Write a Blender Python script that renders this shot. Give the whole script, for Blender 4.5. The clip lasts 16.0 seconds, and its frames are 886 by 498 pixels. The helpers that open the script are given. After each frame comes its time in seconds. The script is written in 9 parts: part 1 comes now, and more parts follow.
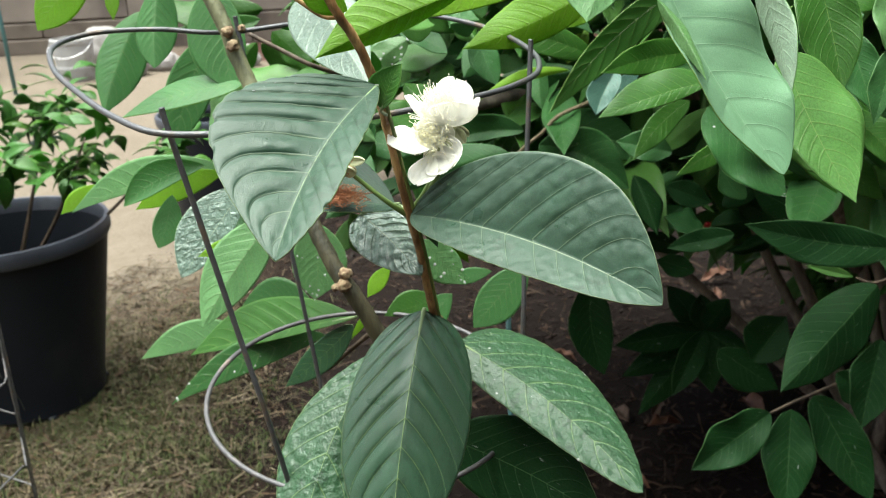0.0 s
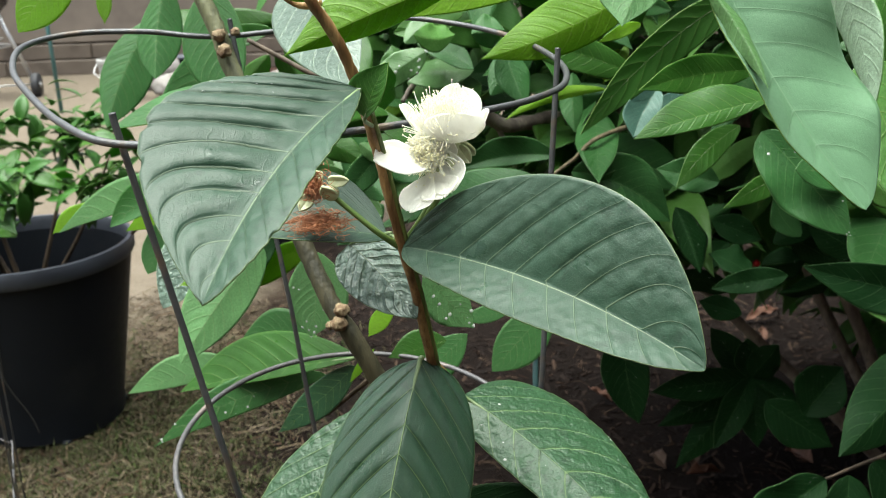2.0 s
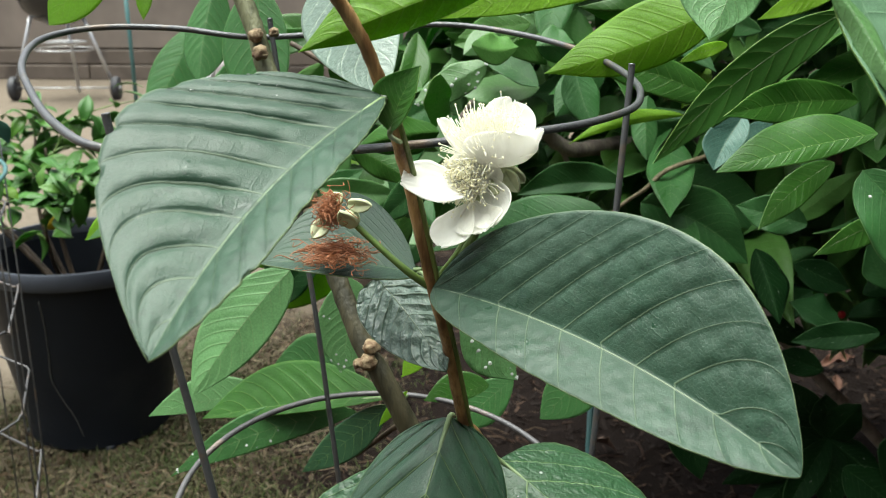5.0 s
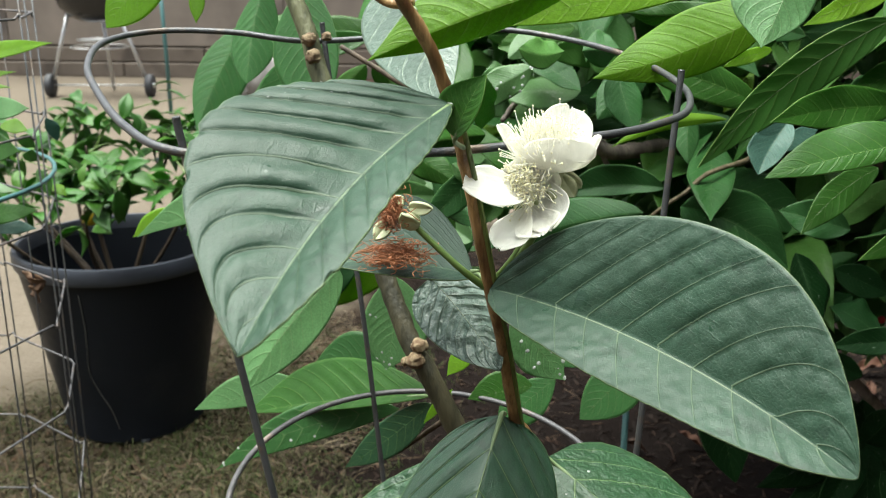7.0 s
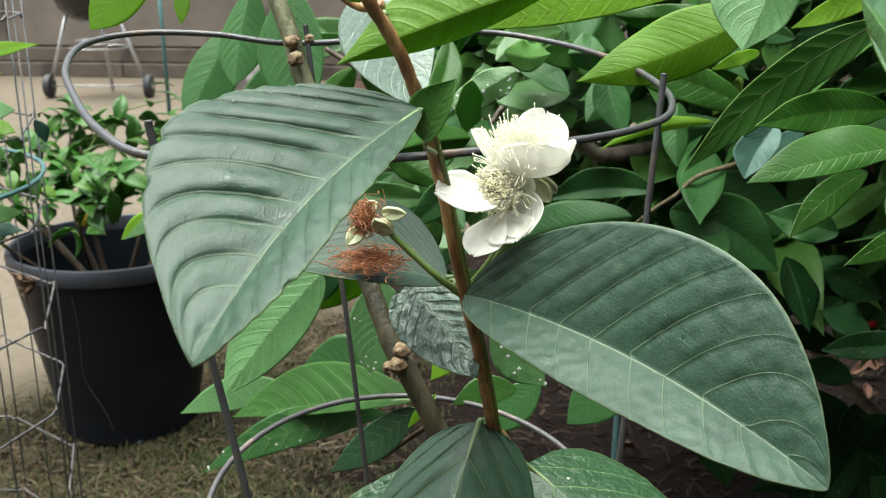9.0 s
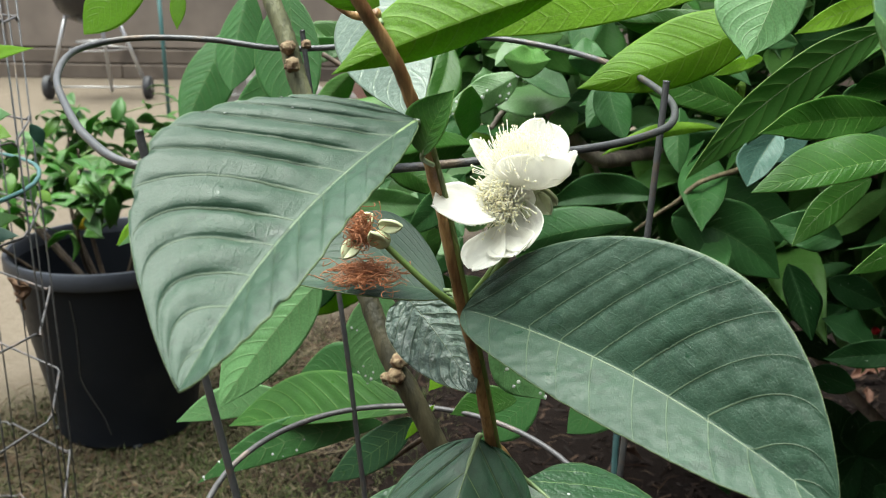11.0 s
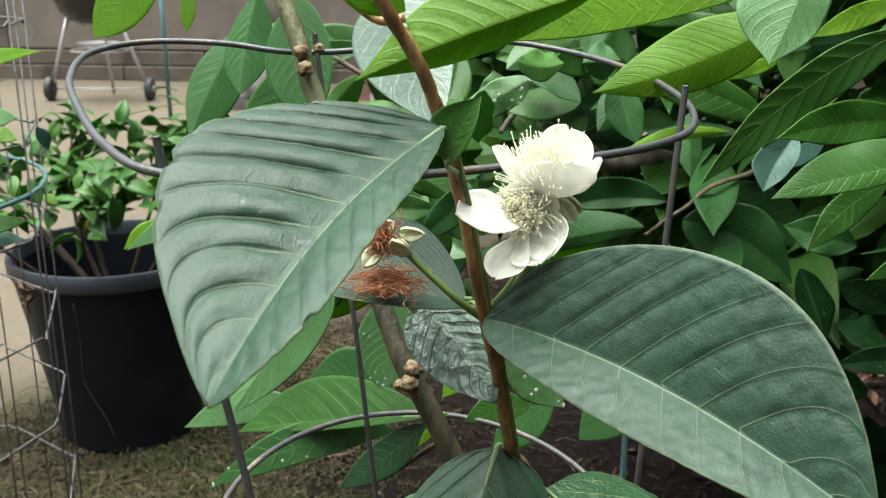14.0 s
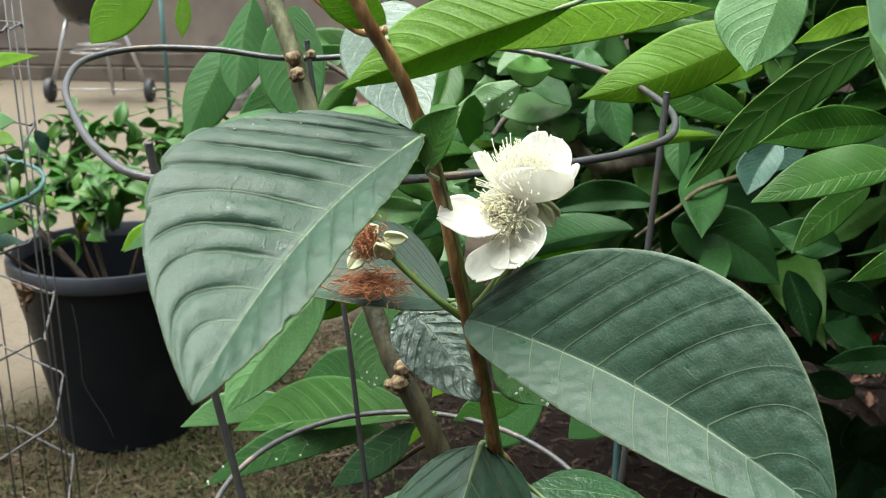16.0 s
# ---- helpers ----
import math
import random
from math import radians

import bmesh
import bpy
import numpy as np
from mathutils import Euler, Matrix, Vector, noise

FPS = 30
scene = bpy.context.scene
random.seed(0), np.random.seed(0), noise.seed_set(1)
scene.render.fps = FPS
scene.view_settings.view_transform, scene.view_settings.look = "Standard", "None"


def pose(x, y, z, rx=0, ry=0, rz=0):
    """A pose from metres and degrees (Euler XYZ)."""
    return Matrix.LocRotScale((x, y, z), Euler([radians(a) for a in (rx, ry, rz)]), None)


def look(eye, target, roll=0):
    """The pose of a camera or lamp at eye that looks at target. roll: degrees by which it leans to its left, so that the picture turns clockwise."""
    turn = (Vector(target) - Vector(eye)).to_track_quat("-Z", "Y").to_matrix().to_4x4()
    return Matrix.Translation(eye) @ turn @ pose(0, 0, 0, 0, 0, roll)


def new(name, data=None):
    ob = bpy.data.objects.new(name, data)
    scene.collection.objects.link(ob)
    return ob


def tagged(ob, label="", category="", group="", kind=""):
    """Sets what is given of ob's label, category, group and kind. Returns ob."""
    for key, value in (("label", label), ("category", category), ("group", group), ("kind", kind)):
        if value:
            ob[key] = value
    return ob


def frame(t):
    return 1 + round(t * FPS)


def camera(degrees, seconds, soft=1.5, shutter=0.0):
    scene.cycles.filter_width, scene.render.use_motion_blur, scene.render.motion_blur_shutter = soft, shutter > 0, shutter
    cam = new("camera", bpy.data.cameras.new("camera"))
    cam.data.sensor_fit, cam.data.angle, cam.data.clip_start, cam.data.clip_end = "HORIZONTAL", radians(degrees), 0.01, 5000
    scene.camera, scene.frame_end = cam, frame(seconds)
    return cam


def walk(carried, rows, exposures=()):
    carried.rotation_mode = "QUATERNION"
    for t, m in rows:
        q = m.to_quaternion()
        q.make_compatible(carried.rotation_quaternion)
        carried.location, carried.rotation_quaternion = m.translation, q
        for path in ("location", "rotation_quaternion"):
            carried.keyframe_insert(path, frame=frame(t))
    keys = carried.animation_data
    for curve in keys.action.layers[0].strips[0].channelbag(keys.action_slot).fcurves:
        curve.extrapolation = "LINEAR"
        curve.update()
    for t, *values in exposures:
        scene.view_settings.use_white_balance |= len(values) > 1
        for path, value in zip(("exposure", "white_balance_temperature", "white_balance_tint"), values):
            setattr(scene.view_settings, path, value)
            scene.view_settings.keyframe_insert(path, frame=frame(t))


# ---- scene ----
# ---- camera ----
cam = camera(51.4, 16.0, soft=1.0)
cam.data.dof.use_dof, cam.data.dof.focus_distance, cam.data.dof.aperture_fstop = True, 0.38, 28.0
walk(cam, [
    (0.0, look((0.0205, -0.0122, 1.0037), (-0.0134, 0.9253, 0.6576), -2.30)),
    (0.5, look((0.0189, -0.0058, 1.0018), (-0.0282, 0.9349, 0.6660), -2.07)),
    (1.0, look((0.0238, 0.0133, 0.9955), (-0.0299, 0.9563, 0.6672), -1.91)),
    (1.5, look((0.0324, 0.0383, 0.9865), (-0.0257, 0.9823, 0.6618), -1.91)),
    (2.0, look((0.0367, 0.0660, 0.9806), (-0.0410, 1.0112, 0.6636), -1.59)),
    (2.5, look((0.0429, 0.0937, 0.9777), (-0.0501, 1.0392, 0.6657), -1.30)),
    (3.0, look((0.0439, 0.1142, 0.9721), (-0.0711, 1.0600, 0.6682), -0.70)),
    (3.5, look((0.0416, 0.1284, 0.9680), (-0.0868, 1.0733, 0.6669), -0.25)),
    (6.0, look((0.0402, 0.1319, 0.9680), (-0.1232, 1.0734, 0.6731), 0.47)),
    (6.5, look((0.0334, 0.1239, 0.9698), (-0.1406, 1.0629, 0.6731), 0.49)),
    (7.0, look((0.0308, 0.1209, 0.9719), (-0.1455, 1.0592, 0.6743), 0.49)),
    (7.5, look((0.0335, 0.1249, 0.9686), (-0.1426, 1.0636, 0.6720), 0.57)),
    (8.0, look((0.0368, 0.1253, 0.9694), (-0.1393, 1.0641, 0.6732), 0.58)),
    (8.5, look((0.0390, 0.1254, 0.9710), (-0.1371, 1.0642, 0.6751), 0.59)),
    (9.0, look((0.0396, 0.1266, 0.9726), (-0.1365, 1.0653, 0.6760), 0.59)),
    (11.5, look((0.0376, 0.1366, 0.9744), (-0.1384, 1.0758, 0.6795), 0.68)),
    (12.0, look((0.0316, 0.1333, 0.9751), (-0.1448, 1.0724, 0.6804), 0.67)),
    (12.5, look((0.0267, 0.1282, 0.9775), (-0.1498, 1.0674, 0.6827), 0.64)),
    (13.0, look((0.0283, 0.1308, 0.9776), (-0.1485, 1.0701, 0.6834), 0.68)),
    (13.5, look((0.0286, 0.1389, 0.9739), (-0.1480, 1.0782, 0.6797), 0.69)),
    (14.0, look((0.0299, 0.1397, 0.9751), (-0.1466, 1.0791, 0.6814), 0.68)),
    (14.5, look((0.0319, 0.1376, 0.9781), (-0.1446, 1.0772, 0.6847), 0.70)),
    (15.0, look((0.0321, 0.1372, 0.9771), (-0.1443, 1.0767, 0.6833), 0.67)),
    (15.5, look((0.0374, 0.1332, 0.9782), (-0.1392, 1.0728, 0.6848), 0.67)),
    (16.0, look((0.0380, 0.1311, 0.9792), (-0.1387, 1.0708, 0.6863), 0.69)),
], [(0.0, 1.75), (1.0, 1.60), (2.0, 1.53), (3.5, 1.45), (6.0, 1.42), (16.0, 1.40)])

# ---- sky and sun: bright overcast, light from high up ----
world = bpy.data.worlds.new("overcast_sky")
scene.world = world
world.use_nodes = True
wn = world.node_tree
sky = wn.nodes.new("ShaderNodeTexSky")
sky.sky_type, sky.sun_disc = "NISHITA", False
sky.sun_elevation, sky.sun_rotation = radians(79), radians(286)
sky.dust_density, sky.air_density, sky.ozone_density = 2.0, 1.0, 1.0
pale = wn.nodes.new("ShaderNodeHueSaturation")
pale.inputs["Saturation"].default_value = 0.35
wn.links.new(sky.outputs[0], pale.inputs["Color"])
wn.links.new(pale.outputs[0], wn.nodes["Background"].inputs[0])
wn.nodes["Background"].inputs[1].default_value = 0.09
sun = new("sun", bpy.data.lights.new("sun", "SUN"))
sun.data.energy, sun.data.angle, sun.data.color = 4.3, radians(64), (0.965, 1.0, 0.92)
sun.matrix_world = look((-1.0, -0.3, 6.0), (0.0, 0.0, 0.0))


# ---- materials ----
class Nodes:
    """A short way to write node trees."""

    def __init__(self, name):
        self.mat = bpy.data.materials.new(name)
        self.mat.use_nodes = True
        self.tree = self.mat.node_tree
        self.bsdf = self.tree.nodes["Principled BSDF"]
        self.out = self.tree.nodes["Material Output"]

    def put(self, value, socket):
        if hasattr(value, "links"):
            self.tree.links.new(value, socket)
        else:
            socket.default_value = value

    def math(self, op, a, b=0.0, c=0.0):
        n = self.tree.nodes.new("ShaderNodeMath")
        n.operation = op
        for v, s in zip((a, b, c), n.inputs):
            self.put(v, s)
        return n.outputs[0]

    def ramp(self, value, lo, hi, a=0.0, b=1.0):
        n = self.tree.nodes.new("ShaderNodeMapRange")
        n.interpolation_type = "SMOOTHSTEP"
        for v, s in zip((value, lo, hi, a, b), n.inputs):
            self.put(v, s)
        return n.outputs[0]

    def mix(self, fac, a, b):
        n = self.tree.nodes.new("ShaderNodeMix")
        n.data_type = "RGBA"
        self.put(fac, n.inputs[0])
        for v, s in ((a, n.inputs[6]), (b, n.inputs[7])):
            self.put((*v, 1.0) if isinstance(v, tuple) else v, s)
        return n.outputs[2]

    def coords(self, kind="Object", scale=(1, 1, 1)):
        c = self.tree.nodes.new("ShaderNodeTexCoord")
        m = self.tree.nodes.new("ShaderNodeMapping")
        m.inputs["Scale"].default_value = scale
        self.tree.links.new(c.outputs[kind], m.inputs[0])
        return m.outputs[0]

    def noise(self, vec, scale, detail=3.0, rough=0.55):
        n = self.tree.nodes.new("ShaderNodeTexNoise")
        self.put(vec, n.inputs["Vector"])
        n.inputs["Scale"].default_value, n.inputs["Detail"].default_value, n.inputs["Roughness"].default_value = scale, detail, rough
        return n.outputs["Fac"]

    def cells(self, vec, scale, feature="DISTANCE_TO_EDGE"):
        n = self.tree.nodes.new("ShaderNodeTexVoronoi")
        n.feature = feature
        self.put(vec, n.inputs["Vector"])
        n.inputs["Scale"].default_value = scale
        return n.outputs["Distance"]

    def random(self):
        return self.tree.nodes.new("ShaderNodeObjectInfo").outputs["Random"]

    def island(self):
        return self.tree.nodes.new("ShaderNodeNewGeometry").outputs["Random Per Island"]

    def bump(self, height, strength=0.3, distance=0.001):
        n = self.tree.nodes.new("ShaderNodeBump")
        n.inputs["Strength"].default_value, n.inputs["Distance"].default_value = strength, distance
        self.put(height, n.inputs["Height"])
        self.tree.links.new(n.outputs[0], self.bsdf.inputs["Normal"])
        return n.outputs[0]

    def set(self, **kw):
        for key, value in kw.items():
            key = key.replace("_", " ")
            self.put((*value, 1.0) if isinstance(value, tuple) and len(value) == 3 else value, self.bsdf.inputs[key])
        return self


DIM = 0.8


def shade(c, f):
    return tuple(min(1.0, v * f) for v in c)


def leaf_mat(name, colour, vein, rough=0.4, through_light=0.25, pairs=9, vein_width=0.05, net=0.25, wet=0.0, spec=0.36, lime=None, island=False, relief=0.35, stain=0.0, edge_mix=0.75, ladder=0.08, groove=0.35, streak=0.0, pucker=0.0, vein_mix=0.72, felt=1.0, cross=0.0):
    """A leaf blade: midrib and side veins in the blade's own UV, a fine net between them, patches and specks."""
    n = Nodes(name)
    colour, vein = shade(colour, DIM), shade(vein, DIM)
    lime = lime and shade(lime, DIM)
    uv = n.coords("UV")
    sep = n.tree.nodes.new("ShaderNodeSeparateXYZ")
    n.tree.links.new(uv, sep.inputs[0])
    side = n.math("ABSOLUTE", n.math("MULTIPLY_ADD", sep.outputs[0], 2.0, -1.0))
    flow = sep.outputs[1]
    wob = n.noise(n.coords("Object"), 60.0, 2.0)
    flow = n.math("ADD", flow, n.math("MULTIPLY_ADD", wob, 0.004, -0.002))
    near = n.math("PINGPONG", n.math("MULTIPLY", flow, pairs), 0.5)
    thin = n.math("MULTIPLY_ADD", side, -0.6 * vein_width, vein_width)
    line = n.math("SUBTRACT", 1.0, n.ramp(near, n.math("MULTIPLY", thin, 0.3), thin))
    rib = n.math("SUBTRACT", 1.0, n.ramp(side, 0.003, 0.011))
    veins = n.math("MAXIMUM", n.math("MULTIPLY", line, vein_mix), rib)
    obj = n.coords("Object")
    mesh = n.math("SUBTRACT", 1.0, n.ramp(n.cells(obj, 760.0), 0.0, 0.10))
    patch = n.noise(obj, 28.0, 4.0)
    rnd = n.island() if island else n.random()
    base = n.mix(n.ramp(patch, 0.3, 0.75), shade(colour, 0.78), shade(colour, 1.22))
    if lime:
        base = n.mix(n.ramp(rnd, 0.55, 1.0), base, lime)
    base = n.mix(n.math("MULTIPLY", rnd, 0.35), base, shade(colour, 0.62))
    base = n.mix(n.math("MULTIPLY", mesh, net), base, shade(vein, 0.8))
    base = n.mix(veins, base, vein)
    speck = n.ramp(n.noise(obj, 420.0, 2.0), 0.70, 0.76)
    base = n.mix(n.math("MULTIPLY", speck, 0.35), base, shade(colour, 0.35))
    if stain:
        blot = n.ramp(n.noise(n.coords("Object", (1.0, 1.0, 1.0)), 130.0, 5.0, 0.7), 0.53, 0.60)
        base = n.mix(n.math("MULTIPLY", blot, n.math("MULTIPLY", n.ramp(patch, 0.42, 0.58), stain)), base, shade(colour, 0.45))
    if streak:
        mark = n.ramp(n.noise(n.coords("UV", (9.0, 2.2, 1.0)), 3.0, 4.0, 0.7), 0.64, 0.70)
        base = n.mix(n.math("MULTIPLY", mark, n.math("MULTIPLY", n.ramp(n.noise(obj, 160.0, 3.0), 0.45, 0.6), streak)), base, (0.42, 0.47, 0.42))
    grit = n.noise(obj, 900.0, 2.0)
    base = n.mix(n.math("MULTIPLY", n.ramp(grit, 0.38, 0.62), 0.32 * felt), base, shade(colour, 1.7))
    if cross:  # fine veins that run across from one side vein to the next
        bent = n.math("MULTIPLY_ADD", n.noise(obj, 130.0, 2.0), 1.1, n.math("MULTIPLY", flow, pairs * 0.9))
        step = n.math("PINGPONG", n.math("MULTIPLY_ADD", side, 15.0, bent), 0.5)
        rung = n.math("MULTIPLY", n.math("SUBTRACT", 1.0, n.ramp(step, 0.0, 0.10)), n.ramp(n.noise(obj, 75.0, 3.0), 0.40, 0.60))
        base = n.mix(n.math("MULTIPLY", rung, 0.5 * cross), base, shade(colour, 0.62))
    comb = n.tree.nodes.new("ShaderNodeCombineXYZ")
    n.put(n.math("MULTIPLY", sep.outputs[0], 46.0), comb.inputs[0])
    n.put(n.math("MULTIPLY", flow, pairs * 1.3), comb.inputs[1])
    rungs = n.noise(comb.outputs[0], 1.0, 3.0, 0.6)
    base = n.mix(n.math("MULTIPLY", n.ramp(rungs, 0.50, 0.62), ladder), base, shade(vein, 0.6))
    edge = n.ramp(side, 0.985, 1.0)
    base = n.mix(n.math("MULTIPLY", edge, edge_mix), base, shade(vein, 1.25))
    gloss = n.math("MULTIPLY_ADD", n.noise(obj, 45.0, 3.0), 0.25, rough - 0.12)
    if wet:
        drop = n.ramp(n.noise(n.coords("Object", (1, 1, 1)), 75.0, 3.0), 0.66, 0.72)
        gloss = n.math("MULTIPLY", gloss, n.math("MULTIPLY_ADD", drop, -wet, 1.0))
    n.set(Base_Color=base, Roughness=gloss, Specular_IOR_Level=spec)
    fine = n.math("ADD", n.math("MULTIPLY_ADD", n.noise(obj, 240.0, 3.0), 0.5 * felt, n.math("MULTIPLY", n.noise(obj, 700.0, 2.0), 0.45 * felt)), n.math("MULTIPLY", n.math("MAXIMUM", veins, n.math("MULTIPLY", mesh, 0.12)), -0.8))
    fine = n.math("ADD", fine, n.math("MULTIPLY", rungs, ladder * 2.5))
    fine = n.math("ADD", fine, n.math("MULTIPLY", n.ramp(near, 0.0, 0.16), groove))
    if cross:
        fine = n.math("ADD", fine, n.math("MULTIPLY", rung, -0.5 * cross))
    if pucker:
        fold = n.math("ABSOLUTE", n.math("MULTIPLY_ADD", n.noise(obj, 150.0, 2.0), 2.0, -1.0))
        fine = n.math("ADD", fine, n.math("MULTIPLY", n.ramp(fold, 0.0, 0.35), pucker))
    normal = n.bump(fine, relief, 0.0008)
    tr = n.tree.nodes.new("ShaderNodeBsdfTranslucent")
    n.put(n.mix(0.5, base, n.mix(veins, shade(colour, 2.0), colour)), tr.inputs["Color"])
    n.tree.links.new(normal, tr.inputs["Normal"])
    m = n.tree.nodes.new("ShaderNodeMixShader")
    m.inputs[0].default_value = through_light
    n.tree.links.new(n.bsdf.outputs[0], m.inputs[1])
    n.tree.links.new(tr.outputs[0], m.inputs[2])
    n.tree.links.new(m.outputs[0], n.out.inputs[0])
    return n.mat


def bark_mat(name, dark, light, scale=60.0, stretch=0.15, rough=0.6, relief=0.5):
    n = Nodes(name)
    dark, light = shade(dark, DIM), shade(light, DIM)
    v = n.coords("Object", (1, 1, stretch))
    a, b = n.noise(v, scale, 5.0), n.noise(v, scale * 5, 3.0)
    col = n.mix(n.ramp(a, 0.35, 0.65), dark, light)
    col = n.mix(n.math("MULTIPLY", n.ramp(b, 0.5, 0.7), 0.4), col, shade(dark, 0.5))
    n.set(Base_Color=col, Roughness=rough)
    n.bump(n.math("ADD", a, b), relief, 0.0012)
    return n.mat


def plain_mat(name, colour, rough=0.5, metal=0.0, scale=40.0, vary=0.25, relief=0.15, spec=0.5, grime=None):
    n = Nodes(name)
    v = n.coords("Object")
    a, b = n.noise(v, scale, 4.0), n.noise(v, scale * 8, 2.0)
    col = n.mix(a, shade(colour, 1 - vary), shade(colour, 1 + vary))
    if grime:
        col = n.mix(n.ramp(n.noise(v, scale * 0.4, 5.0), 0.52, 0.72), col, grime)
    n.set(Base_Color=col, Roughness=n.math("MULTIPLY_ADD", b, 0.25, rough - 0.12), Metallic=metal, Specular_IOR_Level=spec)
    n.bump(b, relief, 0.001)
    return n.mat


M = {}
# guava: felted grey-green upper faces, paler undersides
M["guava"] = leaf_mat("guava_leaf_felted", (0.0248, 0.067, 0.0385), (0.17, 0.23, 0.135), rough=0.46, through_light=0.08, pairs=10, vein_width=0.030, net=0.10, stain=0.6, wet=0.8, spec=0.40, edge_mix=0.4, ladder=0.05, groove=0.35, relief=0.55, vein_mix=0.55, felt=0.35, cross=0.18)
M["guava_mid"] = leaf_mat("guava_leaf_hanging", (0.027, 0.076, 0.040), (0.23, 0.33, 0.13), rough=0.34, through_light=0.10, pairs=9, vein_width=0.028, net=0.06, stain=0.5, wet=0.5, spec=0.55, edge_mix=0.4, ladder=0.06, groove=0.6, relief=0.7, vein_mix=0.75, felt=0.4, cross=0.3)
M["guava_back"] = leaf_mat("guava_leaf_underside", (0.12, 0.20, 0.09), (0.24, 0.32, 0.15), rough=0.6, through_light=0.3, pairs=9, vein_width=0.05)
M["guava_dark"] = leaf_mat("guava_leaf_dark", (0.024, 0.085, 0.040), (0.20, 0.30, 0.10), rough=0.36, through_light=0.12, pairs=10, vein_width=0.045, net=0.3, wet=0.6)
# Crinkled leaf: part of its silvery sheen is put into the pale base colour.
M["crinkle"] = leaf_mat("guava_leaf_crinkled_sheen", (0.150, 0.235, 0.185), (0.42, 0.52, 0.32), rough=0.22, through_light=0.1, pairs=9, vein_width=0.035, net=0.12, wet=0.5, relief=0.95, spec=0.75, pucker=0.6, groove=0.3, felt=0.7, vein_mix=0.4)
# Guava leaf with a lightened base colour that stands for sky glare.
M["glare_leaf"] = leaf_mat("sky_glare_guava_leaf", (0.11, 0.165, 0.125), (0.22, 0.30, 0.17), rough=0.3, through_light=0.1, pairs=8, vein_width=0.04, net=0.1, spec=0.6, pucker=0.5)
M["mottled"] = leaf_mat("mottled_guava_leaf", (0.024, 0.078, 0.032), (0.22, 0.32, 0.13), rough=0.36, through_light=0.12, pairs=8, vein_width=0.05, net=0.12, wet=0.6, spec=0.45, stain=0.8, relief=0.6, ladder=0.05, groove=0.3, streak=0.45, pucker=0.6)
M["mid"] = leaf_mat("shrub_leaf_mid", (0.038, 0.140, 0.017), (0.20, 0.36, 0.08), rough=0.40, through_light=0.42, pairs=11, vein_width=0.04, net=0.12, wet=0.3, spec=0.4)
M["young"] = leaf_mat("young_leaf", (0.155, 0.35, 0.014), (0.32, 0.50, 0.08), rough=0.42, through_light=0.55, pairs=11, vein_width=0.05, net=0.2)
M["lime"] = leaf_mat("lime_leaf", (0.20, 0.42, 0.02), (0.30, 0.45, 0.08), rough=0.45, through_light=0.5, pairs=11, vein_width=0.04, net=0.15)
M["sap"] = leaf_mat("sapling_leaf", (0.064, 0.205, 0.060), (0.26, 0.40, 0.16), rough=0.38, through_light=0.46, pairs=10, vein_width=0.05, net=0.2, wet=0.3, streak=0.3)
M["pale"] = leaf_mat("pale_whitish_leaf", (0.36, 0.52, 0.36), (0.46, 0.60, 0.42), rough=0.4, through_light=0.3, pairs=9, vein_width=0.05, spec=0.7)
M["sap_pale"] = leaf_mat("sapling_leaf_pale", (0.14, 0.32, 0.12), (0.24, 0.38, 0.16), rough=0.45, through_light=0.38, pairs=10, vein_width=0.05)
# One leaf in two tones: shade on the low leaves is put into the first.
M["shrub"] = leaf_mat("shrub_leaf_shaded", (0.0075, 0.036, 0.009), (0.085, 0.17, 0.065), rough=0.50, through_light=0.15, pairs=11, vein_width=0.03, net=0.08, wet=0.4, spec=0.08, streak=0.8)
M["shrub_lit"] = leaf_mat("shrub_leaf_lit", (0.035, 0.130, 0.034), (0.17, 0.32, 0.11), rough=0.42, through_light=0.30, pairs=11, vein_width=0.03, net=0.08, wet=0.4, spec=0.3, streak=0.4)
M["long_leaf"] = leaf_mat("long_hanging_shrub_leaf", (0.054, 0.180, 0.030), (0.24, 0.36, 0.10), rough=0.42, through_light=0.30, pairs=9, vein_width=0.028, net=0.08, spec=0.35, felt=0.5)
M["shrub_light"] = leaf_mat("shrub_leaf_light", (0.135, 0.30, 0.100), (0.21, 0.375, 0.15), rough=0.36, through_light=0.42, pairs=11, vein_width=0.045, net=0.15, spec=0.7, wet=0.3)
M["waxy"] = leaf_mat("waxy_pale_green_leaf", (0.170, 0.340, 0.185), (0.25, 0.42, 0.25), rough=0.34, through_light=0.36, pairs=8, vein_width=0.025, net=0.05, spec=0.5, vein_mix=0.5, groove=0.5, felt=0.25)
M["shrub_yellow"] = leaf_mat("shrub_leaf_yellowish", (0.095, 0.25, 0.055), (0.24, 0.36, 0.10), rough=0.4, through_light=0.42, pairs=11, vein_width=0.04)
M["shrub_fill"] = leaf_mat("shrub_leaf_inner", (0.044, 0.150, 0.040), (0.15, 0.27, 0.10), rough=0.42, through_light=0.28, pairs=10, vein_width=0.05, net=0.1, wet=0.4, spec=0.2, lime=(0.12, 0.28, 0.03))
M["shrub_far"] = leaf_mat("shrub_leaf_far", (0.072, 0.230, 0.048), (0.16, 0.29, 0.09), rough=0.45, through_light=0.45, pairs=9, vein_width=0.06, spec=0.3, island=True, lime=(0.09, 0.20, 0.03))
M["blue_leaf"] = leaf_mat("bluish_leaf", (0.075, 0.18, 0.14), (0.20, 0.32, 0.22), rough=0.4, through_light=0.25, pairs=10, vein_width=0.04)
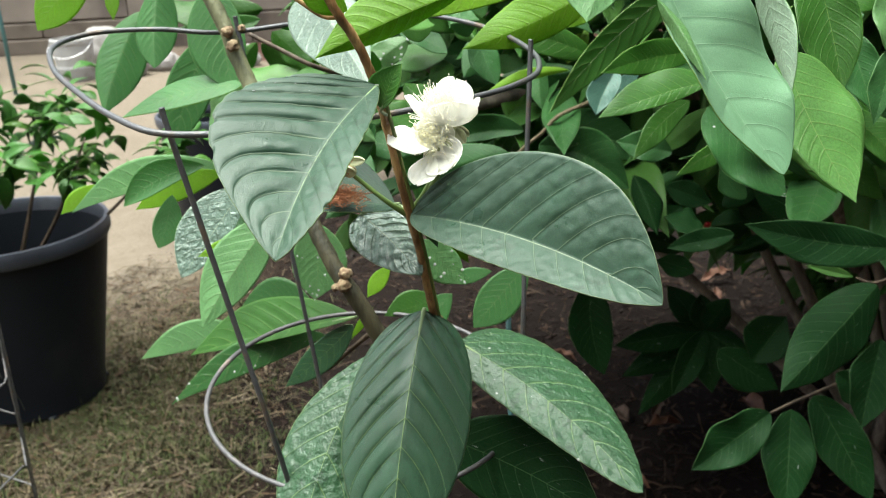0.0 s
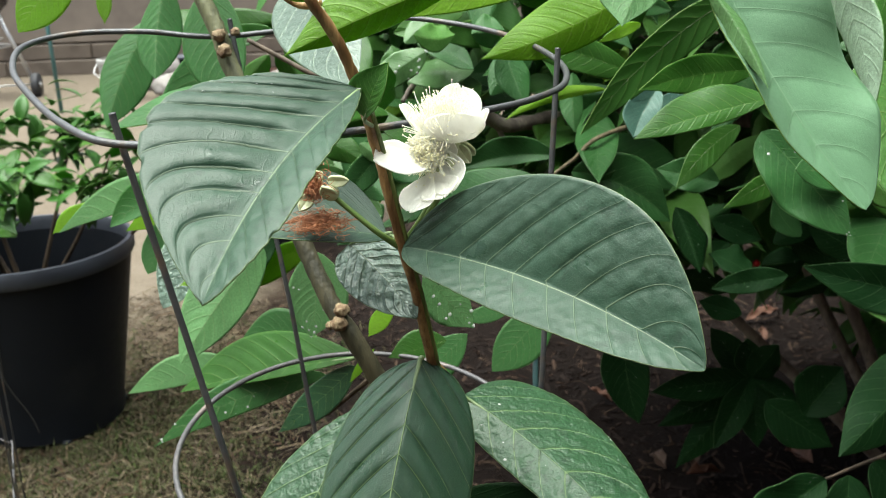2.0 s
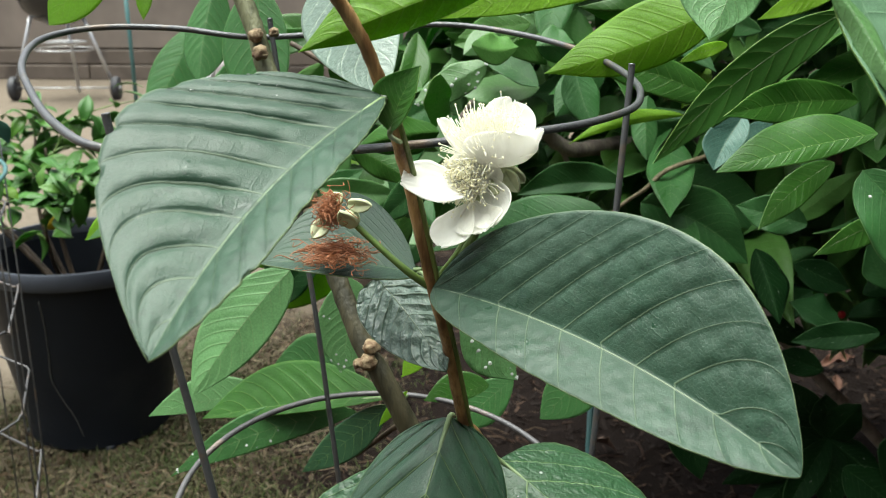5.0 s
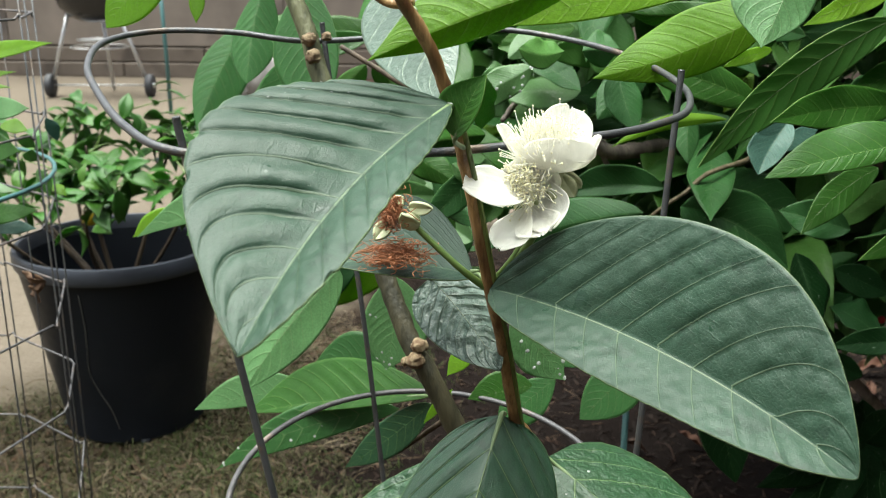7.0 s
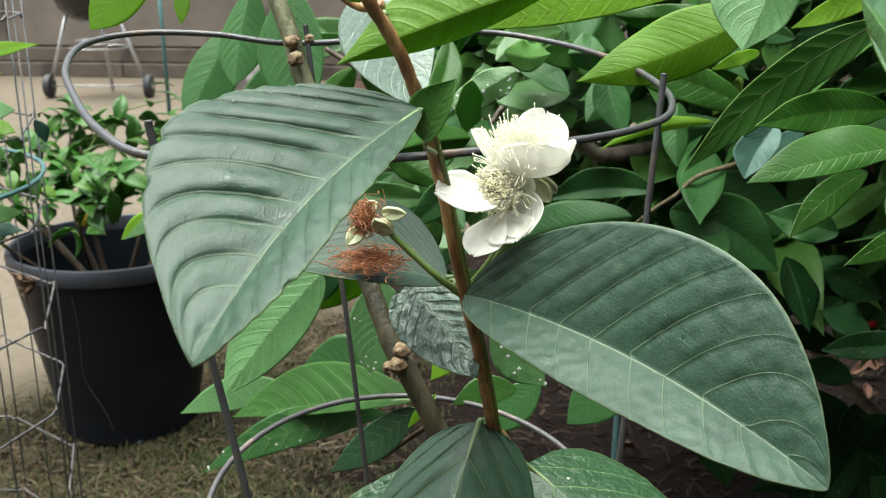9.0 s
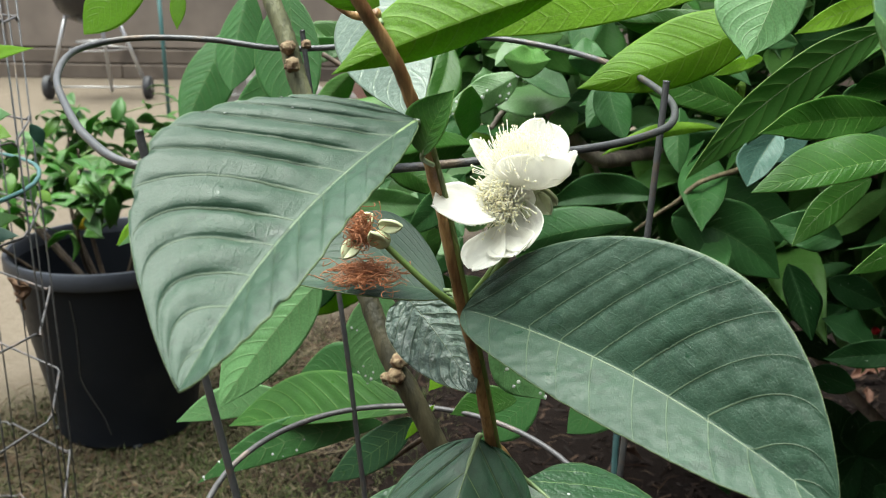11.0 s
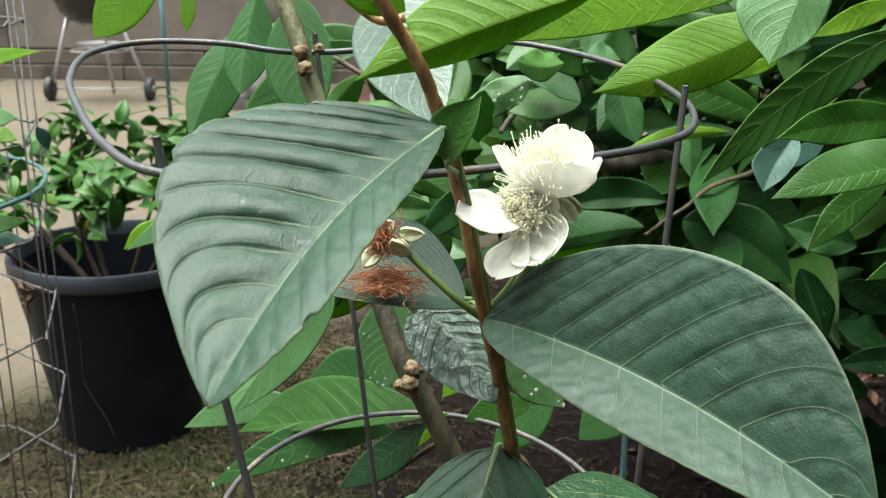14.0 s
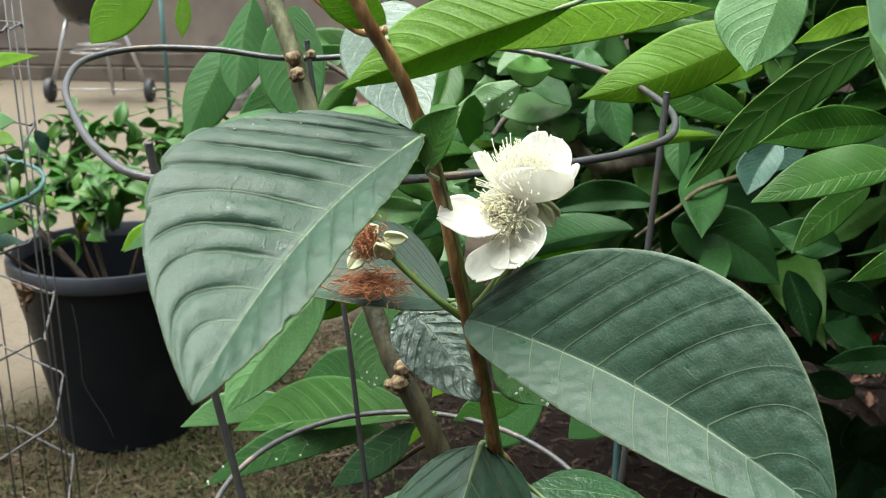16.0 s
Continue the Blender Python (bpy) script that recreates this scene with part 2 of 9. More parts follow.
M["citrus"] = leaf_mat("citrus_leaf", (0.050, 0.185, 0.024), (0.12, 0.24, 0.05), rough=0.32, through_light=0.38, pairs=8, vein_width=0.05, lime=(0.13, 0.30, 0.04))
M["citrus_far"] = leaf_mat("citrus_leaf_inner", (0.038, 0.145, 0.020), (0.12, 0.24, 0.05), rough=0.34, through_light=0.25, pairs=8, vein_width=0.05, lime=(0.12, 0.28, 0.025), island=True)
M["red_stem"] = bark_mat("reddish_guava_stem", (0.17, 0.075, 0.027), (0.50, 0.30, 0.125), 150.0, 0.06, 0.42)
M["ridge"] = bark_mat("green_stem_ridge", (0.10, 0.16, 0.03), (0.20, 0.24, 0.06), 120.0, 0.1, 0.45)
# Darker copy of the sapling bark; shade low on the stem is in its colour.
M["shaded_stem"] = bark_mat("shaded_green_brown_stem", (0.026, 0.025, 0.011), (0.072, 0.064, 0.032), 110.0, 0.2, 0.6, 0.7)
M["green_stem"] = bark_mat("green_brown_sapling_stem", (0.070, 0.078, 0.033), (0.175, 0.180, 0.090), 110.0, 0.2, 0.6, 0.7)
M["knot"] = bark_mat("orange_brown_knot", (0.15, 0.085, 0.040), (0.33, 0.25, 0.14), 260.0, 1.0, 0.75, 0.9)
M["petiole"] = plain_mat("green_flower_stalk", (0.115, 0.19, 0.045), 0.45, scale=150)
M["midrib"] = plain_mat("pale_green_midrib", (0.15, 0.215, 0.095), 0.5, scale=150)
M["twig"] = bark_mat("brown_twig", (0.050, 0.034, 0.020), (0.12, 0.085, 0.055), 120.0, 0.2, 0.7)
M["tan_twig"] = bark_mat("tan_brown_twig", (0.12, 0.095, 0.05), (0.25, 0.205, 0.12), 120.0, 0.3, 0.7)
M["grey_branch"] = bark_mat("grey_brown_branch", (0.17, 0.14, 0.115), (0.34, 0.29, 0.24), 80.0, 0.3, 0.75)
M["sepal"] = plain_mat("pale_green_sepal", (0.46, 0.50, 0.30), 0.5, scale=250, vary=0.3)
M["dry_thread"] = plain_mat("dry_reddish_thread", (0.30, 0.110, 0.042), 0.65, scale=300, vary=0.5)
M["wire"] = plain_mat("dull_galvanised_wire", (0.085, 0.088, 0.092), 0.42, 0.55, scale=140, vary=0.4, relief=0.4, grime=(0.13, 0.10, 0.075))
M["wire_bright"] = plain_mat("bright_galvanised_wire", (0.085, 0.083, 0.086), 0.5, 0.4, scale=140, vary=0.3, relief=0.3, grime=(0.20, 0.16, 0.14))
M["pot"] = plain_mat("black_nursery_plastic", (0.0075, 0.0095, 0.0135), 0.45, scale=9, vary=0.35, relief=0.1, spec=0.22, grime=(0.015, 0.0165, 0.019))
# Rim of the black pots: its highlight is put into a lighter blue-grey.
M["rim"] = plain_mat("highlight_grey_plastic_rim", (0.045, 0.052, 0.068), 0.42, scale=25, vary=0.3, grime=(0.075, 0.082, 0.095))
M["soil"] = plain_mat("dark_potting_soil", (0.014, 0.010, 0.007), 0.9, scale=60, vary=0.5, relief=0.8, spec=0.05)
M["fruit"] = plain_mat("yellow_citrus_skin", (0.62, 0.47, 0.02), 0.4, scale=200, vary=0.08, relief=0.3)
M["teal"] = plain_mat("teal_coated_stake", (0.045, 0.13, 0.13), 0.5, scale=60)
M["silver"] = plain_mat("silver_tube", (0.55, 0.56, 0.57), 0.35, 0.6, scale=30, vary=0.1)
M["enamel"] = plain_mat("black_enamel", (0.012, 0.012, 0.013), 0.22, scale=10, vary=0.2, relief=0.02)
M["rubber"] = plain_mat("dark_grey_wheel_plastic", (0.035, 0.037, 0.042), 0.6, scale=60)
M["stone"] = plain_mat("pale_grey_stone", (0.235, 0.222, 0.21), 0.85, scale=14, vary=0.25, relief=0.6, grime=(0.13, 0.112, 0.095))
M["bucket"] = plain_mat("white_plastic_bucket", (0.33, 0.33, 0.325), 0.5, scale=14, vary=0.15, grime=(0.19, 0.17, 0.145))
M["block"] = plain_mat("weathered_beige_wall_block", (0.180, 0.150, 0.126), 0.85, scale=3.5, vary=0.45, relief=0.8, grime=(0.085, 0.070, 0.060))
M["board"] = plain_mat("brown_weathered_board", (0.125, 0.100, 0.080), 0.8, scale=7, vary=0.4, relief=0.5, grime=(0.060, 0.046, 0.037))
M["dead"] = plain_mat("dry_brown_leaf", (0.060, 0.032, 0.019), 0.75, scale=70, vary=0.4, relief=0.6)
M["pale_dead"] = plain_mat("pale_pinkish_dry_leaf", (0.38, 0.27, 0.22), 0.75, scale=70, vary=0.2, relief=0.5)
M["rust_leaf"] = plain_mat("rust_coloured_dry_leaf", (0.105, 0.043, 0.022), 0.75, scale=70, vary=0.4, relief=0.6)
M["hanging"] = plain_mat("shrivelled_brown_leaf", (0.13, 0.072, 0.04), 0.75, scale=70, vary=0.4, relief=0.6)
M["pale_tendril"] = plain_mat("dry_grey_tendril", (0.075, 0.075, 0.068), 0.8, scale=120, vary=0.5)
M["red"] = plain_mat("red_berry", (0.45, 0.015, 0.02), 0.35, scale=90)


def petal_mat(name, dim, lit, through_light):
    """Thin white flower tissue that lets light through."""
    n = Nodes(name)
    obj = n.coords("Object")
    col = n.mix(n.noise(obj, 90.0, 3.0), dim, lit)
    n.set(Base_Color=col, Roughness=0.5)
    nor = n.bump(n.noise(n.coords("UV", (60, 3, 1)), 6.0, 2.0), 0.25, 0.0006)
    tr = n.tree.nodes.new("ShaderNodeBsdfTranslucent")
    n.put(col, tr.inputs[0])
    n.tree.links.new(nor, tr.inputs["Normal"])
    m = n.tree.nodes.new("ShaderNodeMixShader")
    m.inputs[0].default_value = through_light
    n.tree.links.new(n.bsdf.outputs[0], m.inputs[1])
    n.tree.links.new(tr.outputs[0], m.inputs[2])
    n.tree.links.new(m.outputs[0], n.out.inputs[0])
    return n.mat


M["petal"] = petal_mat("white_guava_petal", (0.965, 0.96, 0.90), (0.985, 0.98, 0.94), 0.60)
M["filament"] = petal_mat("cream_white_filament", (0.98, 0.97, 0.895), (0.99, 0.985, 0.94), 0.75)
M["anther"] = petal_mat("cream_anther", (0.97, 0.935, 0.73), (0.98, 0.96, 0.80), 0.6)


def island_mat(name, colours, rough=0.8, soil=(0.05, 0.038, 0.028)):
    """Loose bits of several colours, one to each piece."""
    n = Nodes(name)
    rnd = n.island()
    r = n.tree.nodes.new("ShaderNodeValToRGB")
    r.color_ramp.interpolation = "CONSTANT"
    while len(r.color_ramp.elements) < len(colours):
        r.color_ramp.elements.new(0.5)
    for k, c in enumerate(colours):
        r.color_ramp.elements[k].position = k / len(colours)
        r.color_ramp.elements[k].color = (*c, 1)
    n.tree.links.new(rnd, r.inputs[0])
    obj = n.coords("Object")
    col = n.mix(n.ramp(n.noise(obj, 120.0, 3.0), 0.3, 0.8), r.outputs[0], soil)
    n.set(Base_Color=col, Roughness=rough, Specular_IOR_Level=0.15)
    n.bump(n.noise(obj, 400.0, 2.0), 0.4, 0.001)
    return n.mat


# Dark bark colours, lowered further to hold the shade of the plants above.
M["shaded_chips"] = island_mat("bark_mulch", ((0.007, 0.0038, 0.0025), (0.013, 0.007, 0.0045), (0.0045, 0.0025, 0.0016), (0.024, 0.013, 0.0085), (0.009, 0.0047, 0.003), (0.060, 0.036, 0.023), (0.008, 0.0044, 0.003)), soil=(0.012, 0.0072, 0.0048))
M["straw"] = island_mat("dry_straw", ((0.095, 0.078, 0.047), (0.058, 0.046, 0.027), (0.150, 0.122, 0.078), (0.040, 0.030, 0.019), (0.085, 0.050, 0.028), (0.110, 0.082, 0.048)))
M["fibre"] = island_mat("bark_fibre", ((0.040, 0.024, 0.015), (0.020, 0.011, 0.007), (0.075, 0.050, 0.032), (0.012, 0.007, 0.005), (0.030, 0.015, 0.009)), soil=(0.016, 0.009, 0.006))
M["grass"] = island_mat("patchy_grass", ((0.033, 0.062, 0.012), (0.049, 0.074, 0.018), (0.025, 0.050, 0.010), (0.065, 0.067, 0.028), (0.086, 0.078, 0.039)))
M["gravel"] = island_mat("crumbs_of_earth", ((0.131, 0.101, 0.073), (0.086, 0.060, 0.042), (0.181, 0.151, 0.116), (0.055, 0.037, 0.025)))


def ground_mat():
    """Pale dry sand far off, straw-coloured turf round the pots, dark mulch and earth under the plants."""
    n = Nodes("yard_earth")
    obj = n.coords("Object")
    sep = n.tree.nodes.new("ShaderNodeSeparateXYZ")
    n.tree.links.new(obj, sep.inputs[0])
    x, y = sep.outputs[0], sep.outputs[1]
    wob = n.math("MULTIPLY_ADD", n.noise(obj, 1.6, 5.0, 0.6), 1.6, -0.8)
    fine, mid = n.noise(obj, 70.0, 6.0, 0.65), n.noise(obj, 9.0, 5.0, 0.6)
    sand = n.mix(mid, (0.112, 0.092, 0.069), (0.178, 0.148, 0.116))
    sand = n.mix(n.ramp(fine, 0.45, 0.75), sand, (0.105, 0.086, 0.062))
    turf = n.mix(n.ramp(mid, 0.3, 0.7), (0.026, 0.019, 0.010), (0.062, 0.046, 0.026))
    turf = n.mix(n.ramp(fine, 0.4, 0.7), turf, (0.045, 0.052, 0.020))
    turf = n.mix(n.ramp(n.noise(obj, 3.2, 4.0), 0.48, 0.62), turf, (0.060, 0.036, 0.020))
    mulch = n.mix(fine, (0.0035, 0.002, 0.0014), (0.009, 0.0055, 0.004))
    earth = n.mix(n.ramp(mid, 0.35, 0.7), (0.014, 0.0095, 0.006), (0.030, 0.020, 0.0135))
    aside = n.math("MULTIPLY", n.math("MAXIMUM", n.math("MULTIPLY_ADD", x, -1.0, -1.02), 0.0), 2.0)
    far = n.ramp(n.math("ADD", n.math("MULTIPLY_ADD", wob, 0.6, y), aside), 1.95, 2.80)
    col = n.mix(far, turf, sand)
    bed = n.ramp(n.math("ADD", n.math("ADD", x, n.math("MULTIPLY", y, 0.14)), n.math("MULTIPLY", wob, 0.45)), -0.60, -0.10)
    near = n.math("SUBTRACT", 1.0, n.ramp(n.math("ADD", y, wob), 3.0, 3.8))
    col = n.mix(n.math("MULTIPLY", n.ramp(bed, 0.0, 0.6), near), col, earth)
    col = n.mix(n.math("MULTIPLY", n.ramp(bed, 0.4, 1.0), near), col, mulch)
    strip = n.math("MULTIPLY", n.ramp(n.math("ADD", y, n.math("MULTIPLY", wob, 0.3)), 6.7, 6.95), n.ramp(x, -2.6, -1.9))
    col = n.mix(strip, col, (0.055, 0.028, 0.022))
    n.set(Base_Color=col, Roughness=0.95, Specular_IOR_Level=0.10)
    n.bump(n.math("ADD", fine, n.math("MULTIPLY", n.noise(obj, 260.0, 3.0), 0.6)), 0.9, 0.006)
    return n.mat


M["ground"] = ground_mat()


# ---- building helpers ----
def V(*a):
    return Vector(a)


def mesh_of(name, verts, faces, mats, uvs=None, slots=None, smooth=True):
    me = bpy.data.meshes.new(name)
    me.from_pydata([tuple(v) for v in verts], [], faces)
    for m in mats:
        me.materials.append(m)
    if uvs is not None:
        layer = me.uv_layers.new(name="UVMap").data
        flat = np.array([uvs[v] for f in faces for v in f], dtype=np.float32)
        layer.foreach_set("uv", flat.ravel())
    if slots is not None:
        me.polygons.foreach_set("material_index", np.array(slots, dtype=np.int32))
    me.polygons.foreach_set("use_smooth", np.full(len(faces), smooth))
    me.update()
    return me


def place_of(ob):
    """The world pose of an object, from its own and its parents' poses."""
    return place_of(ob.parent) @ ob.matrix_parent_inverse @ ob.matrix_basis if ob.parent else ob.matrix_basis.copy()


def put(name, me, parent=None, label="", at=None):
    """Links a mesh that is written in world places, under its thing."""
    ob = new(name, me)
    if parent is not None:
        ob.parent = parent
        ob.matrix_parent_inverse = place_of(parent).inverted()
    if at is not None:
        ob.matrix_basis = at
    if label:
        ob["label"] = label
    return ob


def part(name, bm, material, parent, label="", smooth=True):
    me = bpy.data.meshes.new(name)
    bm.to_mesh(me)
    bm.free()
    me.materials.append(material)
    me.polygons.foreach_set("use_smooth", np.full(len(me.polygons), smooth))
    return put(name, me, parent, label)


def thing(name, label, category, group="", kind="", at=(0, 0, 0)):
    ob = new(name)
    ob.location = at
    ob.empty_display_size = 0.05
    return tagged(ob, label, category, group, kind)


def smooth_path(pts, steps=8, closed=False):
    """Catmull-Rom through the points."""
    p = [Vector(q) for q in pts]
    out, n = [], len(p)
    for i in range(n if closed else n - 1):
        a, b, c, d = (p[(i + k - 1) % n] if closed else p[min(max(i + k - 1, 0), n - 1)] for k in range(4))
        for s in range(steps):
            t = s / steps
            out.append(0.5 * (2 * b + (c - a) * t + (2 * a - 5 * b + 4 * c - d) * t * t + (3 * b - a - 3 * c + d) * t ** 3))
    if not closed:
        out.append(p[-1])
    return out


def tube_data(pts, radii, sides=8, closed=False, rough=0.0, seed=0):
    rng = random.Random(seed)
    n = len(pts)
    if not hasattr(radii, "__len__"):
        radii = [radii] * n
    elif len(radii) != n:
        radii = list(np.interp(np.linspace(0, 1, n), np.linspace(0, 1, len(radii)), radii))
    verts, faces = [], []
    ref = None
    for i in range(n):
        a = pts[(i + 1) % n] if closed or i < n - 1 else pts[i]
        b = pts[i - 1] if closed or i > 0 else pts[i]
        t = (Vector(a) - Vector(b)).normalized()
        if ref is None:
            ref = t.orthogonal().normalized()
        ref = (ref - t * ref.dot(t)).normalized()
        bi = t.cross(ref)
        for k in range(sides):
            w = 2 * math.pi * k / sides
            r = radii[i] * (1 + rough * rng.uniform(-1, 1))
            verts.append(Vector(pts[i]) + (ref * math.cos(w) + bi * math.sin(w)) * r)
    for i in range(n if closed else n - 1):
        j = (i + 1) % n
        for k in range(sides):
            l = (k + 1) % sides
            faces.append((i * sides + k, i * sides + l, j * sides + l, j * sides + k))
    if not closed:
        faces.append(tuple(range(sides - 1, -1, -1)))
        faces.append(tuple((n - 1) * sides + k for k in range(sides)))
    return verts, faces


def tube(name, pts, radii, material, parent, label="", sides=8, closed=False, rough=0.0, seed=0):
    v, f = tube_data(pts, radii, sides, closed, rough, seed)
    return put(name, mesh_of(name, v, f, [material]), parent, label)


def shingle(t):
    """The height across the field between two side veins: a slow rise, then a steep drop into the next vein."""
    t -= math.floor(t)
    return 1.62 * t ** 0.62 * (1 - t) ** 0.36


def blade_data(base, tip, bow, left, right, rows=26, cols=7, widest=0.45, full=0.8, camber=0.0, corr=0.0, pairs=9, wave=0.0, crinkle=0.0, tipcurl=0.0, thick=0.0005, seed=0, nick=0.0, point=None, even=(1.0, 1.0), slant=(1.0, 1.0), loose=0.0, roll=(0.0, 0.0)):
    """A leaf blade between two faces: a bowed midrib, two halves with their own spread, swollen fields between the veins, a wavy margin."""
    base, tip, bow, left, right = (Vector(q) for q in (base, tip, bow, left, right))
    rng = random.Random(seed)
    k = math.log(0.5) / math.log(widest)
    axis = (tip - base)
    length = axis.length
    axis.normalize()
    n_l, n_r = axis.cross(left).normalized(), -axis.cross(right).normalized()
    n_m = (n_l + n_r).normalized()
    ph = rng.uniform(0, 6)
    top, uvs = [], []
    lean = [w.length / length * k for w, k in zip((left, right), slant)]
    ahead = max(lean) * 1.02 if corr > 0.002 else 0.0
    for i in range(rows + 1):
        for j in range(-cols, cols + 1):
            u = j / cols
            s = abs(u)
            half = 0 if u < 0 else 1
            rise = lean[half] * s * (0.70 + 0.32 * s)
            v = i / rows
            if ahead:  # rows that run along the side veins
                v = min(1.0, max(0.0, (1 + ahead) * v - ahead + rise))
            mid = base + (tip - base) * v + bow * (4 * v * (1 - v)) + n_m * (tipcurl * length * v ** 3)
            ease = max(0.0, (v - widest) / (1 - widest))
            prof = max(math.sin(math.pi * v ** k), 0.0) ** (full + ((point or full * 1.5) - full) * ease)
            prof = max(prof, 0.012 * (1 - v))
            sidev, nrm = (left, n_l) if u < 0 else (right, n_r)
            w = sidev.length * prof
            if nick and s == 1.0:
                w *= 1 - nick * max(0.0, noise.noise(V(v * 17, seed, u)))
            f = v - rise
            f += loose * 0.020 * noise.noise(V(f * 7, seed * 1.3, half * 5.0))
            q = mid + sidev.normalized() * (w * s) + axis * (w * 0.10 * s * s * (1 - v))
            lift = camber * w * s * s - roll[half] * w * max(0.0, s - 0.45) ** 2
            if corr:
                lift += corr * even[half] * (1 + loose * 0.7 * noise.noise(V(f * 9, s * 2.5, seed + half))) * (shingle(pairs * f) - 0.6) * min(1.0, s * 4.0) * (1 - 0.25 * s - 0.6 * s ** 5) * prof
            if wave:
                lift += wave * w * s * s * math.sin(v * 13 + ph + (2.0 if u < 0 else 0.0)) * min(1, 4 * (1 - v))
            if crinkle:
                lift += crinkle * noise.noise(V(q.x * 250, q.y * 250, q.z * 250) + V(seed, 0, 0)) * min(1, 4 * s)
            nn = n_m.lerp(nrm, min(1.0, s * 3))
            top.append((q + nn * lift, nn))
            uvs.append((0.5 + 0.5 * u, f))
    m = 2 * cols + 1
    verts = [q + nn * thick * 0.5 for q, nn in top] + [q - nn * thick * 0.5 for q, nn in top]
    off = len(top)
    faces, slots = [], []
    for i in range(rows):
        for j in range(m - 1):
            a, b, c, d = i * m + j, i * m + j + 1, (i + 1) * m + j + 1, (i + 1) * m + j
            faces.append((a, d, c, b)), slots.append(0)
            faces.append((off + a, off + b, off + c, off + d)), slots.append(1)
        for j in (0, m - 1):
            a, d = i * m + j, (i + 1) * m + j
            faces.append((a, off + a, off + d, d) if j == 0 else (a, d, off + d, off + a)), slots.append(1)
    return verts, faces, uvs + uvs, slots


def leaf(plant, base, tip, bow, left, right, front="shrub", back=None, stalk=None, label="", fine=False, **kw):
    """One leaf of a plant: its blade, a raised midrib and, where given, the stalk that leads back to the stem."""
    if fine:
        kw.setdefault("rows", 72), kw.setdefault("cols", 18)
    v, f, uv, s = blade_data(base, tip, bow, left, right, **kw)
    ob = put("leaf", mesh_of("leaf", v, f, [M[front], M[back or front]], uv, s), plant, label)
    base, tip, bow = Vector(base), Vector(tip), Vector(bow)
    n_m = ((tip - base).cross(Vector(left)).normalized() - (tip - base).cross(Vector(right)).normalized()).normalized()
    length = (tip - base).length
    curl = kw.get("tipcurl", 0.0)
    rib = [base + (tip - base) * w + bow * (4 * w * (1 - w)) + n_m * (curl * length * w ** 3) - n_m * 0.0003 for w in np.linspace(0, 0.97, 14)]
    r0 = length * 0.0013
    radii = [r0, r0 * 0.8, r0 * 0.2]
    if stalk is not None:
        rib = smooth_path([Vector(stalk), Vector(stalk).lerp(base, 0.55) + n_m * 0.002, base], 4)[:-1] + rib
        radii = [max(length * 0.009, 0.0009)] * 8 + [r0 * 1.4, r0, r0, r0, r0 * 0.9, r0 * 0.9, r0 * 0.8, r0 * 0.6, r0 * 0.4, r0 * 0.2]
    tube("midrib", rib, radii, M["midrib"], ob, "", 6)
    return ob


def part_group(name, at, radius, material, parent, label=""):
    """The cup of a flower, to which its petals, stamens and sepals are fixed."""
    bm = bmesh.new()
    bmesh.ops.create_uvsphere(bm, u_segments=14, v_segments=10, radius=radius)
    bmesh.ops.translate(bm, verts=bm.verts[:], vec=Vector(at))
    return part(name, bm, M[material], parent, label)


def petal(flower, base, tip, inside, half, cup, bow, seed):
    """A broad rounded petal, hollow like a spoon towards the inside, with a soft uneven margin."""
    base, tip, inside = Vector(base), Vector(tip), Vector(inside)
    axis = tip - base
    length = axis.length
    along = axis.normalized()
    normal = (inside - along * inside.dot(along)).normalized()
    across = along.cross(normal)
    rows, cols, thick = 26, 12, 0.00045
    top, uvs = [], []
    for i in range(rows + 1):
        v = i / rows
        wide = half * (0.16 + 0.84 * math.sin(0.5 * math.pi * min(1.0, v / 0.62)) ** 1.15) * (1.0 if v < 0.62 else math.sqrt(max(0.0, 1 - ((v - 0.62) / 0.385) ** 2)))
        for j in range(-cols, cols + 1):
            u = j / cols
            ruffle = 0.06 * half * noise.noise(V(u * 2.3, v * 4, seed * 1.7)) * u * u + 0.0005 * noise.noise(V(u * 5, v * 6, seed))
            reach = 1 + 0.05 * noise.noise(V(u * 2.2, seed * 3.1, 0)) - 0.05 * math.exp(-(u / 0.16) ** 2) * max(0.0, v - 0.8) * 5
            q = base + along * (length * v * reach) + across * (wide * u) + normal * (cup * wide * u * u - bow * length * math.sin(math.pi * v ** 0.85) + ruffle)
            top.append(q)
            uvs.append((0.5 + 0.5 * u, v))
    m = 2 * cols + 1
    off = len(top)
    verts = [q + normal * thick * 0.5 for q in top] + [q - normal * thick * 0.5 for q in top]
    faces = []
    for i in range(rows):
        for j in range(m - 1):
            a, b, c, d = i * m + j, i * m + j + 1, (i + 1) * m + j + 1, (i + 1) * m + j
            faces += [(a, d, c, b), (off + a, off + b, off + c, off + d)]
        for j in (0, m - 1):
            a, d = i * m + j, (i + 1) * m + j
            faces.append((a, off + a, off + d, d) if j == 0 else (a, d, off + d, off + a))
    return put("petal", mesh_of("petal", verts, faces, [M["petal"]], uvs + uvs), flower)


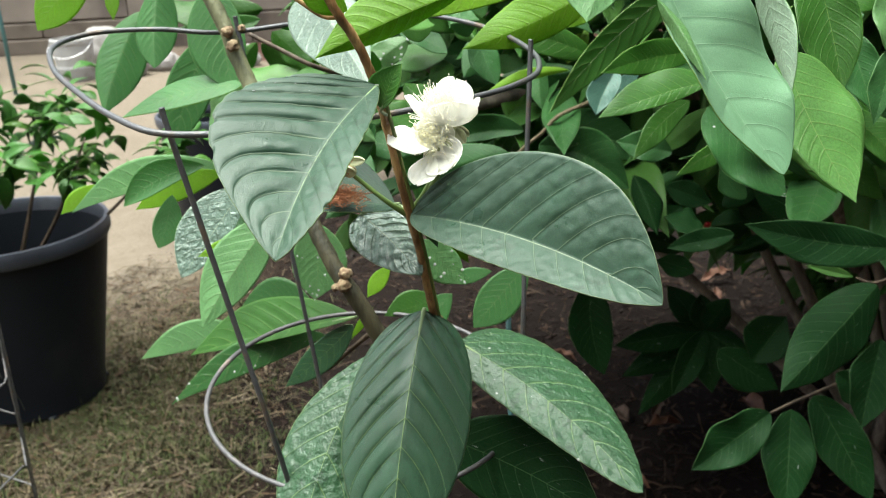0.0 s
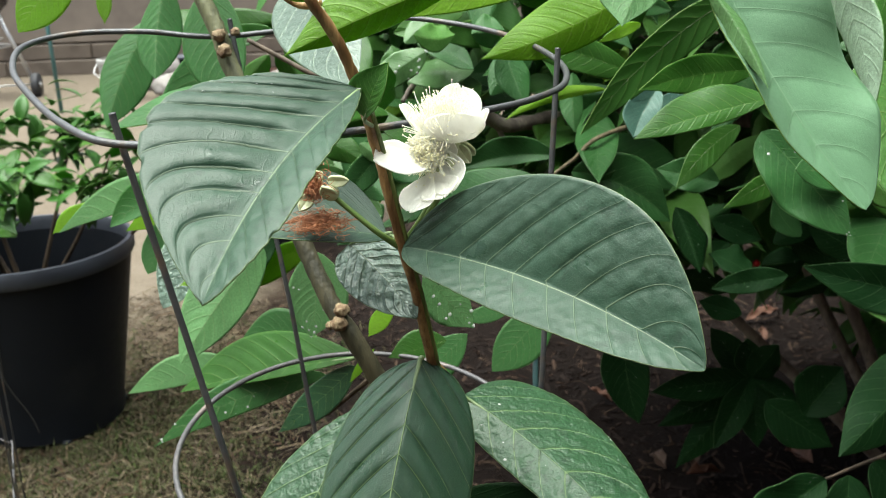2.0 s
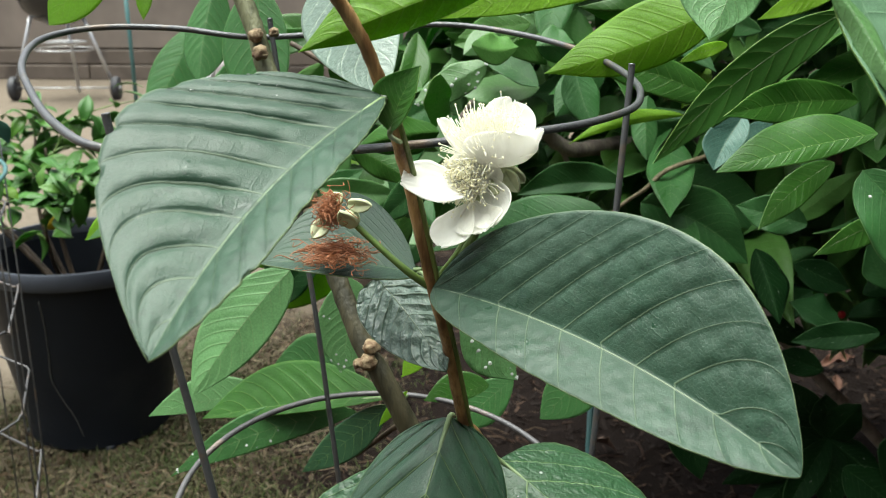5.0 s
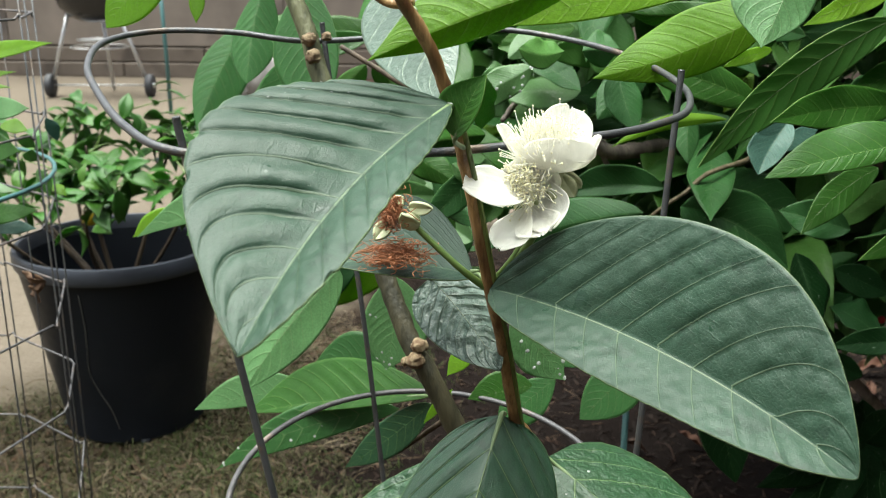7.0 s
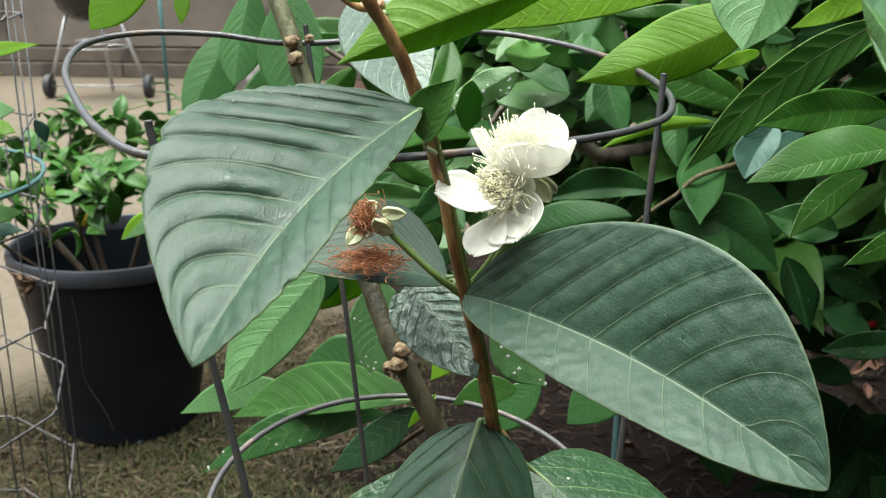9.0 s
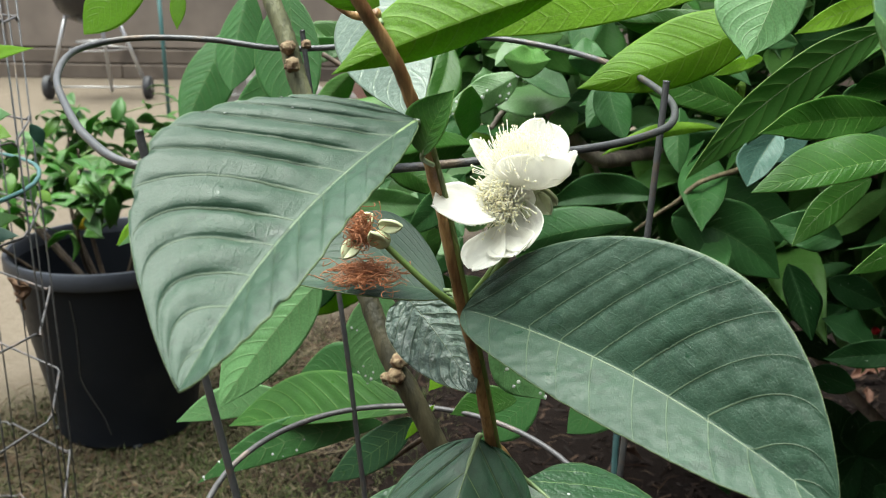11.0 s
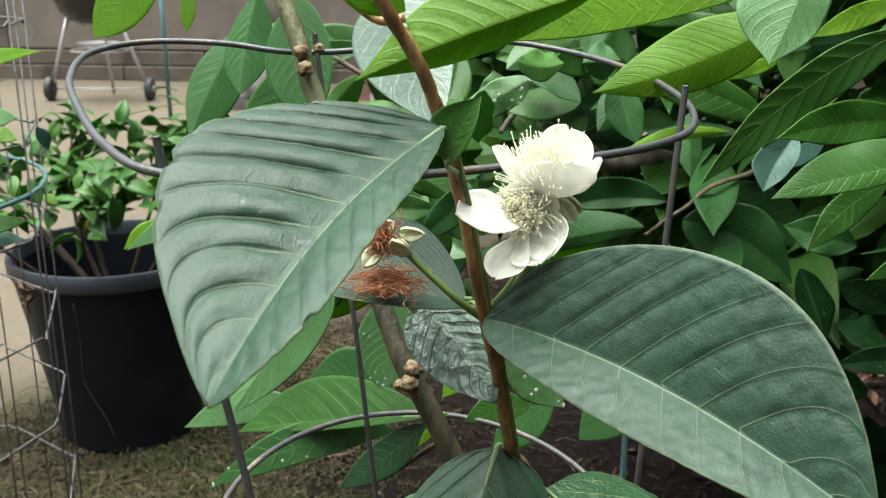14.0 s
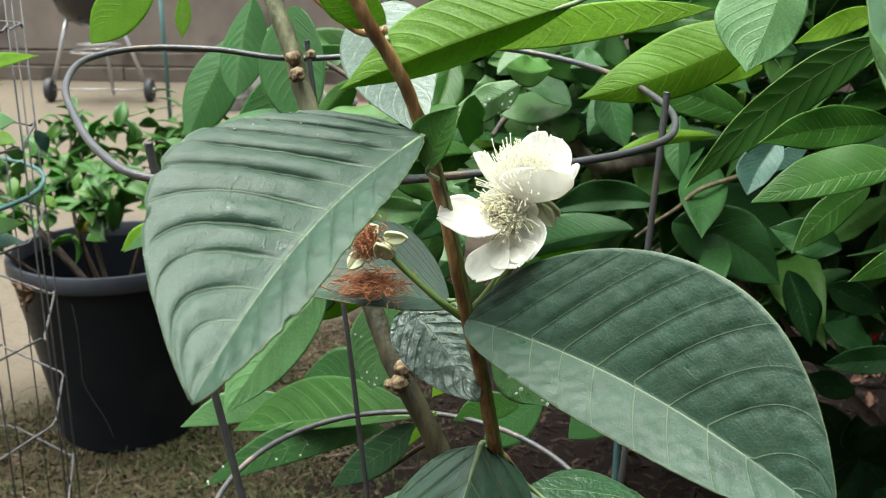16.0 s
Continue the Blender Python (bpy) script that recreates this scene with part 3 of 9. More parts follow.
def stamens(flower, at, axis, count, length, seed, spread=0.5):
    """A brush of fine white threads, each with a cream anther."""
    rng = random.Random(seed)
    at, axis = Vector(at), Vector(axis).normalized()
    v, f, av, af = [], [], [], []
    side = axis.orthogonal().normalized()
    other = axis.cross(side)
    for _ in range(count):
        w, spread_a = rng.uniform(0, 2 * math.pi), abs(rng.gauss(0, spread))
        out = side * math.cos(w) + other * math.sin(w)
        d = (axis * math.cos(spread_a) + out * math.sin(spread_a)).normalized()
        o = at + out * rng.uniform(0, 0.0048)
        l = length * (rng.uniform(0.35, 1.0) if _ % 90 else 1.15)
        pts = smooth_path([o, o + d * l * 0.5 + out * 0.0008, o + d * l + V(rng.gauss(0, 1), rng.gauss(0, 1), rng.gauss(0, 1)) * 0.0010], 3)
        tv, tf = tube_data(pts, 0.00019, 4)
        k = len(v)
        v += tv
        f += [tuple(k + i for i in q) for q in tf]
        k, r, e = len(av), 0.00042 * rng.uniform(0.7, 1.2), pts[-1]
        av += [e + V(*q) * r for q in ((1, 0, 0), (0, 1, 0), (-1, 0, 0), (0, -1, 0), (0, 0, 1.2), (0, 0, -1.2))]
        af += [tuple(k + i for i in q) for q in ((0, 1, 4), (1, 2, 4), (2, 3, 4), (3, 0, 4), (1, 0, 5), (2, 1, 5), (3, 2, 5), (0, 3, 5))]
    put("stamen_brush", mesh_of("stamen_brush", v, f, [M["filament"]]), flower, "brush of fine white stamens")
    put("anther_brush", mesh_of("anther_brush", av, af, [M["anther"]]), flower, "cream anthers")


def sepal(flower, base, tip, width, seed):
    """A thick cupped sepal."""
    base, tip = Vector(base), Vector(tip)
    a = (tip - base).normalized()
    l = a.cross(V(0.1, 1, 0.1)).normalized()
    n = a.cross(l)
    v, f, uv, s = blade_data(base, tip, n * 0.0012, l * width + n * 0.0012, -l * width + n * 0.0012, rows=14, cols=6, widest=0.5, full=0.5, thick=0.0012, seed=seed, crinkle=0.0005, tipcurl=0.2)
    return put("sepal", mesh_of("sepal", v, f, [M["sepal"], M["sepal"]], uv, s), flower)


def threads(name, flower, at, wide, high, count, seed, label):
    """A tangle of dry threads."""
    rng = random.Random(seed)
    at = Vector(at)
    v, f = [], []
    for _ in range(count):
        o = at + V(rng.gauss(0, wide * 0.5), rng.gauss(0, wide * 0.45), rng.gauss(0, high * 0.5))
        d = V(rng.gauss(0, 1), rng.gauss(0, 1), rng.gauss(0, high / wide)).normalized() * rng.uniform(0.003, 0.008)
        pts = smooth_path([o - d * 0.5, o + V(rng.gauss(0, 1), rng.gauss(0, 1), rng.gauss(0, 0.6)) * 0.0016, o + d * 0.5], 3)
        tv, tf = tube_data(pts, 0.00016, 4)
        k = len(v)
        v += tv
        f += [tuple(k + i for i in q) for q in tf]
    return put(name, mesh_of(name, v, f, [M["dry_thread"]]), flower, label)


def knot(plant, at, radius, seed):
    """A pruned bud or leaf scar that swells out of the stem."""
    bm = bmesh.new()
    bmesh.ops.create_icosphere(bm, subdivisions=3, radius=1)
    for v in bm.verts:
        d = 1 + 0.35 * noise.noise(v.co * 1.8 + V(seed * 3, 0, 0)) + 0.16 * noise.noise(v.co * 5 + V(0, seed, 0))
        v.co = Vector(at) + V(v.co.x, v.co.y, v.co.z * 0.85) * radius * d
    return part("knot", bm, M["knot"], plant, "corky orange-brown leaf scar")


def water_mat():
    """Water drops; their white glint is put into a part-opaque pale colour."""
    n = Nodes("pale_glint_water_drop")
    n.set(Base_Color=(0.9, 0.93, 0.9), Roughness=0.05, Specular_IOR_Level=0.6)
    t, m = n.tree.nodes.new("ShaderNodeBsdfTransparent"), n.tree.nodes.new("ShaderNodeMixShader")
    m.inputs[0].default_value = 0.42
    n.tree.links.new(t.outputs[0], m.inputs[1])
    n.tree.links.new(n.bsdf.outputs[0], m.inputs[2])
    n.tree.links.new(m.outputs[0], n.out.inputs[0])
    return n.mat


M["water"] = water_mat()


def drops(blade, count, seed, size=0.0009, ahead=(0.0, 1.0), side=(-1.0, 1.0), smear=1.0):
    """Rain drops that sit on the upper face of a leaf."""
    rng = random.Random(seed)
    me = blade.data
    half = len(me.vertices) // 2
    uv = {}
    for loop, q in zip(me.loops, me.uv_layers[0].data):
        if loop.vertex_index < half:
            uv.setdefault(loop.vertex_index, (2 * q.uv[0] - 1, q.uv[1]))
    pick = [i for i, (a, b) in uv.items() if ahead[0] <= b <= ahead[1] and side[0] <= a <= side[1]]
    v, f = [], []
    for _ in range(count):
        w = me.vertices[rng.choice(pick)]
        r = size * rng.uniform(0.45, 1.6)
        bm = bmesh.new()
        bmesh.ops.create_icosphere(bm, subdivisions=2, radius=1)
        turn = Vector(w.normal).to_track_quat("Z", "Y").to_matrix().to_4x4() @ pose(0, 0, 0, 0, 0, rng.uniform(0, 360))
        o = len(v)
        wide, rag, flat = r * rng.uniform(1.0, smear), 0.05 if smear == 1.0 else 0.3, 0.38 if smear == 1.0 else 0.13
        for q in bm.verts:
            v.append(w.co + w.normal * 0.0003 + turn @ V(q.co.x * wide * rng.uniform(1 - rag, 1 + rag), q.co.y * r * rng.uniform(1 - rag, 1 + rag), q.co.z * r * flat))
        f += [tuple(o + q.index for q in t.verts) for t in bm.faces]
        bm.free()
    tagged(put("water_drop", mesh_of("water_drop", v, f, [M["water"]]), blade, "rain drops with their glint put into a pale colour"), kind="stuff")


# ---- the ground: one sheet to the horizon ----
def spread(lo, hi, fine, far):
    inner = list(np.arange(lo, hi + 1e-6, fine))
    out, step, q = [], fine, hi
    while q < far:
        step *= 1.35
        q += step
        out.append(q)
    left, step, q = [], fine, lo
    while q > -far:
        step *= 1.35
        q -= step
        left.append(q)
    return left[::-1] + inner + out


def ground_height(x, y):
    bumps = 0.012 * noise.noise(V(x * 2.1, y * 2.1, 0)) + 0.006 * noise.noise(V(x * 7, y * 7, 3)) + 0.0035 * noise.noise(V(x * 24, y * 24, 5))
    return bumps * max(0.0, 1 - max(abs(x), abs(y - 2)) / 14)


gx, gy = spread(-2.6, 2.0, 0.03, 900), spread(0.3, 3.6, 0.03, 900)
gv = [(x, y, ground_height(x, y)) for y in gy for x in gx]
gf = [(j * len(gx) + i, j * len(gx) + i + 1, (j + 1) * len(gx) + i + 1, (j + 1) * len(gx) + i) for j in range(len(gy) - 1) for i in range(len(gx) - 1)]
ground = tagged(put("ground", mesh_of("ground", gv, gf, [M["ground"]])), "dry sandy yard earth with dark mulch under the plants", "ground", kind="structure")


# ---- the wall behind the yard ----
def box(bm, x0, x1, y0, y1, z0, z1, bevel=0.004, m=None):
    r = bmesh.ops.create_cube(bm, size=1)
    for v in r["verts"]:
        v.co = V(x0 + (v.co.x + 0.5) * (x1 - x0), y0 + (v.co.y + 0.5) * (y1 - y0), z0 + (v.co.z + 0.5) * (z1 - z0))
    if bevel:
        bmesh.ops.bevel(bm, geom=list({e for v in r["verts"] for e in v.link_edges}), offset=bevel, segments=1, affect="EDGES")
    if m is not None:
        bmesh.ops.transform(bm, matrix=m, verts=bm.verts[:])


def box_mesh(name, sx, sy, sz, bevel, material):
    bm = bmesh.new()
    box(bm, -sx / 2, sx / 2, -sy / 2, sy / 2, 0, sz, bevel)
    me = bpy.data.meshes.new(name)
    bm.to_mesh(me)
    bm.free()
    me.materials.append(material)
    return me


WALL = pose(-3.2, 7.75, 0, 0, 0, 9)
wall = tagged(new("wall_back"), "weathered beige block wall on a brown timber footing", "wall", kind="structure")
wall.matrix_basis = WALL
core = box_mesh("core", 22.0, 0.14, 2.05, 0.0, M["board"])
put("core", core, wall, at=WALL @ pose(3.0, 0.10, 0.0))


# Unseen walls behind the camera and at its right, added to cut low sky light.
sky_blocker = tagged(put("wall_sky_blocker", box_mesh("wall_sky_blocker", 16.0, 0.2, 3.2, 0.0, M["block"]), at=pose(-1.0, -3.0, 0)), "unseen plain beige wall added to block low sky light", "wall", kind="structure")
fence = tagged(put("wall_side_blocker", box_mesh("wall_side_blocker", 0.12, 12.0, 2.2, 0.0, M["board"]), at=pose(2.5, 3.2, 0)), "unseen plain brown screen added to block side light", "fence", kind="structure")


# ---- black nursery pots ----
def turned(name, profile, material, parent, label="", sides=72, at=(0, 0, 0)):
    """A body turned round an upright axis."""
    v, f = [], []
    for r, z in profile:
        for k in range(sides):
            w = 2 * math.pi * k / sides
            v.append((at[0] + r * math.cos(w), at[1] + r * math.sin(w), at[2] + z))
    for i in range(len(profile) - 1):
        for k in range(sides):
            l = (k + 1) % sides
            f.append((i * sides + k, i * sides + l, (i + 1) * sides + l, (i + 1) * sides + k))
    me = mesh_of(name, v, f, [material])
    me.set_sharp_from_angle(angle=radians(32))
    return put(name, me, parent, label)


def nursery_pot(x, y, top, foot, high, label):
    pot = thing("nursery_pot", label, "pot", "black pots in the yard", at=(x, y, 0))
    wall_pts = [(0.0, 0.004), (foot * 0.93, 0.004), (foot, 0.016), (foot * 1.01, 0.05), (top * 0.955, high - 0.045), (top * 0.965, high - 0.03), (top * 0.93, high - 0.03), (foot * 0.97, 0.06), (0.0, 0.05)]
    turned("wall", wall_pts, M["pot"], pot, at=(x, y, 0))
    rim = [(top * 0.935, high - 0.034), (top * 0.985, high - 0.034), (top, high - 0.028), (top * 1.004, high - 0.006), (top * 0.99, high), (top * 0.955, high), (top * 0.94, high - 0.006), (top * 0.935, high - 0.034)]
    turned("rim", rim, M["rim"], pot, "black rolled rim, its highlight put into a grey colour", at=(x, y, 0))
    prof = [(0.0, high * 0.50), (foot * 0.5, high * 0.495), (foot * 1.06, high * 0.48)]
    turned("soil", prof, M["soil"], pot, "dark potting soil", at=(x, y, 0))
    for k in range(4):
        w = 0.6 + k * math.pi / 2
        q = [V(x + foot * 1.004 * math.cos(w + s), y + foot * 1.004 * math.sin(w + s), 0.012) for s in (-0.06, 0.0, 0.06)]
        tube("foot", q, 0.006, M["pot"], pot, "", 6)
    return pot


POT = (-0.974, 1.812)
big_pot = nursery_pot(*POT, 0.213, 0.147, 0.412, "large black plastic nursery pot holding a citrus bush")
tube("tendril", smooth_path([(-0.9553, 1.6100, 0.3583), (-0.9562, 1.6199, 0.3025), (-0.9629, 1.6304, 0.2383), (-0.9697, 1.6395, 0.1851), (-0.9601, 1.6469, 0.1455), (-0.9415, 1.6586, 0.0938), (-0.9344, 1.6685, 0.0484)], 6), 0.0008, M["pale_tendril"], big_pot, "thin pale dry tendril clinging to the pot", 6)
nursery_pot(-0.84, 3.02, 0.19, 0.155, 0.40, "black plastic nursery pot standing on pale sand")


# ---- citrus bush in the pot ----
def small_leaf_mesh(name, length, width, material, seed, fold=0.25, bowz=-0.1, rows=8, cols=2):
    v, f, uv, s = blade_data((0, 0, 0), (length, 0, 0), (0, 0, -bowz * length * 0.6), (0, width / 2, fold * width / 2), (0, -width / 2, fold * width / 2), rows=rows, cols=cols, thick=0.0006, seed=seed, tipcurl=-0.12, wave=0.08)
    return mesh_of(name, v, f, [M[material], M[material]], uv, s)


def bush(name, label, category, base, limbs, count, spread_r, size, material, rng, stem_r=0.006, group=""):
    """A small bush: limbs out of one foot, twigs off them, and leaves along the twigs."""
    plant = thing(name, label, category, group, at=base)
    kinds = [small_leaf_mesh("leaf", size, size * w, material, k, fo) for k, (w, fo) in enumerate(((0.45, 0.2), (0.52, 0.35), (0.40, 0.1), (0.48, 0.5)))]
    tips = []
    for k, end in enumerate(limbs):
        a, e = V(*base), V(*end)
        mid = a.lerp(e, 0.5) + V(rng.uniform(-1, 1), rng.uniform(-1, 1), 0.3) * 0.03
        path = smooth_path([a, mid, e], 7)
        tube("stem", path, [stem_r, stem_r * 0.7, stem_r * 0.35], M["twig"], plant, "", 6, seed=k)
        for _ in range(5):
            o = path[rng.randrange(len(path) * 2 // 3, len(path))]
            t = o + V(rng.gauss(0, 1), rng.gauss(0, 1), rng.uniform(0.0, 1.3)) * spread_r * 0.55
            tube("twig", smooth_path([o, o.lerp(t, 0.5) + V(0, 0, 0.012), t], 4), [stem_r * 0.35, stem_r * 0.15], M["petiole"], plant, "", 5)
            tips.append((o, t))
    for _ in range(count):
        o, t = rng.choice(tips)
        w = rng.uniform(0.15, 1.05)
        q = o.lerp(t, w) + V(rng.gauss(0, 1), rng.gauss(0, 1), rng.gauss(0, 0.8)) * spread_r * 0.10
        if q.z < base[2] + 0.22 and rng.random() < 0.85:
            continue
        m = Matrix.Translation(q) @ pose(0, 0, 0, rng.gauss(0, 22), rng.gauss(8, 30), rng.uniform(0, 360)) @ Matrix.Scale(rng.uniform(0.6, 1.15), 4)
        put("leaf", rng.choice(kinds), plant, at=m)
    v, f, uv = [], [], []
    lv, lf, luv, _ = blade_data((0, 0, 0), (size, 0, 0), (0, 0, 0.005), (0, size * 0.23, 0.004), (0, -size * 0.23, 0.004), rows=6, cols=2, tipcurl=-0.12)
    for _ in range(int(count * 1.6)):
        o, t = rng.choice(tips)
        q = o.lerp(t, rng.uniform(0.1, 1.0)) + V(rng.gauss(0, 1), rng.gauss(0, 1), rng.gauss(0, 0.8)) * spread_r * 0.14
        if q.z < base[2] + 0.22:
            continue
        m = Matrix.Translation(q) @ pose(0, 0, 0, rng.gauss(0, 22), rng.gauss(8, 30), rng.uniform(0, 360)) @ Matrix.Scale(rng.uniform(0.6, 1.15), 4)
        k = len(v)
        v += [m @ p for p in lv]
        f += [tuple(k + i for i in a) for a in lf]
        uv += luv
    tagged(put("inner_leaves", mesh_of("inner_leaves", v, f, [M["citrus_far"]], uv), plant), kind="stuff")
    return plant


rng = random.Random(11)
citrus = bush("citrus_bush", "low leafy citrus bush with glossy green leaves in a black pot", "bush", (POT[0] - 0.01, POT[1], 0.25),
              [(POT[0] + dx, POT[1] + dy, z) for dx, dy, z in ((-0.28, -0.05, 0.58), (-0.14, 0.10, 0.63), (-0.02, -0.06, 0.62), (0.10, 0.08, 0.64), (0.22, -0.03, 0.60), (0.32, 0.10, 0.52), (-0.36, 0.08, 0.54), (0.05, -0.20, 0.53), (-0.22, -0.18, 0.51))],
              235, 0.15, 0.066, "citrus", rng)
bm = bmesh.new()
bmesh.ops.create_uvsphere(bm, u_segments=20, v_segments=14, radius=0.0165)
bmesh.ops.transform(bm, matrix=Matrix.Translation((-1.042, 1.815, 0.452)) @ Matrix.Diagonal((1, 1, 0.95, 1)), verts=bm.verts[:])
part("fruit", bm, M["fruit"], citrus, "small ripe yellow citrus fruit")
bm = bmesh.new()
bmesh.ops.create_uvsphere(bm, u_segments=16, v_segments=10, radius=0.017)
bmesh.ops.transform(bm, matrix=Matrix.Translation((-0.90, 1.86, 0.535)), verts=bm.verts[:])
part("fruit", bm, M["fruit"], citrus, "small yellow-green citrus fruit")


# ---- the wire cage round the guava ----
cage = thing("tomato_cage", "grey galvanised wire plant cage with bent rings, standing in earth", "plant cage", at=(-0.06, 0.56, 0.0))
ring_pts = [(-0.137, 0.448, 0.901), (-0.170, 0.470, 0.906), (-0.206, 0.512, 0.913), (-0.238, 0.558, 0.920), (-0.258, 0.610, 0.927), (-0.243, 0.645, 0.931), (-0.203, 0.662, 0.930),
            (-0.161, 0.672, 0.925), (-0.113, 0.692, 0.927), (-0.056, 0.722, 0.931), (-0.008, 0.718, 0.927), (0.036, 0.680, 0.920), (0.062, 0.622, 0.912), (0.065, 0.580, 0.906), (0.052, 0.550, 0.903),
            (0.022, 0.518, 0.901), (-0.044, 0.475, 0.899), (-0.090, 0.452, 0.900)]
tube("top_ring", smooth_path(ring_pts, 8, True), 0.0018, M["wire"], cage, "bent grey top ring", 10, True)
ring2 = [V(-0.058 + 0.108 * math.cos(w), 0.553 + 0.104 * math.sin(w), 0.691 + 0.124 * 0.104 * math.sin(w) - 0.054 * 0.108 * math.cos(w)) for w in np.linspace(0, 2 * math.pi, 65)[:-1]]
tube("middle_ring", ring2, 0.0017, M["wire_bright"], cage, "pale grey middle ring", 10, True)
ring3 = [V(-0.052 + 0.080 * math.cos(w), 0.572 + 0.078 * math.sin(w), 0.36 + 0.008 * math.sin(w)) for w in np.linspace(0, 2 * math.pi, 49)[:-1]]
tube("low_ring", ring3, 0.0019, M["wire"], cage, "", 8, True)
for top, mid, foot in (((-0.1382, 0.4535, 0.9135), (-0.0950, 0.4580, 0.681), (-0.06, 0.515, -0.03)), ((0.0615, 0.606, 0.921), (0.0500, 0.572, 0.684), (0.02, 0.580, -0.03)), ((-0.150, 0.676, 0.936), (-0.112, 0.6420, 0.703), (-0.075, 0.62, -0.03))):
    t, m, f = V(*top), V(*mid), V(*foot)
    tube("leg", smooth_path([t, t.lerp(m, 0.06) + V(0, 0, -0.002), t.lerp(m, 0.5), m, V(*f[:2], 0.36).lerp(m, 0.05), f], 8), 0.0017, M["wire"], cage, "", 8)


# ---- the tall grey wire cage beside the pot ----
mesh_cage = thing("wire_cage", "tall galvanised wire mesh plant cage with kinked rings", "plant cage", at=(-0.702, 0.844, 0.0))
CX, CY = -0.702, 0.844
corners = [V(CX + 0.205 * math.cos(w), CY + 0.205 * math.sin(w), 0) for w in np.linspace(0, 2 * math.pi, 11)[:-1] + 0.19 + 0.0]
for k, z in enumerate((0.920, 0.815, 0.725, 0.627, 0.532, 0.425, 0.32, 0.21, 0.10)):
    loop = []
    for i, c in enumerate(corners):
        d = corners[(i + 1) % len(corners)]
        loop += [c + V(0, 0, z + 0.004 * (-1) ** (i + k)), c.lerp(d, 0.04) + V(0, 0, z), c.lerp(d, 0.5) + V(0, 0, z), c.lerp(d, 0.96) + V(0, 0, z)]
    tube("ring", loop, 0.0012, M["wire_bright"], mesh_cage, "", 6, True)
for i, c in enumerate(corners):
    tube("upright", [c * 1.0 + V(0, 0, -0.02), c + V(0.003, 0, 0.5), c + V(0, 0.002, 0.99)], 0.0009, M["wire"], mesh_cage, "", 6)
    d = c.lerp(corners[(i + 1) % len(corners)], 0.5)
    tube("upright", [d + V(0, 0, -0.02), d + V(0, 0, 0.5), d + V(0, 0, 0.97)], 0.0008, M["wire"], mesh_cage, "", 6)
tie = [c + V(0, 0, 0.768) for c in corners]
tube("tie", smooth_path(tie, 4, True), 0.0022, M["teal"], mesh_cage, "teal plastic tie", 6, True)


# ---- kettle grill, stake, stones, bucket ----
def kettle_grill(x, y, turn):
    g = thing("kettle_grill", "black kettle grill on silver tube legs with two wheels", "grill", at=(x, y, 0))
    m = pose(x, y, 0, 0, 0, turn)
    def at(*q):
        return m @ V(*q)
    turned("bowl", [(0.0, 0.53), (0.09, 0.54), (0.17, 0.575), (0.235, 0.64), (0.268, 0.72), (0.275, 0.78), (0.28, 0.785), (0.27, 0.80), (0.25, 0.885), (0.19, 0.965), (0.10, 1.005), (0.0, 1.015)], M["enamel"], g, "black enamel bowl and lid", 48, (x, y, 0))
    legs = [((-0.17, -0.05, 0.62), (-0.335, -0.03, 0.13)), ((0.17, -0.05, 0.62), (0.335, -0.03, 0.13)), ((0.0, 0.16, 0.62), (0.0, 0.30, 0.01))]
    for a, b in legs:
        tube("leg", [at(*a), at(*b)], 0.0135, M["silver"], g, "silver tube leg", 12)
    tube("axle", [at(-0.36, -0.03, 0.085), at(0.36, -0.03, 0.085)], 0.006, M["silver"], g, "", 8)
    ring = [at(0.20 * math.cos(w), 0.05 + 0.20 * math.sin(w), 0.355) for w in np.linspace(0, 2 * math.pi, 41)[:-1]]
    tube("ash_ring", ring, 0.006, M["silver"], g, "", 8, True)
    turned("ash_pan", [(0.0, 0.39), (0.12, 0.395), (0.16, 0.41), (0.155, 0.402), (0.0, 0.38)], M["silver"], g, "", 32, tuple(at(0, 0.05, 0))[:2] + (0,))
    for sx in (-1, 1):
        v, f = [], []
        prof = [(0.0, -0.022), (0.045, -0.026), (0.05, -0.016), (0.074, -0.026), (0.083, -0.018), (0.083, 0.018), (0.074, 0.026), (0.05, 0.016), (0.045, 0.026), (0.0, 0.022)]
        for r, h in prof:
            for k in range(32):
                w = 2 * math.pi * k / 32
                v.append(at(sx * 0.36 + h, -0.03 + r * math.cos(w), 0.083 + r * math.sin(w)))
        for i in range(len(prof) - 1):
            for k in range(32):
                f.append((i * 32 + k, i * 32 + (k + 1) % 32, (i + 1) * 32 + (k + 1) % 32, (i + 1) * 32 + k))
        wheel = put("wheel", mesh_of("wheel", v, f, [M["rubber"]]), g, "dark grey plastic wheel")
        tube("hub_cap", [at(sx * 0.385, -0.03, 0.083), at(sx * 0.395, -0.03, 0.083)], [0.022, 0.014], M["silver"], wheel, "", 12)
    return g


kettle_grill(-3.73, 6.40, 14)

stake = thing("garden_stake", "thin teal coated garden stake with a silver cap", "stake", at=(-2.86, 5.75, 0))
tube("rod", [V(-2.86, 5.75, -0.05), V(-2.865, 5.75, 0.5), V(-2.87, 5.75, 0.86)], 0.0135, M["teal"], stake, "", 10)
tube("cap", [V(-2.87, 5.75, 0.85), V(-2.87, 5.75, 0.90), V(-2.872, 5.75, 0.95)], [0.018, 0.022, 0.015], M["silver"], stake, "silver cap", 12)
short = thing("garden_stake", "short teal garden stake among the mulch", "stake", at=(0.06, 1.02, 0))
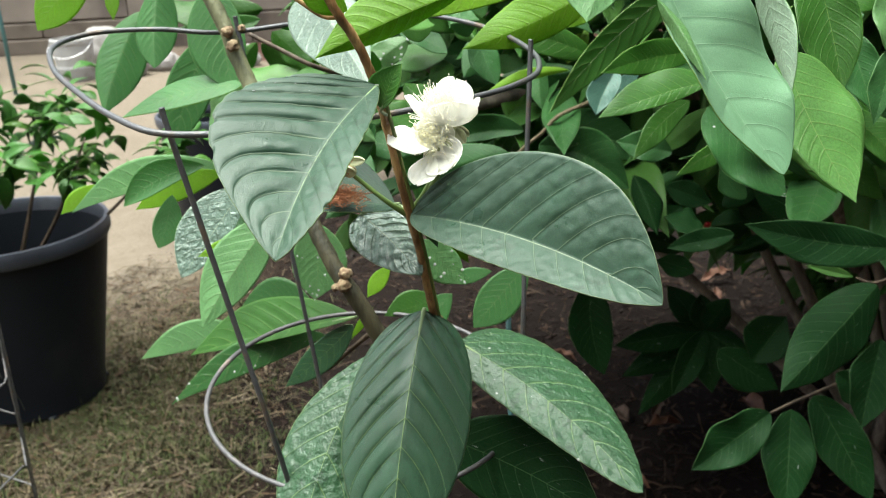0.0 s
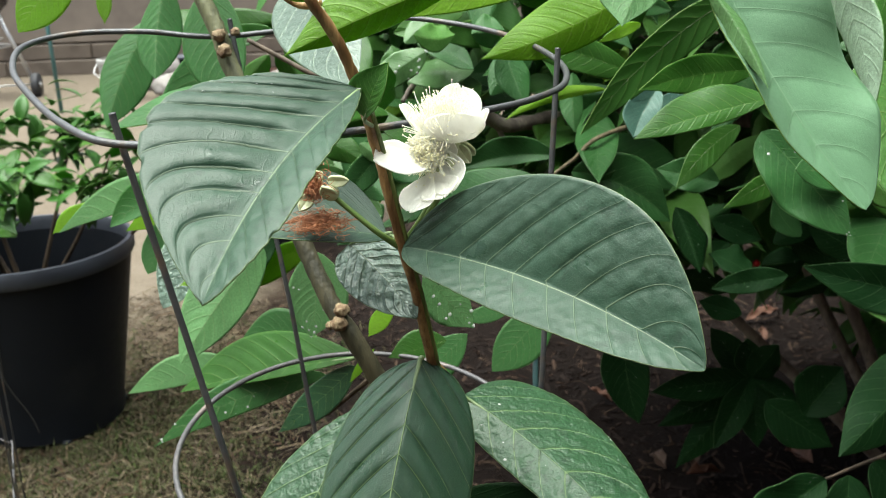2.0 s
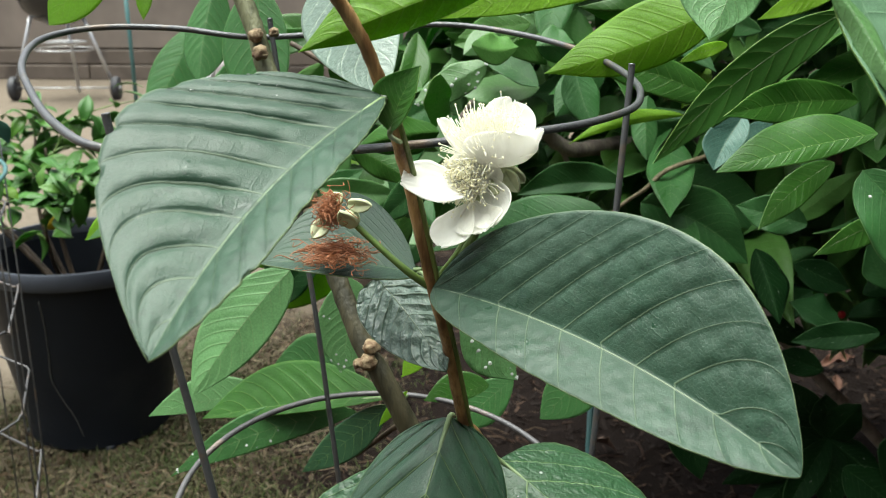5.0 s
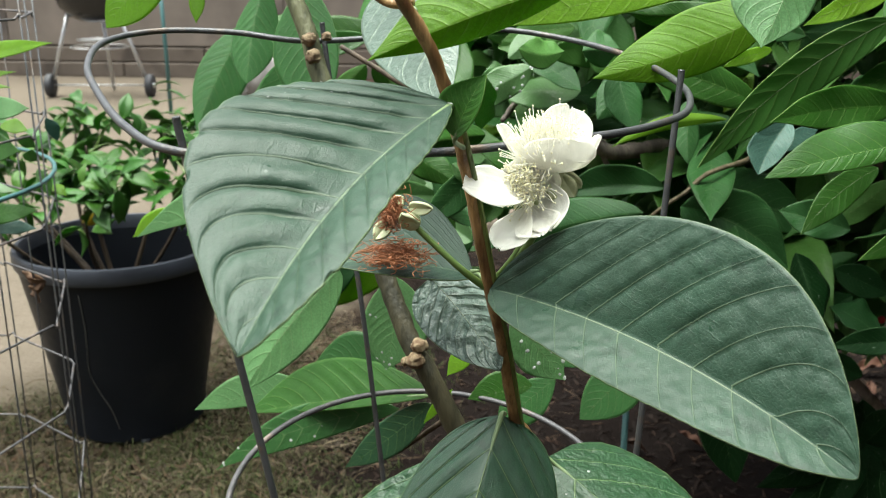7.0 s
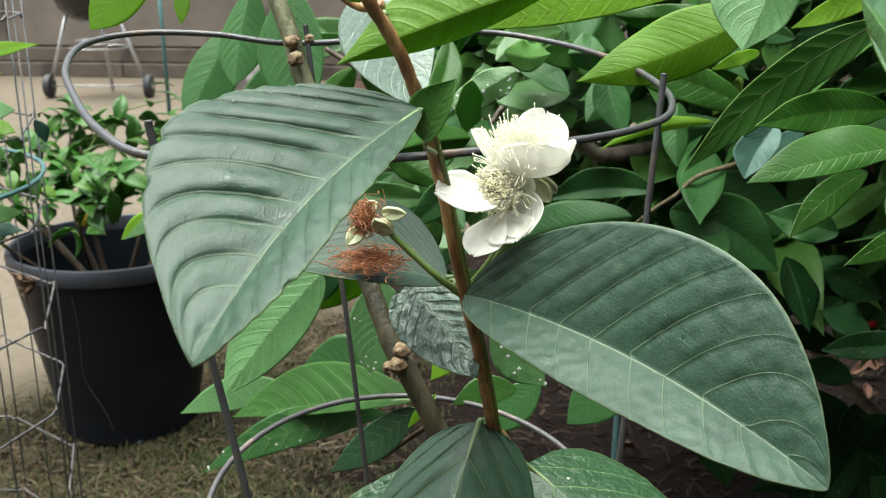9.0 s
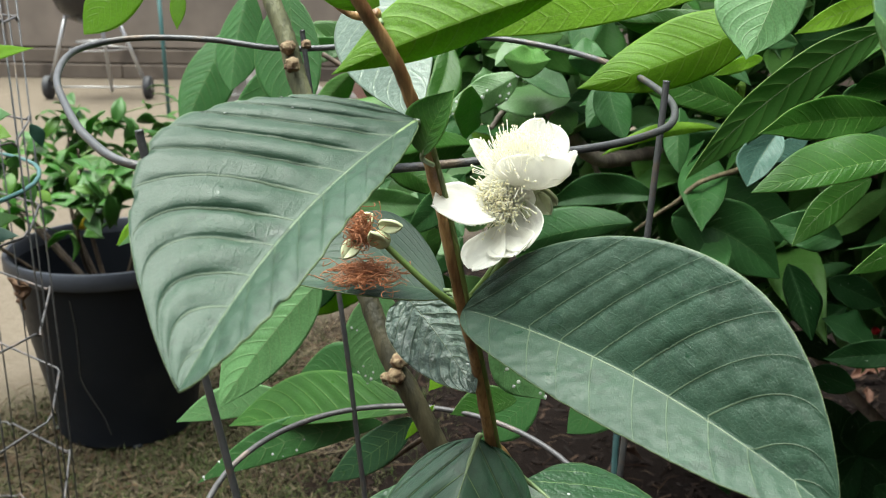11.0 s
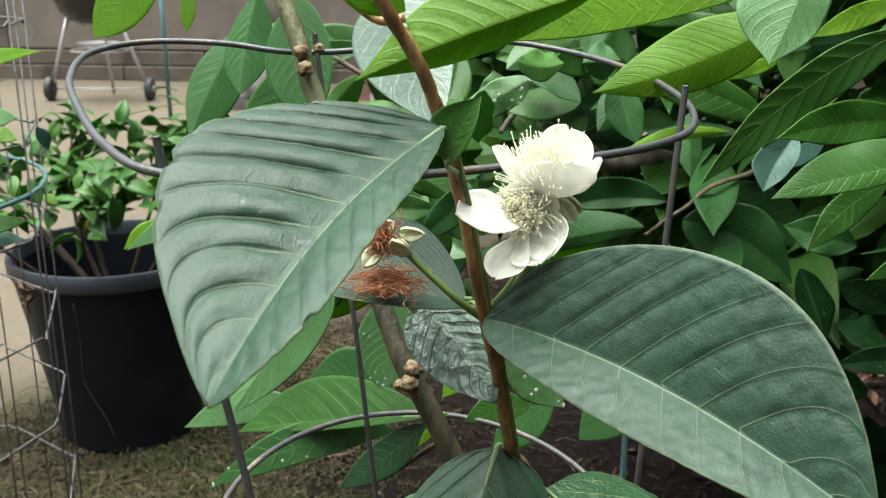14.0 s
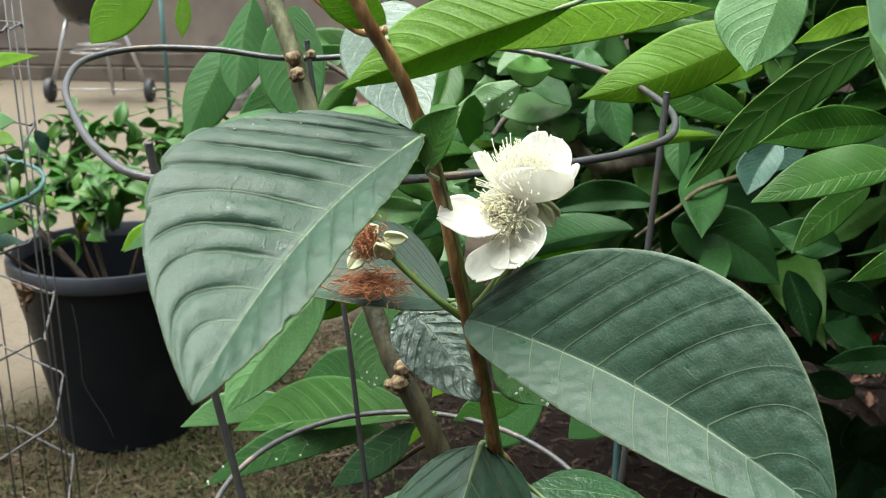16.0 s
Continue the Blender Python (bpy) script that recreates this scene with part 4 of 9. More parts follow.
tube("rod", [V(0.06, 1.02, -0.03), V(0.062, 1.02, 0.30), V(0.06, 1.022, 0.555)], 0.0033, M["teal"], short, "", 8)


def boulder(x, y, sx, sy, sz, seed, label, group="pale stones by the wall"):
    bm = bmesh.new()
    bmesh.ops.create_icosphere(bm, subdivisions=4, radius=1)
    for v in bm.verts:
        d = 1 + 0.22 * noise.noise(v.co * 1.4 + V(seed, 0, 0)) + 0.07 * noise.noise(v.co * 4 + V(0, seed, 0))
        v.co = V(x + v.co.x * sx * d, y + v.co.y * sy * d, max(-0.03, sz * 0.45 + v.co.z * sz * 0.6 * d))
    ob = part("stone", bm, M["stone"], None, "")
    return tagged(ob, label, "stone", group)


boulder(-2.62, 6.75, 0.20, 0.16, 0.30, 2, "large pale grey stone lying on sandy earth")
for k, (x, y, s) in enumerate(((-2.16, 6.55, 0.12), (-1.93, 6.60, 0.10), (-1.60, 6.62, 0.13), (-1.30, 6.66, 0.11), (-1.05, 6.68, 0.12), (-0.80, 6.72, 0.10), (-2.33, 6.35, 0.14))):
    boulder(x, y, s, s * 0.7, s * 1.1, 5 + k, "small pale stone edging a planting bed")
bucket = thing("plastic_bucket", "dirty white ribbed plastic bucket on the ground", "bucket", at=(-2.66, 6.25, 0))
turned("body", [(0.0, 0.0), (0.115, 0.0), (0.12, 0.01), (0.122, 0.08), (0.127, 0.085), (0.127, 0.10), (0.124, 0.105), (0.134, 0.25), (0.142, 0.255), (0.142, 0.28), (0.130, 0.285), (0.12, 0.20), (0.0, 0.19)], M["bucket"], bucket, "", 40, (-2.66, 6.25, 0))
tube("handle", smooth_path([V(-2.80, 6.25, 0.26), V(-2.78, 6.12, 0.20), V(-2.66, 6.06, 0.17), V(-2.54, 6.12, 0.20), V(-2.52, 6.25, 0.26)], 6), 0.004, M["silver"], bucket, "", 6)
dark_box = thing("planter_box", "small dark plastic planter box by the wall", "planter", at=(-2.35, 6.85, 0))
bm = bmesh.new()
box(bm, -2.47, -2.23, 6.80, 6.95, 0.0, 0.20, 0.012)
part("box_body", bm, M["pot"], dark_box)
bm = bmesh.new()
box(bm, -2.485, -2.215, 6.785, 6.965, 0.20, 0.225, 0.006)
part("box_rim", bm, M["rim"], dark_box)


# ---- guava plant ----
guava = thing("guava_plant", "flowering guava with reddish stem and broad grey-green leaves", "plant", at=(-0.02, 0.57, 0.0))
stem_path = smooth_path([(-0.0479, 0.4034, 0.9851), (-0.0390, 0.4090, 0.9640), (-0.0301, 0.4187, 0.9454), (-0.0241, 0.4277, 0.9232), (-0.0200, 0.4437, 0.8941), (-0.0134, 0.4542, 0.8528), (-0.0089, 0.4660, 0.8234), (-0.0042, 0.4808, 0.7830), (0.0012, 0.5053, 0.7230)] + [(-0.02, 0.55, 0.42), (-0.02, 0.57, -0.02)], 7)
tube("stem", stem_path, [0.0021, 0.0022, 0.0023, 0.0025, 0.0026, 0.0028, 0.0033, 0.005, 0.007], M["red_stem"], guava, "reddish brown squarish young stem", 10, rough=0.10, seed=2)
tube("stem_ridge", [p + V(0.0026, -0.0012, 0) for p in stem_path[22:58]], 0.0011, M["ridge"], guava, "green ridge along the stem", 6)
wet = leaf(guava, (-0.0227, 0.4165, 0.9275), (-0.0550, 0.3115, 0.8809), (-0.0051, 0.0003, 0.0039), (0.0124, -0.0206, 0.0013), (-0.0408, 0.0138, 0.0250), "guava", "guava_back", stalk=(-0.0228, 0.4276, 0.9155), rows=240, cols=26, corr=0.0036, loose=1.0, roll=(0.3, 0.0), crinkle=0.0004, pairs=10, widest=0.52, full=0.54, point=0.80, camber=-0.06, wave=0.02, nick=0.12, even=(0.35, 1.0), slant=(0.5, 0.72), seed=1, label='broad grey-green leaf with sunken veins and water drops')
drops(wet, 150, 1, 0.00042, (-0.1, 0.16), (0.35, 0.98), 3.0)
drops(wet, 70, 21, 0.0003, (0.05, 0.40), (0.2, 0.95), 2.5)
wet = leaf(guava, (-0.0124, 0.4501, 0.8527), (0.1036, 0.3661, 0.8347), (0.0028, 0.0024, 0.0061), (0.0163, 0.0055, 0.0414), (-0.0076, -0.0215, -0.0062), "guava", "guava_back", rows=240, cols=26, corr=0.0020, loose=1.0, crinkle=0.0004, pairs=10, widest=0.48, full=0.43, point=0.72, camber=-0.05, wave=0.015, even=(1.0, 0.2), slant=(0.68, 0.35), seed=2, label='broad grey-green leaf with pale midrib')
drops(wet, 16, 2, 0.0005, (0.1, 0.6))
wet = leaf(guava, (-0.0098, 0.4777, 0.7853), (-0.0300, 0.3964, 0.6709), (-0.0017, -0.0086, 0.0058), (0.0369, 0.0095, -0.0126), (-0.0385, 0.0125, -0.0090), "guava_mid", "guava_back", stalk=(-0.0097, 0.4861, 0.7819), rows=216, cols=20, loose=1.0, corr=0.0033, pairs=9, widest=0.41, full=0.42, point=0.72, camber=-0.10, seed=3, label='dark green hanging leaf with yellow-green midrib')
drops(wet, 8, 3, 0.0005, (0.1, 0.5))
wet = leaf(guava, (0.0084, 0.5114, 0.7475), (0.1040, 0.3918, 0.7176), (0.0052, 0.0124, -0.0016), (0.0215, 0.0480, 0.0035), (-0.0119, -0.0136, -0.0069), "mottled", "guava_back", stalk=(-0.0030, 0.4950, 0.7620), fine=True, corr=0.0008, pairs=8, widest=0.38, full=0.40, point=0.60, camber=-0.1, crinkle=0.0009, seed=4, label='mottled green arching leaf with puckered surface')
drops(wet, 60, 4, 0.0006, (0.0, 0.7))
leaf(guava, (-0.0417, 0.5034, 0.7453), (-0.0884, 0.4185, 0.6499), (-0.0063, 0.0007, 0.0025), (0.0235, -0.0026, -0.0094), (-0.0268, 0.0156, 0.0015), "mottled", "guava_back", stalk=(-0.0142, 0.4965, 0.7672), fine=True, corr=0.001, pairs=8, widest=0.5, full=0.65, crinkle=0.0009, seed=5, label='crinkled grey-green leaf')
leaf(guava, (-0.0084, 0.5081, 0.6826), (0.0971, 0.4484, 0.6548), (0.0026, 0.0017, 0.0043), (0.0153, 0.0101, 0.0259), (-0.0136, -0.0090, -0.0230), "shrub", "guava_back", widest=0.45, seed=6, corr=0.0006, pairs=8, rows=40, cols=10)
leaf(guava, (-0.0685, 0.5311, 0.9630), (-0.0297, 0.4505, 0.9211), (0.0000, 0.0000, 0.0000), (0.0136, 0.0172, 0.0058), (-0.0226, 0.0098, -0.0096), "glare_leaf", "guava_back", stalk=(-0.0358, 0.4233, 0.9566), fine=True, corr=0.0004, pairs=8, widest=0.34, full=0.62, camber=0.05, seed=7, label='glossy leaf behind the stem, sky glare put into its pale colour')
leaf(guava, (0.0222, 0.4380, 0.9685), (-0.0515, 0.4205, 0.9405), (-0.0006, 0.0003, 0.0013), (0.0023, 0.0045, -0.0074), (-0.0070, 0.0074, 0.0140), "young", "young", stalk=(0.0436, 0.4564, 0.9804), fine=True, corr=0.0007, pairs=10, widest=0.5, full=0.8, camber=-0.08, seed=8, label='young leaf seen against the light')
leaf(guava, (0.0706, 0.5099, 0.9651), (-0.0255, 0.5176, 0.9454), (-0.0006, 0.0006, 0.0022), (0.0017, -0.0017, -0.0065), (-0.0020, 0.0021, 0.0078), "lime", "young", rows=40, cols=8, seed=9, corr=0.0006, pairs=11, widest=0.5, label='bright lime green young leaf')
leaf(guava, (-0.0211, 0.4176, 0.9166), (-0.0104, 0.4136, 0.9380), (-0.0010, -0.0000, 0.0005), (-0.0077, 0.0057, 0.0022), (0.0055, -0.0038, -0.0017), "mid", "mid", stalk=(-0.0205, 0.4308, 0.9107), rows=40, cols=9, corr=0.0008, pairs=7, widest=0.45, full=0.7, camber=0.35, seed=10, label='small folded young leaf')
leaf(guava, (-0.0210, 0.4626, 0.8533), (-0.0798, 0.4499, 0.8581), (0.0000, 0.0008, 0.0026), (0.0026, -0.0128, -0.0015), (-0.0064, 0.0363, 0.0176), "guava", "guava_back", stalk=(-0.0155, 0.4561, 0.8531), fine=True, corr=0.0009, pairs=10, widest=0.42, full=0.62, seed=11, camber=0.03)
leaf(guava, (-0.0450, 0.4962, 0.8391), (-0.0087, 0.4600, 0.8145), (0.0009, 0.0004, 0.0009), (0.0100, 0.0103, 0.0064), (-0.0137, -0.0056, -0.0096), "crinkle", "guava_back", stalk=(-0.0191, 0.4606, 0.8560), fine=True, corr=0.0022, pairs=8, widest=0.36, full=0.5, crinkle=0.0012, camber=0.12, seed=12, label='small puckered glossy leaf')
wet = leaf(guava, (-0.0136, 0.5399, 0.8069), (0.0140, 0.5402, 0.7749), (0.0000, 0.0000, 0.0000), (0.0075, 0.0035, 0.0065), (-0.0095, -0.0044, -0.0082), "sap_pale", rows=30, cols=8, seed=13, widest=0.5, crinkle=0.0005)
drops(wet, 22, 5, 0.0009)
leaf(guava, (-0.0068, 0.4707, 0.8536), (-0.0006, 0.4879, 0.8202), (0.0000, 0.0000, 0.0000), (0.0044, 0.0012, 0.0012), (-0.0055, -0.0015, -0.0015), "guava_dark", rows=20, cols=5, seed=14)
leaf(guava, (-0.0340, 0.4147, 0.9622), (-0.0554, 0.4043, 0.9755), (0.0000, 0.0000, 0.0000), (-0.0031, -0.0024, -0.0058), (0.0031, 0.0024, 0.0058), "young", rows=20, cols=5, seed=15)
tube("shoot", smooth_path([(-0.0378, 0.4288, 0.9591), (-0.0466, 0.4303, 0.9588), (-0.0561, 0.4304, 0.9649), (-0.0675, 0.4309, 0.9736)], 6), [0.0018, 0.0014], M["red_stem"], guava, "", 8)
flower = part_group("flower", (0.0096, 0.4623, 0.8964), 0.0035, "sepal", guava, "open white flower with five petals")
tube("stalk", smooth_path([(-0.0130, 0.4543, 0.8526), (-0.0052, 0.4543, 0.8614), (0.0022, 0.4518, 0.8727), (0.0087, 0.4580, 0.8849), (0.0096, 0.4620, 0.8940)], 6), [0.0016, 0.0014, 0.0013], M["petiole"], flower, "", 8)
petal(flower, (0.0025, 0.4605, 0.8985), (-0.0128, 0.4634, 0.9135), (64.2291, -19.4841, 52.1535), 0.0055, 0.40, 0.12, 1)
petal(flower, (0.0099, 0.4586, 0.8981), (0.0120, 0.4484, 0.9118), (-18.0667, 92.3812, 33.7536), 0.0134, 0.30, 0.30, 2)
petal(flower, (0.0118, 0.4600, 0.8981), (0.0257, 0.4613, 0.9110), (-61.1162, -3.4222, 59.6079), 0.0077, 0.35, 0.20, 3)
petal(flower, (0.0104, 0.4641, 0.8986), (0.0133, 0.4775, 0.9192), (4.7380, -80.6547, 45.5233), 0.0102, 0.35, 0.12, 4)
petal(flower, (0.0064, 0.4634, 0.8985), (-0.0024, 0.4743, 0.9082), (42.2582, -63.7437, 43.0231), 0.0081, 0.35, 0.15, 5)
stamens(flower, (0.0071, 0.4589, 0.9008), (-0.2050, -0.0168, 0.9812), 1100, 0.0178, 1, 0.50)
flower_low = part_group("flower", (0.0016, 0.4585, 0.8858), 0.0035, "sepal", guava, "white flower facing sideways")
tube("stalk", smooth_path([(-0.0123, 0.4557, 0.8535), (-0.0041, 0.4535, 0.8651), (0.0022, 0.4560, 0.8778), (0.0018, 0.4580, 0.8840)], 6), [0.0015, 0.0012], M["petiole"], flower_low, "", 8)
petal(flower_low, (0.0012, 0.4531, 0.8893), (-0.0213, 0.4351, 0.8963), (-18.3157, -67.8359, 66.2406), 0.0092, 0.22, -0.02, 6)
petal(flower_low, (0.0007, 0.4528, 0.8852), (-0.0081, 0.4386, 0.8723), (-9.4831, -61.6440, 80.6851), 0.0077, 0.30, 0.10, 7)
petal(flower_low, (0.0034, 0.4574, 0.8956), (0.0103, 0.4430, 0.8797), (-0.4549, -0.8343, 0.3271), 0.0090, 0.30, 0.22, 8)
petal(flower_low, (-0.0003, 0.4564, 0.8871), (-0.0032, 0.4546, 0.9033), (12.9434, -94.0885, -2.1968), 0.0073, 0.40, 0.15, 9)
petal(flower_low, (0.0017, 0.4568, 0.8871), (0.0076, 0.4520, 0.9024), (-12.7145, -92.2713, -14.9785), 0.0073, 0.40, 0.20, 10)
petal(flower_low, (0.0016, 0.4539, 0.8849), (0.0068, 0.4410, 0.8777), (-34.7471, -35.7915, 76.3977), 0.0092, 0.40, 0.22, 11)
stamens(flower_low, (0.0003, 0.4569, 0.8926), (-0.2859, -0.9111, 0.1523), 900, 0.0112, 2, 0.42)
sepal(flower, (0.0122, 0.4618, 0.8960), (0.0180, 0.4598, 0.8885), 0.0032, 1)
sepal(flower, (0.0130, 0.4640, 0.8968), (0.0194, 0.4652, 0.8913), 0.0024, 2)
sepal(flower_low, (0.0088, 0.4546, 0.8877), (0.0103, 0.4594, 0.8920), 0.003, 3)
spent = part_group("spent_flower", (-0.0427, 0.4473, 0.8785), 0.0036, "sepal", guava, "withered flower with pale sepals")
tube("stalk", smooth_path([(-0.0153, 0.4547, 0.8518), (-0.0231, 0.4502, 0.8592), (-0.0339, 0.4491, 0.8690), (-0.0420, 0.4480, 0.8770)], 6), [0.0017, 0.0013, 0.0012], M["petiole"], spent, "", 8)
sepal(spent, (-0.0413, 0.4479, 0.8762), (-0.0455, 0.4441, 0.8836), 0.0033, 4)
sepal(spent, (-0.0443, 0.4487, 0.8838), (-0.0341, 0.4477, 0.8846), 0.0026, 5)
sepal(spent, (-0.0514, 0.4487, 0.8780), (-0.0561, 0.4425, 0.8711), 0.0030, 6)
sepal(spent, (-0.0512, 0.4524, 0.8827), (-0.0467, 0.4524, 0.8867), 0.0026, 7)
threads("thread_tangle", spent, (-0.0500, 0.4468, 0.8813), 0.0052, 0.0058, 260, 3, "tangle of dry reddish stamens")
threads("fallen_thread_tangle", spent, (-0.0492, 0.4482, 0.8649), 0.0125, 0.0030, 420, 4, "dry reddish stamens fallen on a leaf")


# ---- sapling with the knotted green stem ----
sapling = thing("sapling", "young tree with a knotted green-brown stem and light green leaves", "tree", at=(-0.04, 0.66, 0.0))
sapling_path = smooth_path([(-0.1870, 0.6862, 1.0016), (-0.1670, 0.6702, 0.9559), (-0.1546, 0.6622, 0.9302), (-0.1481, 0.6568, 0.9125), (-0.1375, 0.6491, 0.8886), (-0.1141, 0.6302, 0.8320), (-0.0935, 0.6151, 0.7891), (-0.0781, 0.6033, 0.7596), (-0.0666, 0.6000, 0.7424), (-0.0480, 0.6017, 0.7031), (-0.0289, 0.6060, 0.6549)] + [(-0.035, 0.655, 0.42), (-0.04, 0.66, -0.02)], 7)
tube("stem", sapling_path[:36], [0.0050, 0.0054, 0.0056, 0.0057, 0.0058, 0.0058], M["green_stem"], sapling, "pale olive upper stem", 14, rough=0.07, seed=4)
tube("lower_stem", sapling_path[35:], [0.0058, 0.0058, 0.0059, 0.006, 0.0065, 0.0072, 0.009, 0.011], M["shaded_stem"], sapling, "olive brown lower stem, shade put into its colour", 14, rough=0.07, seed=4)
knot(sapling, (-0.1507, 0.6536, 0.9276), 0.0045, 0)
knot(sapling, (-0.1471, 0.6471, 0.9184), 0.0048, 1)
knot(sapling, (-0.1419, 0.6589, 0.9290), 0.0031, 2)
knot(sapling, (-0.0719, 0.5968, 0.7622), 0.0048, 3)
knot(sapling, (-0.0734, 0.5930, 0.7545), 0.0053, 4)
knot(sapling, (-0.0796, 0.5954, 0.7522), 0.0031, 5)
leaf(sapling, (-0.2713, 0.8930, 0.9522), (-0.2763, 0.8563, 0.8729), (-0.0028, -0.0005, -0.0000), (0.0198, 0.0085, -0.0052), (-0.0196, 0.0012, -0.0047), "sap", "sap_pale", widest=0.5, full=0.6, corr=0.0012, rows=50, cols=10, seed=20, camber=-0.08, pairs=9)
leaf(sapling, (-0.3292, 0.9974, 0.9125), (-0.3688, 0.9478, 0.8125), (-0.0045, -0.0002, 0.0021), (0.0235, 0.0067, -0.0131), (-0.0223, 0.0052, 0.0096), "sap", "sap_pale", widest=0.48, full=0.66, point=1.0, corr=0.0014, rows=50, cols=10, seed=21, camber=-0.05, pairs=10)
leaf(sapling, (-0.1613, 0.7189, 0.8784), (-0.2632, 0.7222, 0.8541), (0.0029, 0.0023, 0.0059), (0.0009, -0.0135, -0.0077), (-0.0046, 0.0162, 0.0097), "sap", "young", widest=0.45, full=0.7, point=1.0, corr=0.0012, rows=50, cols=10, seed=22, pairs=10, camber=-0.05)
leaf(sapling, (-0.2036, 0.7979, 0.9089), (-0.2453, 0.7814, 0.8106), (-0.0028, 0.0003, 0.0010), (0.0197, -0.0018, -0.0067), (-0.0197, 0.0018, 0.0067), "sap", widest=0.45, corr=0.001, rows=40, cols=9, seed=23, full=0.7)
leaf(sapling, (-0.1844, 0.7509, 0.9530), (-0.1699, 0.7224, 0.8744), (0.0000, 0.0000, 0.0000), (0.0179, 0.0016, 0.0027), (-0.0277, -0.0026, -0.0042), "sap", "sap_pale", widest=0.5, full=0.5, corr=0.001, rows=40, cols=9, seed=24)
leaf(sapling, (-0.1955, 0.7585, 0.8012), (-0.3461, 0.7790, 0.7562), (-0.0022, 0.0026, 0.0073), (0.0016, -0.0020, -0.0055), (-0.0057, 0.0069, 0.0192), "sap_pale", widest=0.5, rows=40, cols=9, seed=25, full=0.75, corr=0.0008)
leaf(sapling, (-0.2059, 0.7392, 0.8077), (-0.2752, 0.7255, 0.7776), (-0.0029, 0.0020, 0.0057), (0.0041, -0.0029, -0.0082), (-0.0070, 0.0049, 0.0139), "sap", "lime", widest=0.55, rows=40, cols=9, seed=26, full=0.6, camber=0.2)
leaf(sapling, (-0.1957, 0.7567, 0.7966), (-0.2799, 0.7625, 0.7627), (-0.0011, 0.0009, 0.0026), (0.0041, -0.0034, -0.0096), (-0.0048, 0.0040, 0.0113), "lime", widest=0.5, rows=30, cols=8, seed=27, full=0.7)
leaf(sapling, (-0.2404, 0.7489, 0.7798), (-0.2534, 0.7325, 0.7365), (0.0014, -0.0001, -0.0004), (0.0132, -0.0009, -0.0037), (-0.0113, 0.0007, 0.0031), "sap", widest=0.55, rows=30, cols=8, seed=28, full=0.6)
leaf(sapling, (-0.1540, 0.6565, 0.8098), (-0.2022, 0.6320, 0.7483), (0.0000, 0.0000, 0.0000), (0.0104, -0.0023, -0.0072), (-0.0208, 0.0046, 0.0145), "crinkle", "guava_back", widest=0.5, rows=50, cols=12, seed=29, full=0.55, corr=0.0012, crinkle=0.0006)
leaf(sapling, (-0.1272, 0.6249, 0.7951), (-0.1772, 0.5869, 0.7270), (-0.0014, 0.0005, 0.0020), (-0.0186, 0.0058, 0.0104), (0.0136, 0.0022, -0.0102), "sap", "sap_pale", widest=0.45, rows=50, cols=10, seed=30, full=0.62, point=0.95, corr=0.0012, camber=-0.06)
leaf(sapling, (-0.1491, 0.6301, 0.7812), (-0.1837, 0.6192, 0.7697), (0.0000, 0.0000, 0.0000), (0.0022, -0.0018, -0.0051), (-0.0019, 0.0016, 0.0044), "lime", widest=0.5, rows=20, cols=5, seed=31)
leaf(sapling, (-0.1355, 0.8060, 0.6352), (-0.2156, 0.8238, 0.6336), (0.0000, 0.0000, 0.0000), (-0.0011, -0.0049, -0.0130), (0.0029, 0.0128, 0.0344), "sap", widest=0.5, rows=40, cols=10, seed=32, full=0.55, corr=0.001)
wet = leaf(sapling, (-0.1023, 0.6677, 0.7773), (-0.1070, 0.6561, 0.7175), (0.0018, 0.0000, -0.0001), (0.0231, 0.0003, -0.0014), (-0.0204, -0.0003, 0.0012), "sap_pale", "sap", widest=0.5, rows=40, cols=10, seed=33, full=0.6, corr=0.001)
drops(wet, 24, 6, 0.0008)
leaf(sapling, (-0.0782, 0.6700, 0.6946), (-0.2373, 0.7276, 0.6352), (-0.0006, 0.0010, 0.0027), (0.0026, -0.0075, -0.0032), (-0.0105, 0.0283, 0.0199), "mid", stalk=(-0.0634, 0.6530, 0.7049), widest=0.48, rows=50, cols=12, seed=34, full=0.72, corr=0.0016)
leaf(sapling, (-0.1922, 0.7636, 0.6416), (-0.2895, 0.7432, 0.6246), (-0.0010, 0.0014, 0.0038), (0.0018, -0.0026, -0.0072), (-0.0044, 0.0062, 0.0173), "sap_pale", widest=0.5, rows=30, cols=8, seed=35, full=0.7)
wet = leaf(sapling, (-0.1112, 0.7098, 0.6611), (-0.2464, 0.6855, 0.6086), (-0.0035, 0.0027, 0.0077), (0.0046, -0.0036, -0.0102), (-0.0065, 0.0051, 0.0145), "sap", widest=0.45, rows=40, cols=10, seed=36, full=0.8, corr=0.0012)
drops(wet, 26, 7, 0.0008)
leaf(sapling, (-0.0811, 0.6770, 0.6848), (-0.1427, 0.6755, 0.6292), (0.0012, -0.0005, -0.0014), (0.0080, -0.0030, -0.0088), (-0.0080, 0.0030, 0.0088), "guava_dark", widest=0.45, rows=30, cols=8, seed=37, full=0.7)
leaf(sapling, (-0.0439, 0.6388, 0.7512), (-0.0618, 0.6300, 0.7289), (0.0000, 0.0000, 0.0000), (0.0048, -0.0011, -0.0034), (-0.0055, 0.0012, 0.0039), "lime", widest=0.5, rows=20, cols=6, seed=38)
leaf(sapling, (-0.0577, 0.6274, 0.7215), (-0.0760, 0.6278, 0.6956), (0.0000, 0.0000, 0.0000), (0.0021, -0.0005, -0.0015), (-0.0028, 0.0006, 0.0020), "lime", widest=0.5, rows=20, cols=5, seed=39)
